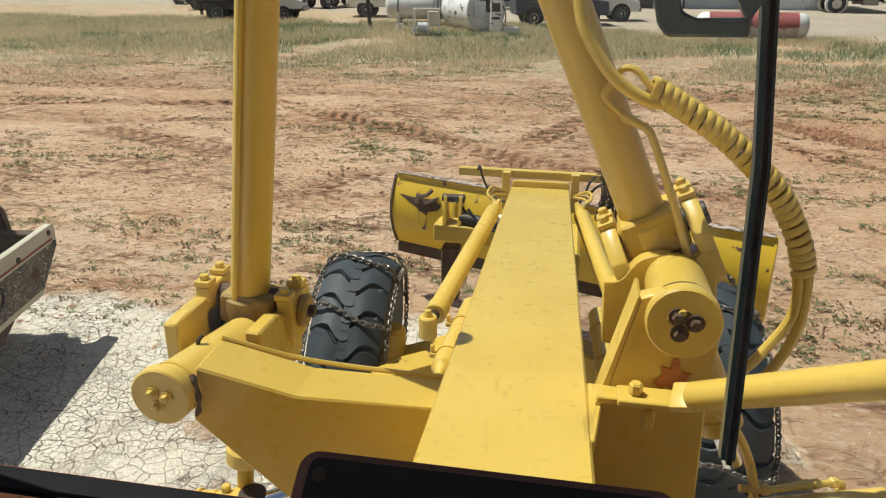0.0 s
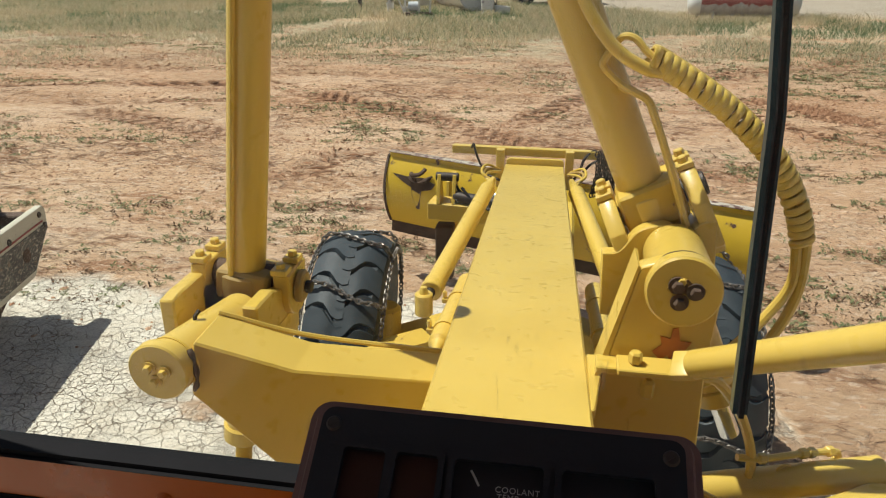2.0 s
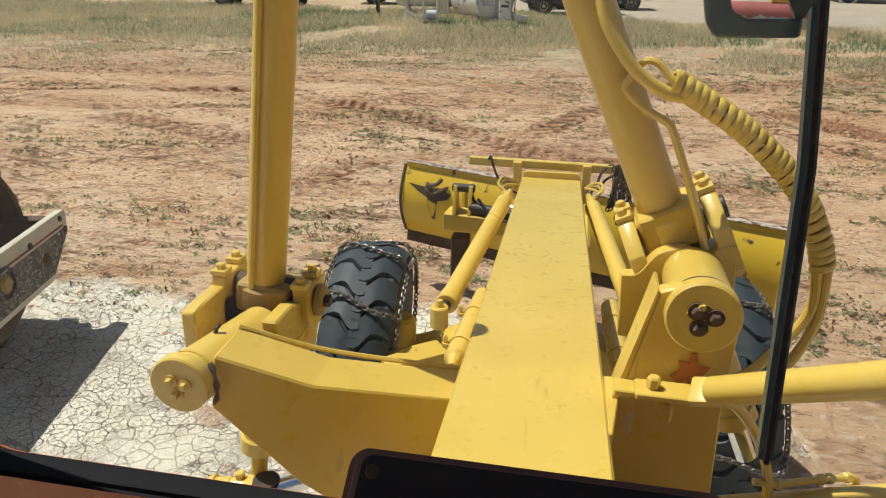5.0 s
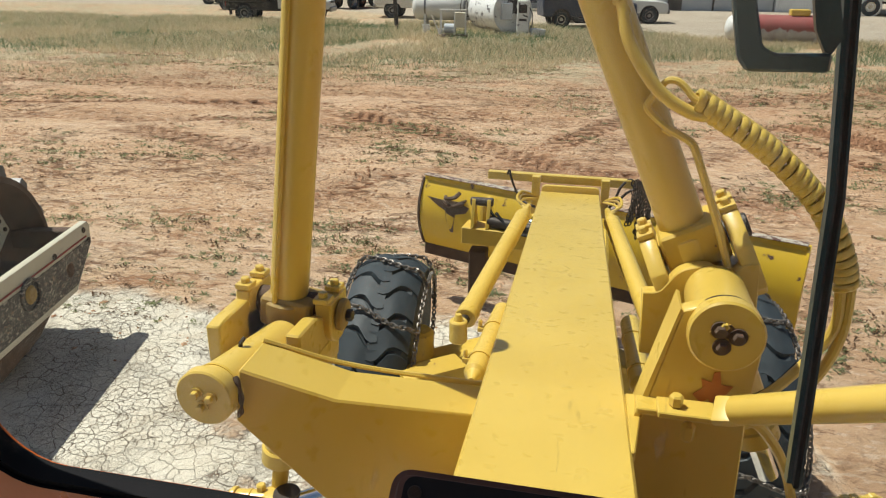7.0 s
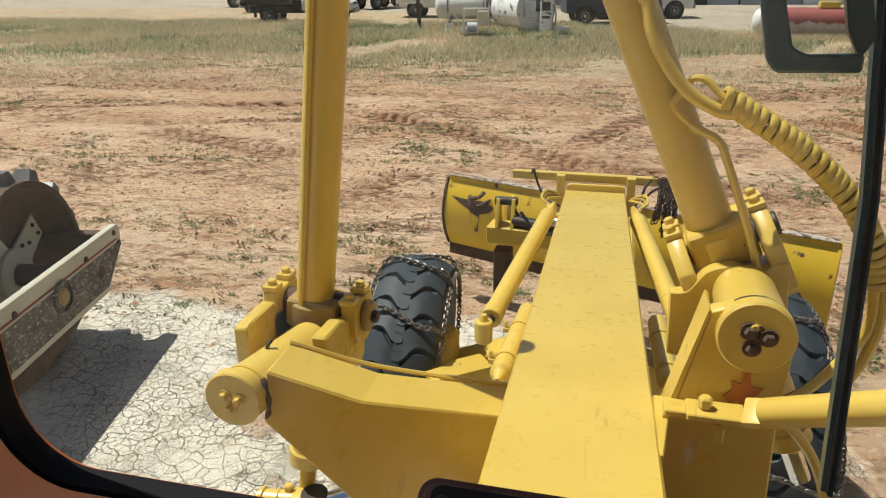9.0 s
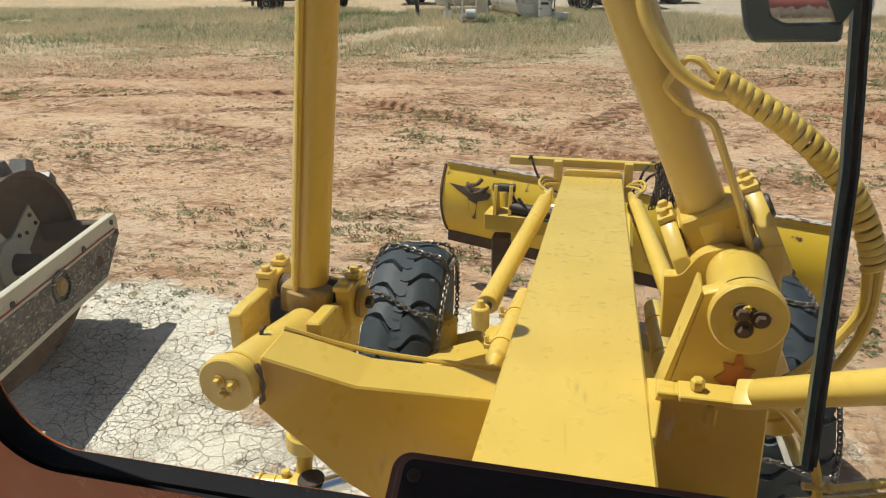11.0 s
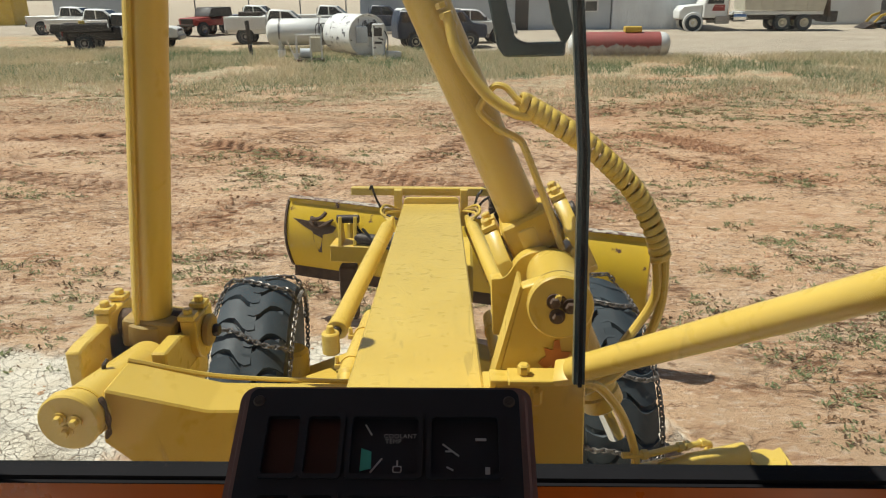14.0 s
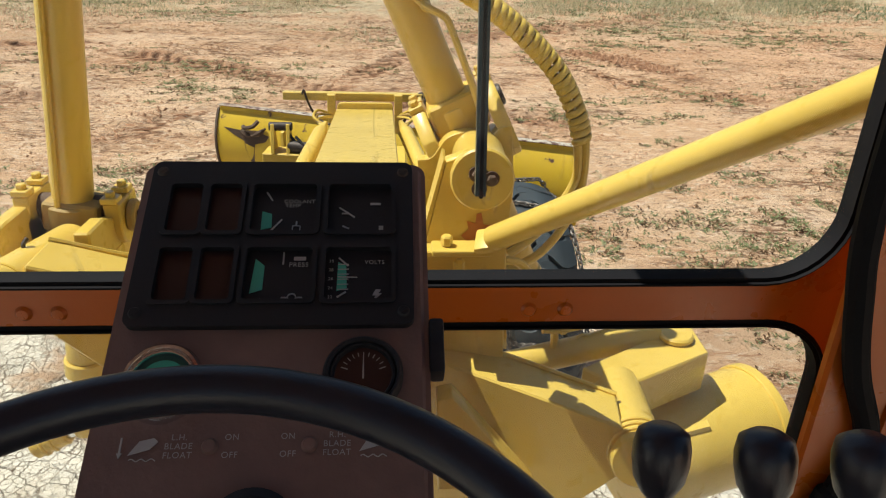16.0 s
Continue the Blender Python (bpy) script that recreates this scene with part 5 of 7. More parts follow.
    bm = lathe(B(), [(0.0035, 0.003), (0.0035, 0.0036), (0.0026, 0.0036), (0.0026, 0.003)], Matrix.Translation((0.013, 0.0135, 0)), 18, True)
    for u in (0.0073, 0.0187):
        box(bm, (u, 0.0135, 0.0033), (0.004, 0.001, 0.0006))
    part("oil_sign", on(bm), TEXT_WHITE, panel)
    bm = box(B(), (0.077, 0.072, 0.0033), (0.0035, 0.006, 0.0006))
    part("fuel_sign", on(bm), TEXT_WHITE, panel)
    for u in (-0.094, 0.094):
        for v in (0.0, 0.1234):
            bm = lathe(B(), [(0, 0.0018), (0.0035, 0.0016), (0.0046, 0)], Matrix.Translation((u, v, 0.0075)), 18)
            box(bm, (u, v, 0.0093), (0.006, 0.0009, 0.0006), (0, 0, 35))
            part("screw", on(bm), DARK_STEEL if v else BLACK, panel)
    # round dials below
    for u, v, ring, face in ((-0.068, -0.050, CHROME, GREEN_DIAL), (0.066, -0.046, BLACK, RED_WINDOW)):
        m = Matrix.Translation((u, v, 0))
        d = part("round_dial", on(lathe(B(), [(0.0275, 0), (0.0275, 0.006), (0.0255, 0.009), (0.0235, 0.0085), (0.0225, 0.006), (0.0215, 0.0075), (0.0205, 0.0075), (0.0195, 0.005), (0.0195, 0.001)], m, 44)), ring, t, "chrome-ringed round dial" if ring is CHROME else "black-ringed round dial")
        part("dial_face", on(lathe(B(), [(0, 0.003), (0.0196, 0.003)], m, 36)), DIAL_GREEN if ring is CHROME else face, d)
        if ring is CHROME:
            part("green_band", on(pierced(B(), [(u + 0.016 * math.cos(a), v + 0.016 * math.sin(a)) for a in (radians(20 + 7 * i) for i in range(20))] + [(u, v)], [], "z", 0.0032, 0.0038)), GREEN_DIAL, d)
        else:
            for k in range(11):
                a = radians(160 - 14 * k)
                q = V(math.cos(a), math.sin(a), 0)
                w = V(-q.y, q.x, 0) * 0.0003
                c, r0 = V(u, v, 0), 0.0135 if k % 5 else 0.0115
                part("tick", on(plate(B(), [tuple((c + q * r + w * s)[:2]) for r, s in ((r0, 1), (0.0165, 1), (0.0165, -1), (r0, -1))], "z", 0.0032, 0.0036)), TEXT_WHITE, d)
            part("needle", on(plate(B(), [(u - 0.0006, v - 0.003), (u + 0.0006, v - 0.003), (u + 0.0003, v + 0.016), (u - 0.0003, v + 0.016)], "z", 0.004, 0.0045)), TEXT_WHITE, d)
    # float switches with their legend
    for u, word, s in ((-0.0515, "L.H.", -1), (0.050, "R.H.", 1)):
        for k, wd in enumerate((word, "BLADE", "FLOAT")):
            letters(wd, u, -0.0865 - 0.0058 * k, 0.0056, body)
        letters("ON", s * 0.018, -0.087, 0.0056, body)
        letters("OFF", s * 0.0185, -0.0985, 0.0056, body)
        part("indicator_lamp", on(lathe(B(), [(0, 0.0035), (0.004, 0.003), (0.0055, 0.0)], Matrix.Translation((s * 0.032, -0.0925, 0.0)), 20)), BROWN, t, "small dull brown lamp lens")
        c = s * 0.0735
        part("blade_sign", on(plate(B(), [(c - 0.009, -0.0975), (c + 0.004, -0.094), (c + 0.009, -0.089), (c + 0.006, -0.0865), (c - 0.003, -0.0885)], "z", 0.0006, 0.0013)), TEXT_WHITE, body)
        bm = pipe(B(), [V(c - 0.008 + 0.0008 * k, -0.1005 + 0.0008 * math.sin(k * 0.8), 0.0008) for k in range(22)], 0.0004, 5)
        part("ground_sign", on(bm), TEXT_WHITE, body)
        part("arrow_sign", on(plate(B(), [(c - s * -0.0145 - 0.0006, -0.086), (c + s * 0.0145 + 0.0006, -0.086), (c + s * 0.0145 + 0.0006, -0.096), (c + s * 0.0145 + 0.0018, -0.096), (c + s * 0.0145, -0.0995), (c + s * 0.0145 - 0.0018, -0.096), (c + s * 0.0145 - 0.0006, -0.096)], "z", 0.0006, 0.0013)) if s < 0 else on(box(B(), (c + 0.0145, -0.091, 0.001), (0.001, 0.009, 0.0006))), TEXT_WHITE, body)
    part("column_boot", on(lathe(B(), [(0.03, 0), (0.03, 0.006), (0.024, 0.011), (0.0, 0.011)], Matrix.Translation((0.0, -0.150, 0)), 36)), BLACK, t, "black round column boot")
    part("side_switch", on(box(B(), (0.1175, -0.022, -0.012), (0.011, 0.042, 0.022), (0, 0, 0), 0.003, 2)), BLACK, t, "black rocker switch on the console side")
    # pedestal down to the floor
    part("pedestal", loft(B(), [(-0.02, -0.02, 2.43), (0.17, -0.02, 2.43), (0.17, 0.16, 2.45), (-0.02, 0.16, 2.45)], [(-0.01, 0.0, 1.245), (0.16, 0.0, 1.245), (0.16, 0.18, 1.245), (-0.01, 0.18, 1.245)], 0.01), BROWN, t)


console()


def steering_wheel():
    c = V(0.075, 0.03, 2.611)
    m = Matrix.Translation(c) @ Euler((radians(15), 0, 0)).to_matrix().to_4x4()
    t = thing("steering_wheel", "black plastic steering wheel with a thick round rim", "steering wheel", c - V(0, 0, 0.1))
    bm = pipe(B(), [m @ V(0.2 * math.cos(a), 0.2 * math.sin(a), 0) for a in (i * math.tau / 96 for i in range(96))], 0.0122, 20, True)
    part("rim", bm, WHEEL_BLACK, t)
    for a in (38, 180, 300):
        q = V(math.cos(radians(a)), math.sin(radians(a)), 0)
        w = V(-q.y, q.x, 0)
        ring = lambda r, hw, z, th: [m @ (q * r + w * hw + V(0, 0, z + th)), m @ (q * r - w * hw + V(0, 0, z + th)), m @ (q * r - w * hw + V(0, 0, z - th)), m @ (q * r + w * hw + V(0, 0, z - th))]
        part("spoke", loft(B(), ring(0.03, 0.018, -0.035, 0.006), ring(0.195, 0.011, -0.003, 0.005), 0.003), WHEEL_BLACK, t)
    part("hub", lathe(B(), [(0, -0.02), (0.035, -0.022), (0.045, -0.032), (0.045, -0.055), (0.03, -0.06), (0.0, -0.06)], m, 36), WHEEL_BLACK, t)
    part("column", cyl(B(), m @ V(0, 0, -0.055), m @ V(0, 0.035, -0.24), 0.02, seg=20), BLACK, t)


steering_wheel()


def control_lever():
    t = thing("control_lever", "black ball-topped control lever beside the steering wheel", "lever", (0, 0, 0), "control levers")
    part("knob", lathe(B(), [(0, 0.024), (0.010, 0.0235), (0.0165, 0.019), (0.0185, 0.010), (0.0185, 0.0), (0.0165, -0.012), (0.011, -0.022), (0.007, -0.026), (0, -0.026)], None, 32), WHEEL_BLACK, t, angle=60)
    part("stalk", cyl(B(), (0, 0.0, -0.024), (0.0, -0.02, -0.42), 0.0055, seg=14), STEEL, t, "thin steel stalk")
    return t


lever = control_lever()
lever.matrix_world = pose(0.340, 0.272, 2.565, -16, 3, 0)
copy_thing(lever, pose(0.398, 0.252, 2.575, -16, 4, 20))
copy_thing(lever, pose(0.446, 0.231, 2.589, -14, 6, 40))
tagged(part("lever_stand", box(B(), (0.42, 0.16, 1.70), (0.26, 0.20, 0.91), bev=0.015, seg=2), BROWN), "brown lever stand on the cab floor", "stand")


WIPER_BLACK = plain("wiper_black", (0.020, 0.048, 0.058), 0.32, 0.0, 40, 0.3)


def wiper():
    t = thing("windscreen_wiper", "black windscreen wiper hanging over the outer glass", "wiper", (0.246, 0.69, 3.30))
    lean = lambda z, o=0.0: 0.655 + 0.165 * (z - 2.598) + o
    a = [(0.262, 2.598), (0.2605, 2.833), (0.2495, 2.985), (0.243, 3.13)]
    ring = lambda w, o: [(x - w, lean(z, o), z) for x, z in a] + [(x + w, lean(z, o), z) for x, z in reversed(a)]
    part("blade", loft(B(), ring(0.0058, 0.0), ring(0.006, 0.009)), WIPER_BLACK, t)
    part("rubber_lip", loft(B(), ring(0.002, -0.006), ring(0.002, 0.0)), GASKET, t)
    line = [(0.160, 2.994), (0.165, 2.969), (0.173, 2.934), (0.180, 2.925), (0.236, 2.926)]
    top = [(0.176, 2.999), (0.181, 2.971), (0.189, 2.943), (0.199, 2.938), (0.236, 2.939)]
    part("linkage", plate(B(), line + top[::-1], "y", 0.687, 0.697, 0.002), WIPER_BLACK, t)
    part("arm", plate(B(), [(0.144, 3.11), (0.160, 2.994), (0.176, 2.999), (0.160, 3.11)], "y", 0.687, 0.697), WIPER_BLACK, t)
    part("arm_link", plate(B(), [(0.212, 3.01), (0.225, 2.954), (0.236, 2.934), (0.244, 2.949), (0.228, 3.01)], "y", 0.699, 0.706), WIPER_BLACK, t)
    part("pivot", cyl(B(), (0.19, 0.634, 3.13), (0.19, 0.71, 3.13), 0.055, seg=20, bev=0.004), WIPER_BLACK, t)


wiper()


# ---- roller beside the machine ----
def roller():
    t = thing("roller", "cream and black soil compactor with a cleated steel wheel", "roller", (-4.85, 4.45, 0))
    PLACE.append(sized(0.955))
    E0, d = V(-4.29, 5.35, 0), V(0.223, -0.975, 0).normalized()
    n = V(-d.y, d.x, 0)
    n = n if n.x > 0 else -n
    at = lambda s, z, o=0.0: E0 + d * s + n * o + V(0, 0, z)

    def slab(pts, o0, o1):
        return loft(B(), [at(s, z, o0) for s, z in pts], [at(s, z, o1) for s, z in pts], 0.003)

    body = [(0.0, 0.90), (-0.035, 0.86), (-0.02, 0.70), (0.36, 0.38), (4.2, 0.38), (4.2, 0.90)]
    bar = part("side_frame", slab(body, -0.06, 0.0), CREAM, t, "scuffed cream side beam")
    part("scraped_band", slab([(-0.015, 0.745), (-0.01, 0.70), (0.33, 0.43), (4.19, 0.43), (4.19, 0.745)], 0.0, 0.005), SCRATCHED, bar, "black paint scraped to bare metal")
    part("red_stripe", slab([(0.05, 0.785), (0.05, 0.768), (4.18, 0.768), (4.18, 0.785)], 0.0, 0.005), RED, bar, "faded red stripe")
    for s, z, r in ((0.09, 0.845, 0.026), (0.62, 0.80, 0.028), (0.035, 0.735, 0.024), (1.65, 0.80, 0.028), (2.6, 0.80, 0.028)):
        part("bolt", cyl(B(), at(s, z, 0.0), at(s, z, 0.012), r, seg=14, bev=0.003), DARK_STEEL, bar)
    part("round_hole", cyl(B(), at(0.42, 0.60, 0.004), at(0.42, 0.60, 0.008), 0.06, seg=24), RUST, bar)
    part("bearing_housing", lathe(B(), [(0.135, 0.0), (0.135, 0.02), (0.12, 0.024), (0.11, 0.02), (0.11, 0.006)], Matrix.Translation(at(1.05, 0.66, 0.004)) @ frame_of(n), 32), SCRATCHED, bar)
    part("bearing", cyl(B(), at(1.05, 0.66, 0.006), at(1.05, 0.66, 0.03), 0.075, 0.06, seg=20, bev=0.006), GRIME, bar)
    part("cross_member", box(B(), at(0.16, 0.80, -0.55), (1.0, 0.12, 0.16), (0, 0, math.degrees(math.atan2(n.y, n.x))), 0.01), RUST, t)
    part("skirt", loft(B(), [at(0.75, 0.39, -0.05), at(2.4, 0.39, -0.05), at(2.4, 0.28, -0.05), at(1.55, 0.20, -0.05), at(1.0, 0.27, -0.05)], [at(0.75, 0.39, -0.02), at(2.4, 0.39, -0.02), at(2.4, 0.28, -0.02), at(1.55, 0.20, -0.02), at(1.0, 0.27, -0.02)]), RUST, bar, "dark brown lower skirt")
    # cleated wheel, axle along x
    c = V(-4.92, 4.42, 0.7285)
    m = Matrix.Translation(c) @ Euler((0, radians(90), radians(13))).to_matrix().to_4x4()
    R, w = 0.765, 0.48
    drum = part("drum", lathe(B(), [(R - 0.05, -w), (R, -w), (R, w), (R - 0.05, w), (R - 0.06, w - 0.05), (R - 0.16, w - 0.20), (R - 0.2, w - 0.22), (0.18, w - 0.22), (0.18, -w + 0.2), (R - 0.06, -w + 0.05)], m, 64, True), RUST, t, "rusty steel compaction wheel")
    for row, z in enumerate((-0.36, -0.12, 0.12, 0.36)):
        for k in range(15):
            a = (k + 0.5 * (row % 2)) * math.tau / 15
            q = Matrix.Rotation(a, 4, "Z")
            lo = [m @ q @ V(R - 0.01, u, z + v) for u, v in ((-0.075, -0.085), (0.075, -0.085), (0.075, 0.085), (-0.075, 0.085))]
            hi = [m @ q @ V(R + 0.10, u, z + v) for u, v in ((-0.045, -0.065), (0.045, -0.065), (0.045, 0.065), (-0.045, 0.065))]
            part("cleat", loft(B(), lo, hi, 0.006), WORN_STEEL, drum)
    for k in range(4):
        a = k * math.tau / 4 + 0.55
        pts = [(0.17, a - 0.9), (0.30, a - 0.42), (0.54, a - 0.20), (0.56, a + 0.20), (0.30, a + 0.42), (0.17, a + 0.9)]
        lo = [m @ V(r * math.cos(b), r * math.sin(b), w - 0.215) for r, b in pts]
        hi = [m @ V(r * math.cos(b), r * math.sin(b), w - 0.19) for r, b in pts]
        part("spoke_plate", loft(B(), lo, hi, 0.003), CREAM, drum, "bolted cream spoke plate")
        for r, b in ((0.48, a - 0.1), (0.48, a + 0.12), (0.33, a), (0.26, a + 0.25)):
            p = m @ V(r * math.cos(b), r * math.sin(b), w - 0.19)
            part("bolt", cyl(B(), p, p + (m.to_3x3() @ V(0, 0, 0.014)), 0.018, seg=10), DARK_STEEL, drum)
    part("hub_ring", lathe(B(), [(0.10, w - 0.20), (0.22, w - 0.20), (0.22, w - 0.15), (0.19, w - 0.13), (0.10, w - 0.13)], m, 40, True), CREAM, drum)
    part("axle", cyl(B(), m @ V(0, 0, -w - 0.2), m @ V(0, 0, w + 0.1), 0.09, seg=24, bev=0.01), DARK_STEEL, t)
    PLACE.pop()


WORN_STEEL = plain("worn_cleat_steel", (0.17, 0.165, 0.16), 0.5, 0.5, 9, 0.4)
roller()


# ---- plants and loose earth ----
def leaf_material(name, a, b, rough=0.7, thin=0.45):
    k = Mat(name, rough, 0, 0.2)
    g = k.t.nodes.new("ShaderNodeNewGeometry")
    c = k.mix(g.outputs["Random Per Island"], a, b)
    k.color(c)
    if thin:
        tr = k.t.nodes.new("ShaderNodeBsdfTranslucent")
        k.link(c, tr.inputs["Color"])
        m = k.t.nodes.new("ShaderNodeMixShader")
        m.inputs[0].default_value = thin
        k.link(k.b.outputs[0], m.inputs[1])
        k.link(tr.outputs[0], m.inputs[2])
        k.link(m.outputs[0], k.t.nodes["Material Output"].inputs[0])
    return k.m


WEED = leaf_material("dusty_weed_leaf", (0.16, 0.20, 0.085), (0.36, 0.38, 0.20))
STRAW = leaf_material("dry_straw", (0.50, 0.42, 0.25), (0.74, 0.66, 0.46))
GREENGRASS = leaf_material("green_grass_blade", (0.12, 0.19, 0.085), (0.26, 0.33, 0.19))
DRYWEED = leaf_material("dead_weed_stalk", (0.09, 0.055, 0.03), (0.26, 0.15, 0.08), 0.8, 0.2)
# ridge soil coloured darker in place of shading, which the high sun leaves slight
RIDGE = leaf_material("darkened_red_soil", (0.22, 0.11, 0.06), (0.37, 0.205, 0.118), 0.95, 0.0)
CLOD = leaf_material("dry_red_clod", (0.34, 0.18, 0.10), (0.62, 0.41, 0.26), 0.95, 0.0)


def stuff(name, verts, faces, mat, label, cat):
    me = bpy.data.meshes.new(name)
    me.from_pydata(verts, [], faces)
    me.materials.append(mat)
    return tagged(new(name, me), label, cat, kind="stuff")


def weeds():
    rs = np.random.RandomState(11)
    N = 4000
    cx, cy = rs.uniform(-17, 15, N), 5.2 + rs.beta(1.0, 1.4, N) * 19
    dens = fbm(cx * 0.7, cy * 1.3, 0.5, 3) + 0.12 * np.clip((cx - 1.5) / 3, 0, 1) + rs.normal(0, 0.05, N)
    keep = (dens > 0.49 + 0.05 * np.clip((cy - 9) / 4, 0, 1)) & ~((cy < 6.4) & (cx > -2.4) & (cx < 1.9))
    cx, cy, dens = cx[keep], cy[keep], dens[keep]
    count = np.clip((rs.pareto(1.3, len(cx)) + 1) * (1 + 15 * np.clip(dens - 0.52, 0, 0.3)), 1, 18).astype(int)
    x, y = np.repeat(cx, count), np.repeat(cy, count)
    spread = np.repeat(0.02 + 0.022 * np.sqrt(count), count)
    x, y = x + rs.normal(0, 1.9, len(x)) * spread, y + rs.normal(0, 1.0, len(x)) * spread
    near = np.stack([rs.uniform(-5.4, -1.6, 150), rs.uniform(5.2, 6.6, 150)], 1)
    tufts = [np.stack([rs.normal(cx, 0.16, 16), rs.normal(cy, 0.10, 16)], 1) for cx, cy in zip(rs.uniform(1.9, 6.0, 42), rs.uniform(3.4, 9.5, 42))]
    P = np.concatenate([np.stack([x, y], 1), near] + tufts)
    Z = ground_height(P[:, 0], P[:, 1])
    made = {"weeds": ([], [], WEED, "low dusty green weeds scattered over the dirt"), "dry_weeds": ([], [], DRYWEED, "dead brown weed stalks and litter on the dirt")}
    for (px, py), pz in zip(P, Z):
        verts, faces = made["weeds" if rs.rand() < 0.62 else "dry_weeds"][:2]
        size = rs.uniform(0.018, 0.048) * (1 + 0.015 * max(py - 8, 0))
        for k in range(rs.randint(6, 11)):
            a, rise = rs.uniform(0, math.tau), rs.uniform(0.15, 0.9)
            l, w = size * rs.uniform(0.6, 1.5), size * rs.uniform(0.14, 0.32)
            ca, sa = math.cos(a), math.sin(a)
            ox, oy = px + rs.normal(0, size * 0.8), py + rs.normal(0, size * 0.6)
            i = len(verts)
            for f, s, h in ((0, 0, 0), (0.55, 1, 0.75), (1.0, 0, 0.9), (0.55, -1, 0.75)):
                verts.append((ox + ca * l * f - sa * w * s, oy + sa * l * f + ca * w * s, pz + l * rise * h - 0.002))
            faces.append((i, i + 1, i + 2, i + 3))
    for name, (verts, faces, mat, label) in made.items():
        stuff(name, verts, faces, mat, label, "weeds")


def grass():
    for name, n, mat, seed, label in (("dry_grass", 230000, STRAW, 21, "straw-coloured dry grass belt across the yard"), ("green_grass", 120000, GREENGRASS, 22, "patches of greener grass among the straw")):
        rs = np.random.RandomState(seed)
        x, y = rs.uniform(-44, 24, n), 16.5 + rs.beta(1.5, 1.1, n) * 22
        f = fbm(x, y, 0.35, 4) + np.clip((y - 19) / 14, 0, 1) * 0.10
        if seed == 22:
            f = fbm(x + 40, y, 0.22, 3) + np.clip((y - 24) / 10, 0, 1) * 0.08 + 0.12 * np.clip((-x - 6) / 4, 0, 1) * np.clip((y - 21) / 4, 0, 1) + 0.09 * np.exp(-((x - 6) / 3.5) ** 2 - ((y - 29) / 3) ** 2)
        keep = (f > (0.50 if seed == 21 else 0.545)) & (y < 33.2 + np.clip((4 - x) / 6, 0, 1) * 5 + 2.5 * (fbm(x, y * 0, 0.3) - 0.5))
        x, y = x[keep], y[keep]
        m = len(x)
        z = ground_height(x, y) - 0.01
        h = rs.uniform(0.10, 0.38, m) * np.clip((y - 17) / 9, 0.35, 1) * (1.0 if seed == 21 else 0.8)
        a, w = rs.uniform(0, math.tau, m), rs.uniform(0.005, 0.012, m)
        bx, by = rs.normal(0, 0.55, m) * h, rs.normal(0, 0.55, m) * h
        dx, dy = np.cos(a) * w, np.sin(a) * w
        P = np.stack([np.stack([x - dx, y - dy, z], 1), np.stack([x + dx, y + dy, z], 1), np.stack([x + bx * 0.5 + dx * 0.7, y + by * 0.5 + dy * 0.7, z + h * 0.6], 1), np.stack([x + bx, y + by, z + h], 1), np.stack([x + bx * 0.5 - dx * 0.7, y + by * 0.5 - dy * 0.7, z + h * 0.6], 1)], 1)
        i = np.arange(m) * 5
        stuff(name, P.reshape(-1, 3).tolist(), np.stack([i, i + 1, i + 2, i + 3, i + 4], 1).tolist(), mat, label, "grass")


def clods():
    base = np.array([(1, 0, 0), (-1, 0, 0), (0, 1, 0), (0, -1, 0), (0, 0, 1), (0, 0, -0.5)], float)
    tris = np.array([(0, 2, 4), (2, 1, 4), (1, 3, 4), (3, 0, 4), (2, 0, 5), (1, 2, 5), (3, 1, 5), (0, 3, 5)])
    for name, N, seed, mat, cut, label in (("dirt_clods", 90000, 31, CLOD, 0.50, "loose dry red dirt clods on the ground"), ("litter", 70000, 32, DRYWEED, 0.50, "dark dry plant litter strewn over the dirt")):
        rs = np.random.RandomState(seed)
        x, y = rs.uniform(-18, 15, N), 4.4 + rs.beta(1.0, 1.2, N) * 22
        keep = (fbm(x * 0.35 + seed, y, 1.1, 4) + rs.normal(0, 0.04, N) > cut) & ~((y < 6.0) & (rs.rand(N) < 0.8))
        x, y = x[keep], y[keep]
        n = len(x)
        z = ground_height(x, y)
        if seed == 31:
            s = np.minimum(0.006 * rs.pareto(2.0, n) + 0.006, 0.03)
            shape = [1.25, 1.0, 0.7]
        else:
            s = rs.uniform(0.005, 0.017, n)
            shape = [1.5, 0.5, 0.35]
        s = s * (1 + 0.04 * np.clip(y - 8, 0, 12))
        turn = rs.uniform(0, math.tau, n)
        V3 = base[None] * (1 + rs.normal(0, 0.2, (n, 6, 1))) * (s[:, None] * rs.uniform(0.7, 1.4, (n, 3)) * shape)[:, None]
        ca, sa = np.cos(turn)[:, None], np.sin(turn)[:, None]
        V3 = np.stack([V3[..., 0] * ca - V3[..., 1] * sa, V3[..., 0] * sa + V3[..., 1] * ca, V3[..., 2]], -1)
        V3 = V3 + np.stack([x, y, z + s * 0.12], 1)[:, None]
        F = tris[None] + (np.arange(n) * 6)[:, None, None]
        stuff(name, V3.reshape(-1, 3).tolist(), F.reshape(-1, 3).tolist(), mat, label, "clods" if seed == 31 else "litter")


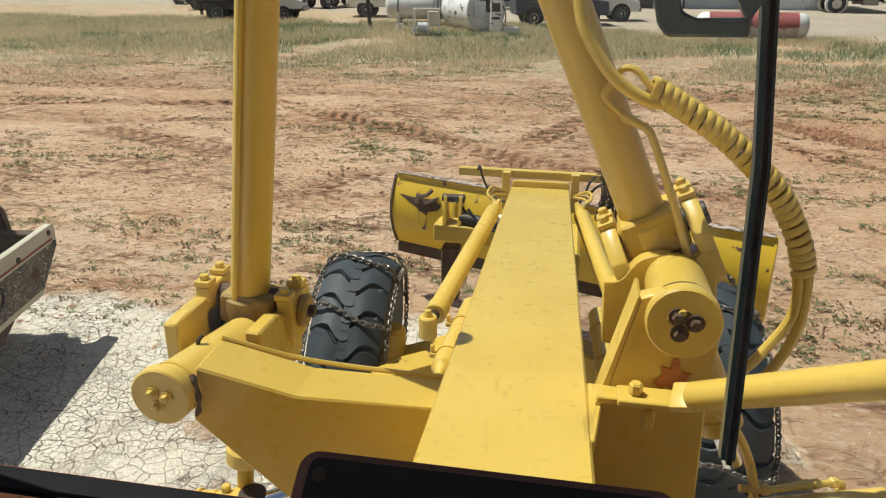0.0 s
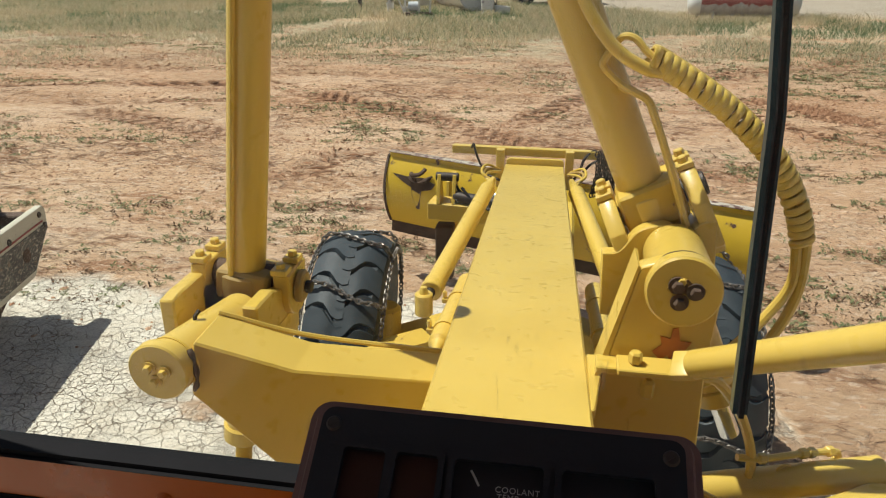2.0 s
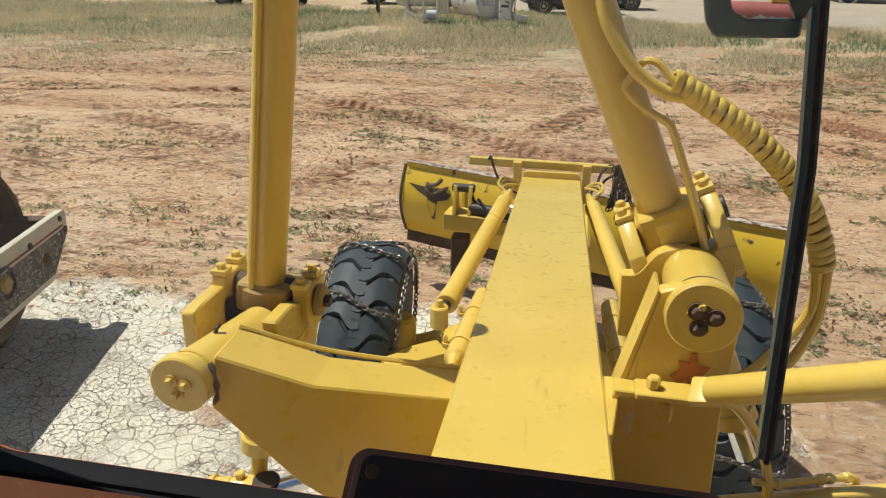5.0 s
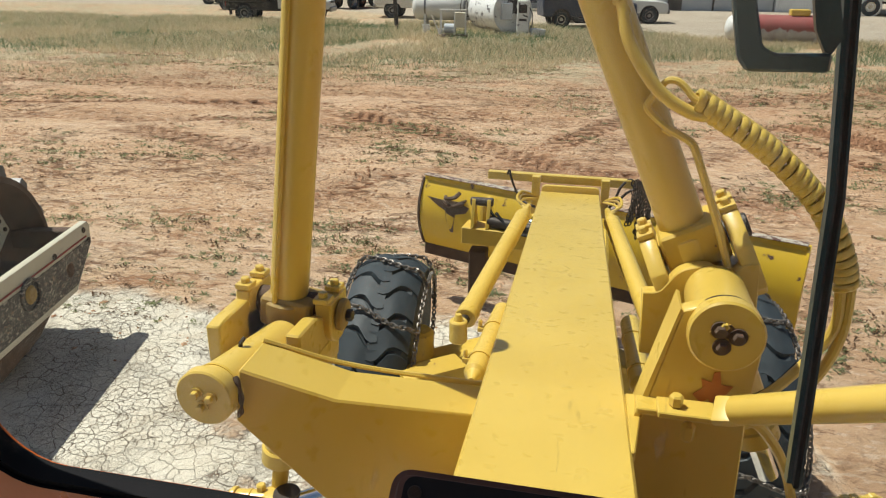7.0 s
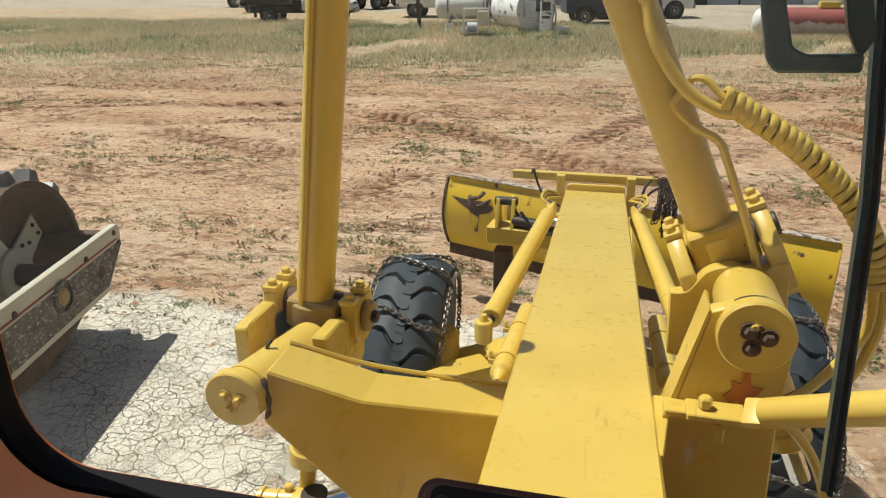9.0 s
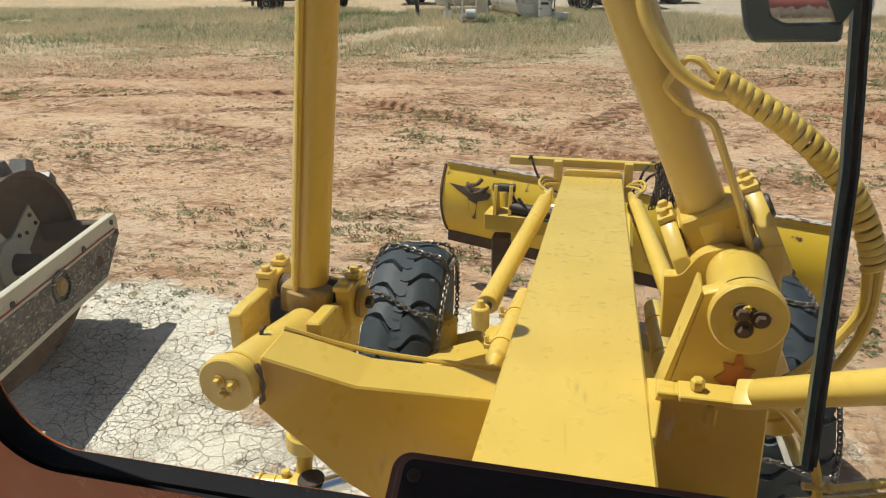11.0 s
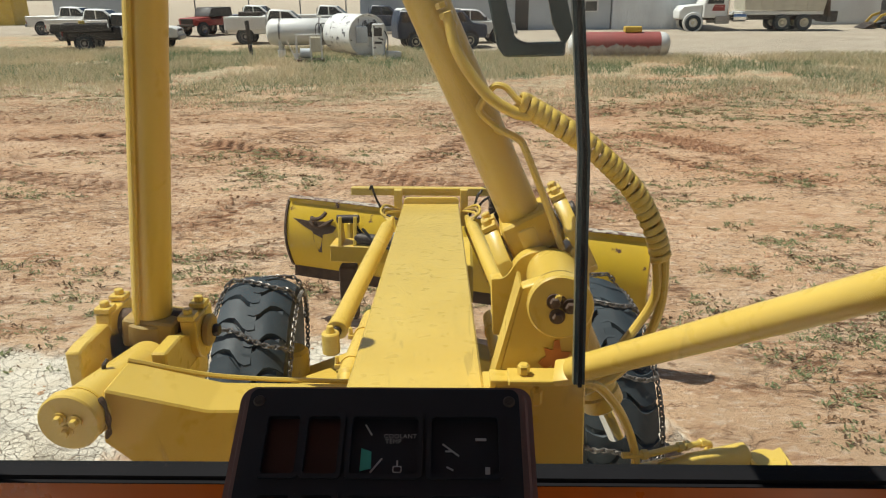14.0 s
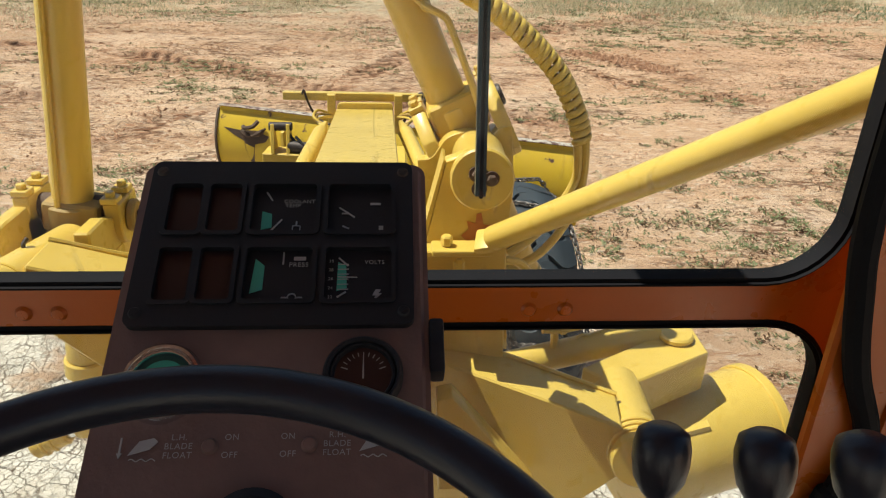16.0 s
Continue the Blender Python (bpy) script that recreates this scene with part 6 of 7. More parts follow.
def tyre_prints():
    """Low slanted ridges that lug tyres left in the dirt, and a torn bank."""
    rs = np.random.RandomState(41)
    base = np.array([(1, 0, 0), (-1, 0, 0), (0, 1, 0), (0, -1, 0), (0, 0, 1), (0, 0, -1)], float)
    tris = [(0, 2, 4), (2, 1, 4), (1, 3, 4), (3, 0, 4), (2, 0, 5), (1, 2, 5), (3, 1, 5), (0, 3, 5)]
    made = []

    def ridge(x, y, l, w, h, turn):
        made.append((x, y, l, w, h, turn))

    for n, (line, w, gap, depth) in enumerate(TRACKS):
        pts = smooth_line([(p, q, 0) for p, q in line], 5)
        for a, b in zip(pts, pts[1:]):
            d = b - a
            turn = math.atan2(d.y, d.x)
            m = max(int(d.length / gap * 2.8), 1)
            for q in range(m):
                p = a + d * (q / m)
                if float(vnoise(np.array([p.x * 0.8 + 3.0 * n]), np.array([p.y * 0.8]))[0]) < 0.40:
                    continue
                for side in (-1, 1):
                    o = side * w * rs.uniform(0.25, 1.1)
                    ridge(p.x - math.sin(turn) * o + rs.normal(0, 0.03), p.y + math.cos(turn) * o, rs.uniform(0.06, 0.15), rs.uniform(0.020, 0.042), rs.uniform(0.014, 0.034), turn + side * 0.8 + rs.normal(0, 0.3))
    for k in range(420):
        f = rs.rand()
        x, y = 4.0 + 1.6 * f + rs.normal(0, 0.10), 15.5 - 1.5 * f + rs.normal(0, 0.16)
        s = rs.uniform(0.02, 0.07)
        ridge(x, y, s * 1.3, s, s * 0.9, rs.uniform(0, 3.1))
    x, y, l, w, h, turn = np.array(made).T
    n = len(x)
    a, b = base[None, :, 0] * l[:, None] * rs.uniform(0.8, 1.2, (n, 6)), base[None, :, 1] * w[:, None]
    ca, sa = np.cos(turn)[:, None], np.sin(turn)[:, None]
    P = np.stack([x[:, None] + a * ca - b * sa, y[:, None] + a * sa + b * ca, ground_height(x, y)[:, None] + base[None, :, 2] * h[:, None]], -1)
    F = np.array(tris)[None] + (np.arange(n) * 6)[:, None, None]
    stuff("tyre_ridges", P.reshape(-1, 3).tolist(), F.reshape(-1, 3).tolist(), RIDGE, "crumbled ridges of lug tyre tracks in the red dirt", "tracks")


tyre_prints()
weeds()
grass()
clods()


# ---- the yard behind ----
def road_wheel(parent, c, r, w, rim=STEEL, name="wheel"):
    """A wheel with its rim; axle along the parent's y."""
    x, y, z = c
    m = Matrix.Translation(c) @ frame_of((0, 1, 0))
    ob = part(name, lathe(B(), [(r * 0.55, -w / 2), (r * 0.9, -w / 2), (r, -w * 0.35), (r, w * 0.35), (r * 0.9, w / 2), (r * 0.55, w / 2)], m, 28, True), RUBBER, None)
    rm = part("rim", lathe(B(), [(0, -w * 0.42), (r * 0.2, -w * 0.45), (r * 0.3, -w * 0.2), (r * 0.56, -w * 0.48), (r * 0.56, w * 0.48), (r * 0.3, w * 0.2), (r * 0.2, w * 0.45), (0, w * 0.42)], m, 24), rim, None)
    ob.parent = parent
    rm.parent = ob
    return ob


def vpart(name, bm, mat, parent, label=""):
    """A part in its vehicle's own space."""
    ob = part(name, bm, mat, None, label)
    ob.parent = parent
    return ob


def side_solid(bm, pts, w, bev=0.03):
    """A side outline (x, z) made w wide."""
    return plate(bm, pts, "y", -w / 2, w / 2, bev)


def pickup(label, paint_mat, bed="box", bed_mat=None, cab_mat=None):
    t = thing("pickup_truck", label, "truck", (0, 0, 0))
    bed_mat, cab_mat = bed_mat or paint_mat, cab_mat or paint_mat
    body_mat = bed_mat if bed == "flat" else cab_mat
    vpart("body", side_solid(B(), [(-2.7, 0.55), (2.75, 0.5), (2.85, 0.65), (2.8, 1.0), (2.55, 1.12), (1.55, 1.18), (0.0, 1.2), (-0.3, 1.2), (-0.3, 0.95), (-2.75, 0.95)], 1.85, 0.05), body_mat, t)
    vpart("cab", side_solid(B(), [(1.5, 1.15), (0.75, 1.78), (-0.35, 1.84), (-0.62, 1.15)], 1.62, 0.06), cab_mat, t)
    for s in (-1, 1):
        for pts in ([(1.22, 1.22), (0.70, 1.70), (0.30, 1.74), (0.30, 1.22)], [(0.22, 1.22), (0.22, 1.74), (-0.30, 1.76), (-0.48, 1.22)]):
            vpart("side_window", plate(B(), pts, "y", s * 0.812 - 0.006, s * 0.812 + 0.006), DARKGLASS, t)
        vpart("mirror", box(B(), (1.1, s * 1.02, 1.32), (0.10, 0.20, 0.2), bev=0.02), BLACK, t)
        vpart("headlight", box(B(), (2.80, s * 0.70, 0.92), (0.08, 0.3, 0.2), bev=0.02), CHROME, t)
        vpart("tail_light", box(B(), (-2.74, s * 0.84, 0.88), (0.05, 0.12, 0.25), bev=0.01), RED, t)
        for x in (1.85, -1.75):
            # black disc on the closed body side paints the shade of the wheel opening
            vpart("wheel_arch", cyl(B(), (x, s * 0.90, 0.42), (x, s * 0.935, 0.42), 0.50, seg=28), BLACK, t)
            road_wheel(t, (x, s * 0.84, 0.40), 0.40, 0.27)
    vpart("windscreen", loft(B(), [(1.47, -0.68, 1.20), (1.47, 0.68, 1.20), (0.80, 0.62, 1.76), (0.80, -0.62, 1.76)], [(1.45, -0.68, 1.19), (1.45, 0.68, 1.19), (0.78, 0.62, 1.75), (0.78, -0.62, 1.75)]), DARKGLASS, t)
    vpart("rear_window", plate(B(), [(-0.55, 1.24), (0.55, 1.24), (0.5, 1.68), (-0.5, 1.68)], "x", -0.60, -0.58), DARKGLASS, t)
    if bed == "box":
        for s in (-1, 1):
            vpart("bed_side", box(B(), (-1.68, s * 0.86, 1.08), (2.2, 0.12, 0.32), bev=0.03), bed_mat, t)
        vpart("tailgate", box(B(), (-2.72, 0, 1.02), (0.08, 1.7, 0.42), bev=0.02), bed_mat, t)
    elif bed == "service":
        for s in (-1, 1):
            vpart("tool_box", box(B(), (-1.70, s * 0.80, 1.12), (2.3, 0.42, 0.72), bev=0.03), bed_mat, t)
            for x in (-2.4, -1.7, -1.0):
                vpart("box_door", box(B(), (x, s * 1.015, 1.14), (0.60, 0.015, 0.5), bev=0.006), bed_mat, t)
        vpart("rack", box(B(), (-1.5, 0, 1.60), (1.2, 1.1, 0.25), bev=0.03), DARK_STEEL, t)
    else:
        vpart("bonnet", side_solid(B(), [(0.05, 0.62), (2.78, 0.60), (2.87, 0.72), (2.82, 1.02), (2.56, 1.14), (1.52, 1.20), (0.05, 1.22)], 1.90, 0.05), cab_mat, t)
        vpart("flat_deck", box(B(), (-1.80, 0, 1.06), (2.9, 2.15, 0.14), bev=0.02), bed_mat, t)
        vpart("headboard", box(B(), (-0.42, 0, 1.42), (0.08, 2.0, 0.6), bev=0.02), bed_mat, t)
        for s in (-1, 1):
            vpart("side_rail", box(B(), (-1.85, s * 1.05, 1.24), (2.7, 0.05, 0.22), bev=0.01), bed_mat, t)
            if s > 0:
                vpart("can", cyl(B(), (-2.0, 0.0, 1.13), (-2.0, 0.0, 1.48), 0.15, seg=20, bev=0.03), YELLOW_OLD, t, "yellow can on the deck")
            vpart("mud_flap", box(B(), (-2.5, s * 0.85, 0.62), (0.04, 0.4, 0.6)), BLACK, t)
    vpart("bumper", box(B(), (-2.82, 0, 0.62), (0.12, 1.8, 0.2), bev=0.03), STEEL, t)
    vpart("front_bumper", box(B(), (2.86, 0, 0.62), (0.14, 1.85, 0.24), bev=0.04), STEEL, t)
    vpart("grille", box(B(), (2.80, 0, 0.92), (0.07, 1.0, 0.25), bev=0.02), BLACK, t)
    return t


YARD = Matrix.Rotation(radians(0.75), 4, "Z")


def put(t, x, y, yaw, lift=0.0):
    t.matrix_world = YARD @ pose(x, y, float(base_height(y)) + lift, 0, 0, yaw)
    return t


def yard():
    put(pickup("charcoal flatbed truck with a pale cab parked on the lot", CHARCOAL, "flat", CHARCOAL, WHITE), -16.7, 38.6, 10)
    put(pickup("white pickup truck parked behind the flatbed", WHITE), -21.8, 46.6, 6)
    put(pickup("white service truck with tool boxes", WHITE, "service"), -9.6, 42.8, 6)
    put(pickup("silver white pickup truck beside the dark van", WHITE), 1.0, 42.0, 8)
    put(pickup("white crew pickup parked in the back row", WHITE), -8.2, 51.5, 2)
    put(pickup("dark blue pickup parked in the back row", BLUE), -4.6, 50.6, 4)
    put(pickup("white and blue pickup parked in the back row", WHITE, "box", BLUE), -13.6, 53.0, -4)
    put(pickup("white pickup parked under the canopy", WHITE), -26.0, 52.0, 3)
    # jeep
    t = thing("jeep", "dark red open jeep with big tyres", "jeep", (0, 0, 0))
    vpart("body", side_solid(B(), [(-1.7, 0.65), (1.6, 0.65), (1.75, 0.75), (1.7, 1.12), (0.45, 1.2), (0.3, 1.05), (-0.6, 1.05), (-0.7, 1.2), (-1.7, 1.2)], 1.5, 0.04), RED, t)
    vpart("soft_top", side_solid(B(), [(0.45, 1.2), (0.15, 1.78), (-1.65, 1.80), (-1.72, 1.2)], 1.42, 0.05), CHARCOAL, t)
    vpart("grille", box(B(), (1.74, 0, 0.92), (0.06, 1.1, 0.35), bev=0.02), DARK_STEEL, t)
    vpart("bumper", box(B(), (1.86, 0, 0.66), (0.14, 1.5, 0.14), bev=0.02), DARK_STEEL, t)
    vpart("spare_wheel", lathe(B(), [(0.15, -0.12), (0.42, -0.12), (0.42, 0.12), (0.15, 0.12)], Matrix.Translation((-1.86, 0, 1.1)) @ frame_of((1, 0, 0)), 24, True), RUBBER, t)
    for s in (-1, 1):
        vpart("fender", box(B(), (1.15, s * 0.80, 1.0), (0.95, 0.3, 0.08), bev=0.03), RED, t)
        for x in (1.15, -1.1):
            road_wheel(t, (x, s * 0.78, 0.45), 0.45, 0.30)
    put(t, -16.0, 50.0, -118)
    # van
    t = thing("van", "dark blue van with a white roof parked on the lot", "van", (0, 0, 0))
    vpart("body", side_solid(B(), [(-2.3, 0.5), (2.3, 0.5), (2.4, 0.7), (2.35, 1.15), (1.6, 1.25), (1.1, 1.85), (-2.2, 1.88), (-2.35, 1.2)], 1.85, 0.06), BLUE, t)
    vpart("roof", side_solid(B(), [(1.1, 1.84), (0.9, 1.96), (-2.05, 1.98), (-2.2, 1.86)], 1.7, 0.04), WHITE, t)
    for s in (-1, 1):
        for a, b in ((0.25, 1.05), (-0.95, 0.1), (-2.1, -1.1)):
            vpart("side_window", plate(B(), [(a, 1.3), (b + (0.25 if b > 1 else 0), 1.3), (b, 1.74), (a, 1.74)], "y", s * 0.93 - 0.005, s * 0.93 + 0.005), DARKGLASS, t)
        vpart("stripe", box(B(), (0.3, s * 0.93, 1.1), (1.2, 0.012, 0.09)), RED, t)
        for x in (1.45, -1.4):
            # wheel opening's shade drawn as a black disc
            vpart("wheel_arch", cyl(B(), (x, s * 0.90, 0.42), (x, s * 0.935, 0.42), 0.47, seg=28), BLACK, t)
            road_wheel(t, (x, s * 0.84, 0.38), 0.38, 0.25, CREAM)
    vpart("bumper", box(B(), (2.42, 0, 0.6), (0.12, 1.8, 0.2), bev=0.03), STEEL, t)
    put(t, -0.35, 38.8, 14)
    # white storage tank on a skid
    t = thing("fuel_tank", "white horizontal steel tank on a skid", "tank", (0, 0, 0))
    m = Matrix.Translation((0, 0, 1.0)) @ frame_of((1, 0, 0))
    vpart("shell", lathe(B(), [(0, -1.62), (0.30, -1.60), (0.52, -1.50), (0.62, -1.34), (0.62, 1.34), (0.52, 1.50), (0.30, 1.60), (0, 1.62)], m, 40), WHITE, t)
    for x in (-0.95, 0.95):
        vpart("saddle", plate(B(), [(-0.5, 0.0), (0.5, 0.0), (0.56, 0.72), (-0.56, 0.72)], "x", x - 0.06, x + 0.06), WHITE, t)
        vpart("strap", lathe(B(), [(0.625, -0.04), (0.635, -0.04), (0.635, 0.04), (0.625, 0.04)], Matrix.Translation((x, 0, 1.0)) @ frame_of((1, 0, 0)), 36, True), STEEL, t)
    vpart("hose_coil", pipe(B(), [V(0.9 + 0.01 * k, -0.64, 1.0) + V(0, 0, 1) * 0.42 * math.sin(k * 0.3) + V(1, 0, 0) * 0.22 * math.cos(k * 0.3) for k in range(60)], 0.02, 6), CHARCOAL, t)
    put(t, -7.0, 36.0, 4)
    # old round tank with peeling paint
    t = thing("old_tank", "white steel tank with peeling paint and a hose reel", "tank", (0, 0, 0))
    m = Matrix.Translation((0, 0, 0.95)) @ frame_of((1, 0, 0))
    vpart("shell", lathe(B(), [(0, -1.5), (0.88, -1.5), (0.92, -1.46), (0.92, 1.46), (0.88, 1.5), (0.84, 1.47), (0, 1.47)], m, 48), PEELING, t)
    vpart("rim_ring", lathe(B(), [(0.90, 1.44), (0.95, 1.44), (0.95, 1.53), (0.90, 1.53)], m, 48, True), WHITE, t)
    vpart("hose_reel", lathe(B(), [(0.10, 1.50), (0.34, 1.50), (0.34, 1.62), (0.28, 1.62), (0.28, 1.54), (0.10, 1.54)], Matrix.Translation((0, 0.25, 0.25)) @ m, 30, True), CHARCOAL, t)
    vpart("meter_box", box(B(), (1.60, -0.35, 1.0), (0.2, 0.5, 0.7), bev=0.02), GREYWALL, t)
    vpart("skid", box(B(), (0, 0, 0.06), (2.8, 1.3, 0.12), bev=0.01), RUST, t)
    put(t, -4.25, 34.6, -58)
    # fuel pump bits
    t = thing("pump_frame", "white angle-iron pump frame with a grey motor beside the tanks", "pump", (0, 0, 0))
    for x in (-0.45, 0.15, 0.62):
        for y in (-0.3, 0.3):
            vpart("leg", box(B(), (x, y, 0.55), (0.05, 0.05, 1.1), bev=0.006), WHITE, t)
    for y in (-0.3, 0.3):
        vpart("top_rail", box(B(), (0.085, y, 1.12), (1.14, 0.05, 0.05), bev=0.006), WHITE, t)
    vpart("brace", box(B(), (-0.62, -0.3, 0.45), (0.05, 0.05, 1.0), (0, -24, 0), 0.006), WHITE, t)
    vpart("meter_panel", box(B(), (0.40, -0.05, 0.72), (0.46, 0.35, 0.62), bev=0.02), CREAM, t)
    vpart("motor", cyl(B(), (-0.3, -0.05, 0.36), (0.2, -0.05, 0.36), 0.2, seg=24, bev=0.02), GREYWALL, t)
    vpart("base", box(B(), (0.08, 0, 0.06), (1.3, 0.8, 0.1), bev=0.01), RUST, t)
    put(t, -5.95, 31.9, 8)
    t = thing("fuel_pump", "white upright fuel dispenser with faded lettering", "pump", (0, 0, 0))
    vpart("cabinet", box(B(), (0, 0, 0.75), (0.52, 0.45, 1.5), bev=0.03), PEELING, t)
    vpart("dial_window", box(B(), (0, -0.23, 1.15), (0.36, 0.02, 0.35), bev=0.01), CHARCOAL, t)
    vpart("word_bar", box(B(), (0, -0.23, 0.7), (0.34, 0.012, 0.10)), CHARCOAL, t)
    vpart("nozzle_hose", pipe(B(), smooth_line([(0.28, -0.1, 1.2), (0.42, -0.2, 0.9), (0.40, -0.2, 0.4), (0.30, -0.15, 0.5)], 6), 0.025, 8), CHARCOAL, t)
    put(t, -2.95, 33.0, 0)
    t = thing("fence_post", "dark weathered wooden post leaning in the grass", "post", (0, 0, 0))
    vpart("timber", plate(B(), [(-0.10, -0.2), (0.08, -0.2), (-0.02, 1.62), (-0.20, 1.60)], "y", -0.08, 0.08, 0.015), CHARCOAL, t)
    put(t, -9.0, 34.3, 10)
    for x, y, h, r, lab in ((-7.26, 32.8, 0.42, 0.17, "white plastic bucket standing in the grass"), (-6.5, 32.4, 0.30, 0.14, "small white pail standing in the grass")):
        t = thing("bucket", lab, "bucket", (0, 0, 0))
        vpart("pail", lathe(B(), [(0, 0.02), (r * 0.8, 0.0), (r, h), (r * 1.06, h), (r * 1.06, h - 0.04), (r * 0.96, h - 0.02), (r * 0.78, 0.03), (0, 0.03)], None, 24), WHITE, t)
        vpart("handle", pipe(B(), [V(r * math.cos(a), 0, h + r * 0.8 * math.sin(a)) for a in (i * math.pi / 12 for i in range(13))], 0.008, 6), STEEL, t)
        put(t, x, y, 30)
    t = thing("concrete_block", "pale broken concrete block in the grass", "block", (0, 0, 0))
    vpart("slab", box(B(), (0, 0, 0.16), (0.6, 0.5, 0.34), (0, 4, 0), 0.04, 2), WHITE, t)
    put(t, -2.3, 33.0, 20)
    # red tank
    t = thing("red_tank", "faded red propane tank with white domed ends", "tank", (0, 0, 0))
    m = Matrix.Translation((0, 0, 0.62)) @ frame_of((1, 0, 0))
    vpart("shell", lathe(B(), [(0.52, -1.72), (0.52, 1.72)], m, 44), RED_FADED, t)
    for s in (-1, 1):
        vpart("dome", lathe(B(), [(0.521, s * 1.70), (0.50, s * 1.92), (0.40, s * 2.08), (0.2, s * 2.17), (0, s * 2.19)], m, 40), WHITE, t)
        vpart("foot", plate(B(), [(-0.35, 0.0), (0.35, 0.0), (0.42, 0.32), (-0.42, 0.32)], "x", s * 1.2 - 0.05, s * 1.2 + 0.05), GREYWALL, t)
    vpart("valve_box", box(B(), (0.55, 0, 1.24), (0.72, 0.45, 0.24), bev=0.03), YELLOW_OLD, t, "yellow valve cover")
    put(t, 7.55, 32.2, -2)
    # buildings
    PLACE.append(YARD)
    t = thing("workshop_building", "low grey steel workshop with a door and white eaves", "building", (2.8, 56, 0.8))
    part("wall", box(B(), (2.8, 56.0, 2.0), (17.8, 5.0, 2.6)), GREYWALL, t)
    part("roof", loft(B(), [(-6.4, 53.2, 3.28), (12.0, 53.2, 3.28), (12.0, 53.2, 3.38), (-6.4, 53.2, 3.38)], [(-6.4, 56.0, 4.1), (12.0, 56.0, 4.1), (12.0, 56.0, 4.2), (-6.4, 56.0, 4.2)]), WHITE, t)
    part("door", box(B(), (5.4, 53.485, 1.76), (0.95, 0.06, 2.05), bev=0.01), CHARCOAL, t, "dark steel door")
    part("downpipe", box(B(), (7.9, 53.46, 2.0), (0.12, 0.08, 2.5)), CHARCOAL, t)
    win = part("window", box(B(), (10.3, 53.485, 2.35), (0.9, 0.05, 0.7), bev=0.01), DARKGLASS, t)
    part("window_frame", pierced(B(), [(9.8, 1.95), (10.8, 1.95), (10.8, 2.75), (9.8, 2.75)], [[(9.88, 2.03), (10.72, 2.03), (10.72, 2.67), (9.88, 2.67)]], "y", 53.43, 53.47), WHITE, win)
    t = thing("corrugated_shed", "tall pale corrugated steel shed", "building", (15.1, 55, 0.75))
    part("wall", box(B(), (15.0, 56.05, 3.0), (6.4, 5.6, 4.8)), CORRUGATED, t)
    for k in range(33):
        part("rib", box(B(), (11.9 + 0.196 * k, 53.23, 3.0), (0.06, 0.05, 4.7)), CORRUGATED, t)
    t = thing("long_shed", "long white corrugated shed with a dark band", "building", (37, 60, 0.85))
    part("wall", box(B(), (38.0, 60.0, 2.3), (22.0, 4.0, 3.1)), WHITE, t)
    part("dark_band", box(B(), (38.0, 57.985, 3.0), (22.0, 0.03, 0.28)), GREYWALL, t)
    for k in range(14):
        part("rib", box(B(), (38.0, 57.98, 0.95 + 0.11 * k), (22.0, 0.04, 0.04)), CORRUGATED, t)
    # canopy and trailers behind the trucks
    t = thing("canopy", "dark shade canopy on thin posts", "canopy", (-12.5, 58, 0.8))
    part("cover", loft(B(), [(-19, 55.5, 3.2), (-7, 55.5, 3.05), (-7, 55.5, 3.12), (-19, 55.5, 3.27)], [(-18.5, 60, 3.75), (-7.5, 60, 3.7), (-7.5, 60, 3.78), (-18.5, 60, 3.83)]), CHARCOAL, t)
    for x in (-18.6, -14.6, -10.8, -7.4):
        part("post", cyl(B(), (x, 55.7, 0.7), (x, 55.7, 3.1), 0.05, seg=12), STEEL, t)
    t = thing("box_trailer", "pale grey box trailer parked behind the trucks", "trailer", (-27, 58, 0.8))
    part("box_body", box(B(), (-27.0, 58.5, 2.75), (6.0, 2.4, 2.7), bev=0.03), GREYWALL, t)
    for x in (-28.6, -27.6):
        part("wheel", cyl(B(), (x, 57.3, 1.25), (x, 57.6, 1.25), 0.45, seg=24, bev=0.05), RUBBER, t)
    t = thing("container", "yellow shipping container far across the lot", "container", (-42, 66, 0.9))
    part("box_body", box(B(), (-42.0, 66.0, 2.1), (9.0, 2.5, 2.4), bev=0.02), YELLOW_OLD, t)
    part("door", box(B(), (-37.49, 66.0, 2.1), (0.05, 2.2, 2.2), bev=0.01), YELLOW_OLD, t)
    PLACE.pop()
    # tipper truck, cab to the left
    t = thing("tipper_truck", "white tipper truck with a cream body and double rear axle", "truck", (0, 0, 0))
    vpart("chassis", box(B(), (0.4, 0, 0.85), (9.4, 0.9, 0.3), bev=0.02), CHARCOAL, t)
    vpart("hood", side_solid(B(), [(-4.4, 0.75), (-4.45, 1.3), (-4.2, 1.62), (-2.9, 1.75), (-2.9, 0.75)], 1.9, 0.08), WHITE, t)
    vpart("cab", side_solid(B(), [(-2.9, 0.85), (-2.9, 1.8), (-2.6, 2.55), (-1.3, 2.6), (-1.3, 0.85)], 2.2, 0.08), WHITE, t)
    for s in (-1, 1):
        vpart("side_window", plate(B(), [(-2.7, 1.75), (-2.45, 2.35), (-1.6, 2.38), (-1.6, 1.75)], "y", s * 1.105 - 0.006, s * 1.105 + 0.006), DARKGLASS, t)
        vpart("red_panel", plate(B(), [(-2.35, 1.3), (-1.5, 1.3), (-1.5, 1.7), (-2.2, 1.7)], "y", s * 1.106 - 0.006, s * 1.106 + 0.006), RED, t)
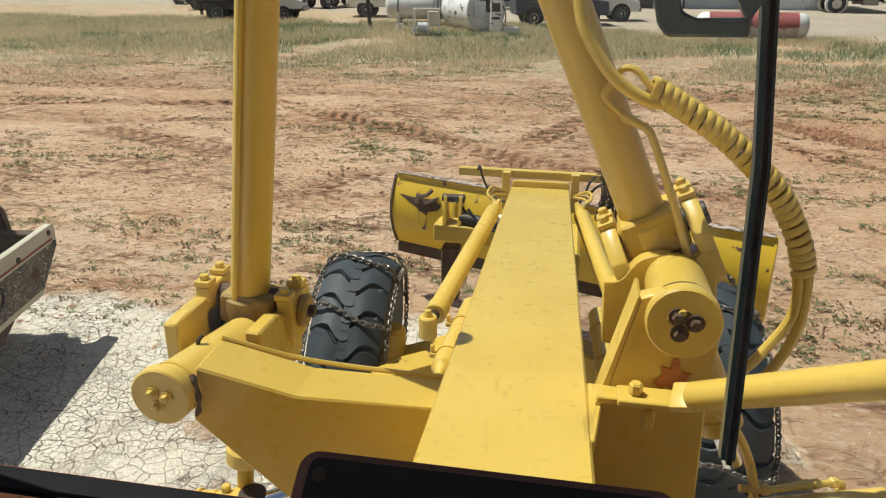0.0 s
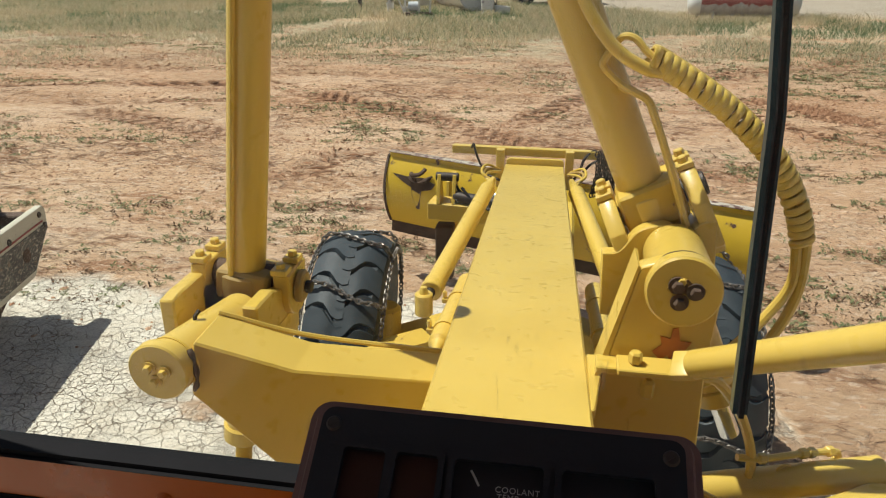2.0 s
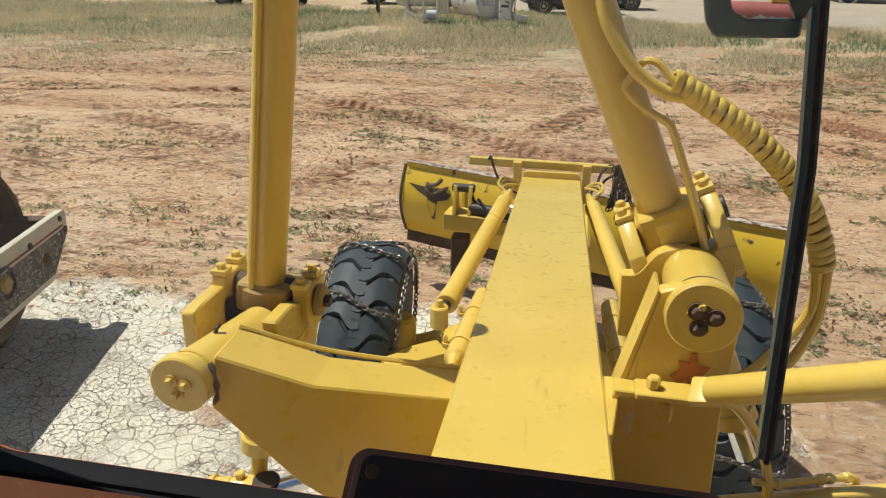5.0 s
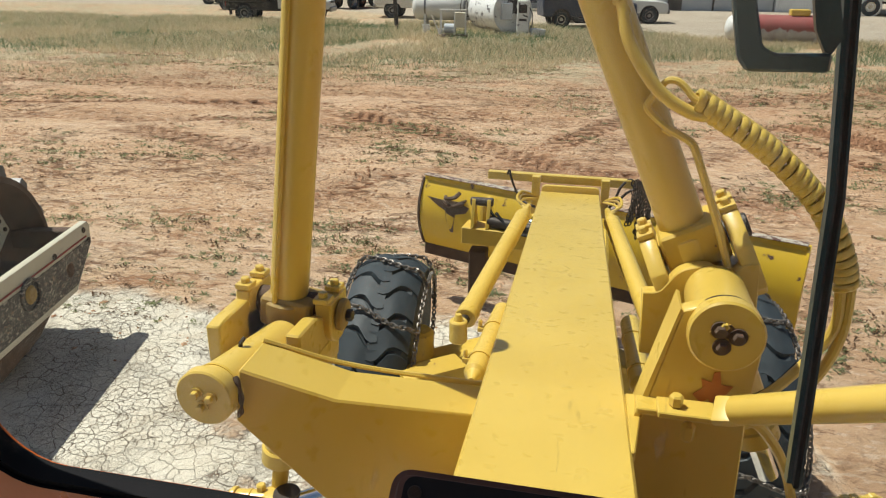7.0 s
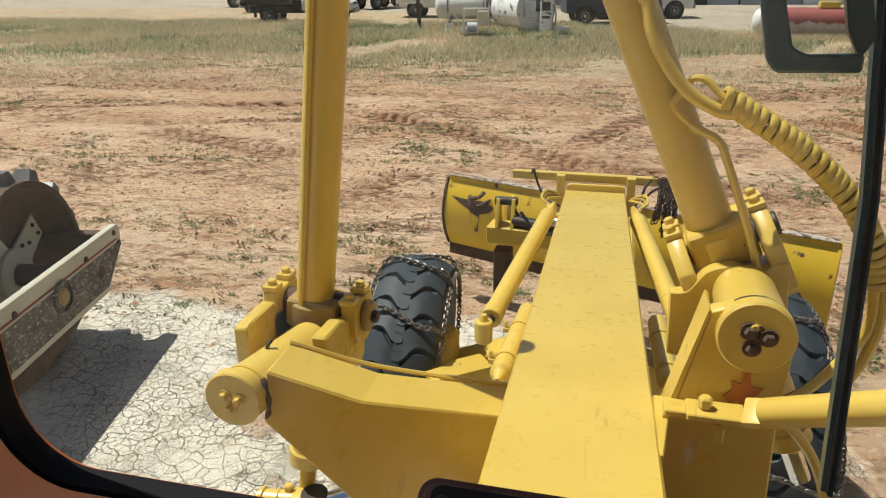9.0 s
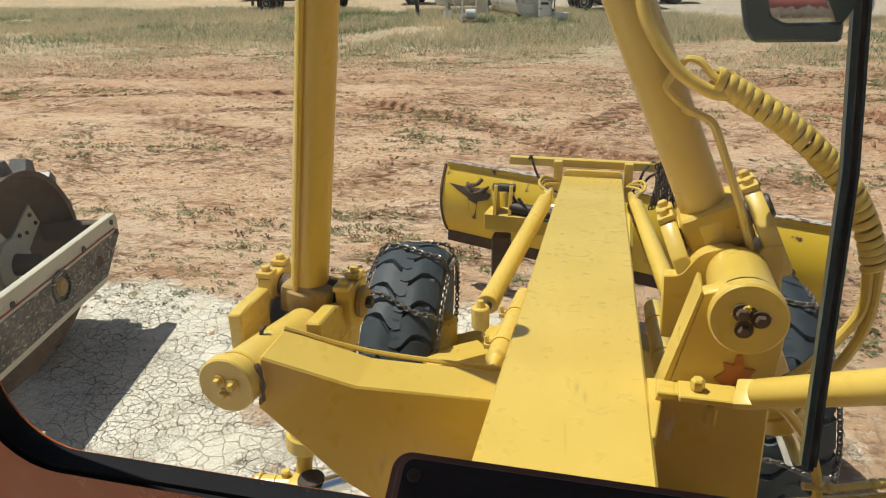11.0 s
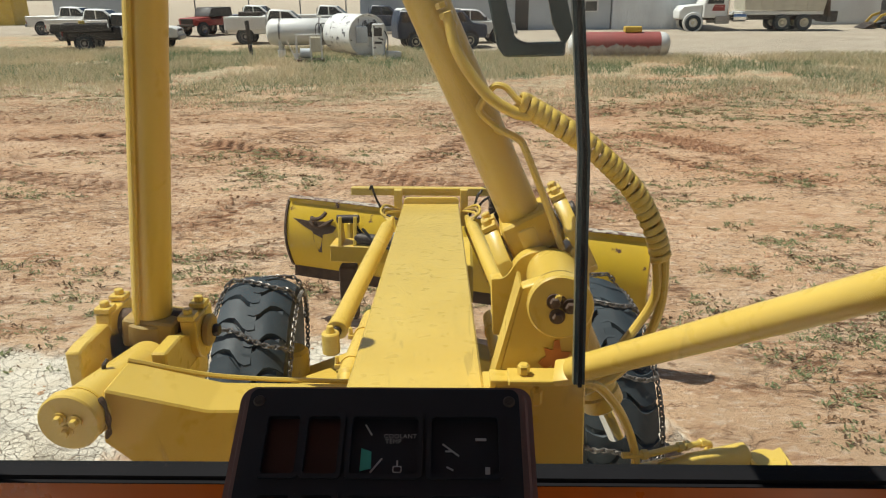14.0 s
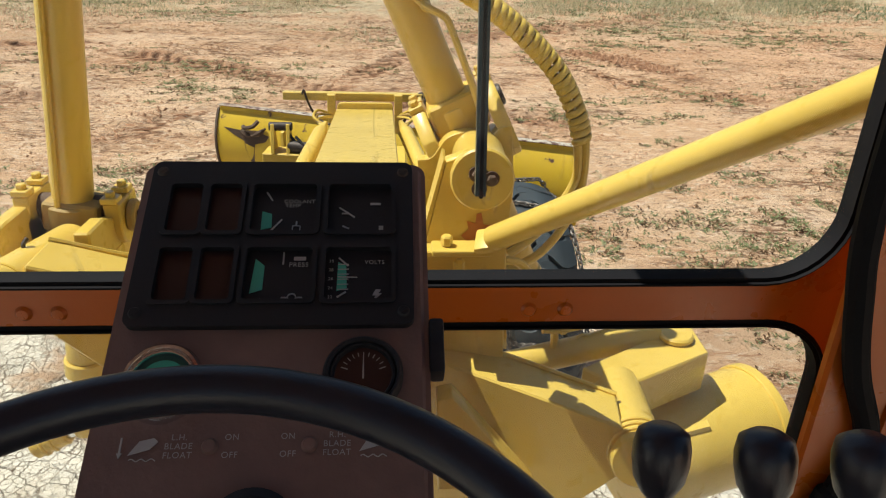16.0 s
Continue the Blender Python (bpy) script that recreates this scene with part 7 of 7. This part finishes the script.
        vpart("step_box", box(B(), (-1.6, s * 1.05, 0.72), (0.9, 0.3, 0.5), bev=0.02), STEEL, t)
        vpart("fuel_cylinder", cyl(B(), (-0.9, s * 0.98, 0.9), (-0.05, s * 0.98, 0.9), 0.30, seg=24, bev=0.02), CHROME, t)
        vpart("exhaust_stack", cyl(B(), (-1.2, s * 0.85, 1.0), (-1.2, s * 0.85, 3.2), 0.08, seg=16), CHROME, t)
        for x in (-3.5, 2.35, 3.75):
            road_wheel(t, (x, s * (1.0 if x < 0 else 0.92), 0.53), 0.53, 0.32 if x < 0 else 0.55, CREAM)
        vpart("front_fender", cyl(B(), (-3.5, s * 0.85, 0.55), (-3.5, s * 1.1, 0.55), 0.66, seg=28, bev=0.03), WHITE, t)
    vpart("tipper_body", side_solid(B(), [(-0.2, 1.35), (4.9, 1.25), (5.2, 2.9), (-0.4, 2.95)], 2.4, 0.04), CREAM, t)
    for k in range(7):
        vpart("body_rib", box(B(), (0.1 + 0.75 * k, -1.215, 2.1), (0.10, 0.05, 1.5), bev=0.008), CREAM, t)
    vpart("sub_frame", box(B(), (2.3, 0, 1.15), (5.3, 2.2, 0.22), bev=0.02), WHITE, t)
    vpart("tailgate", box(B(), (5.2, 0, 1.7), (0.2, 2.3, 1.5), (0, -8, 0), 0.03), RUST, t)
    vpart("spreader", box(B(), (5.6, 0, 0.9), (0.7, 1.9, 0.7), bev=0.05), CHARCOAL, t)
    put(t, 20.3, 51.6, -4)
    # compact track loader
    t = thing("track_loader", "yellow compact track loader with a black cab", "loader", (0, 0, 0))
    vpart("body", side_solid(B(), [(-0.9, 0.55), (0.9, 0.55), (1.3, 0.8), (1.3, 1.35), (0.6, 1.45), (-0.9, 0.85)], 1.15, 0.05), CHARCOAL, t)
    vpart("engine_cover", side_solid(B(), [(0.55, 0.85), (1.34, 0.85), (1.34, 1.42), (0.55, 1.5)], 1.18, 0.05), YELLOW_OLD, t)
    vpart("cab", side_solid(B(), [(-0.85, 0.85), (0.55, 0.9), (0.55, 2.02), (-0.6, 2.05), (-0.8, 1.95)], 0.98, 0.05), CHARCOAL, t)
    vpart("windscreen", box(B(), (-0.84, 0, 1.45), (0.03, 0.8, 0.8), (0, -6, 0), 0.01), DARKGLASS, t)
    for s in (-1, 1):
        vpart("track", plate(B(), [(-1.15, 0.25), (-0.9, 0.0), (0.9, 0.0), (1.2, 0.3), (0.9, 0.58), (0.2, 0.62)], "y", s * 0.82 - 0.2, s * 0.82 + 0.2, 0.04), RUBBER, t)
        vpart("side_window", plate(B(), [(-0.65, 1.2), (0.4, 1.2), (0.4, 1.9), (-0.52, 1.92)], "y", s * 0.495 - 0.006, s * 0.495 + 0.006), DARKGLASS, t)
        vpart("lift_arm", plate(B(), [(1.2, 1.50), (1.25, 1.66), (0.2, 1.44), (-1.25, 0.95), (-1.62, 0.45), (-1.52, 0.36), (-1.15, 0.80), (0.2, 1.30)], "y", s * 0.68 - 0.05, s * 0.68 + 0.05, 0.01), YELLOW_OLD, t)
    vpart("bucket", side_solid(B(), [(-1.6, 0.45), (-2.3, 0.05), (-1.5, 0.02), (-1.45, 0.4)], 1.7, 0.02), DARK_STEEL, t)
    put(t, 31.2, 52.3, -6)


PEELING = paint("peeling_white_paint", (0.80, 0.80, 0.78), (0.70, 0.70, 0.67), (0.05, 0.05, 0.055), 0.55, 0.5, 0.575)


def worn_tank():
    """Red paint on the upper half, worn to grey primer below an uneven line."""
    k = Mat("sunburnt_red_paint", 0.6)
    sep = k.t.nodes.new("ShaderNodeSeparateXYZ")
    k.link(k.co, sep.inputs[0])
    line = k.math("ADD", sep.outputs[2], k.math("MULTIPLY", k.math("SUBTRACT", k.noise(1.6, 6, 0.6), 0.5), 0.7))
    red = k.mix(k.grey(k.noise(3, 6), 0.35, 0.7), (0.34, 0.085, 0.075), (0.26, 0.075, 0.065))
    grey = k.mix(k.grey(k.noise(4, 6), 0.35, 0.7), (0.50, 0.49, 0.48), (0.36, 0.33, 0.32))
    k.color(k.mix(k.grey(line, 0.56, 0.60), grey, red))
    return k.m


RED_FADED = worn_tank()
yard()
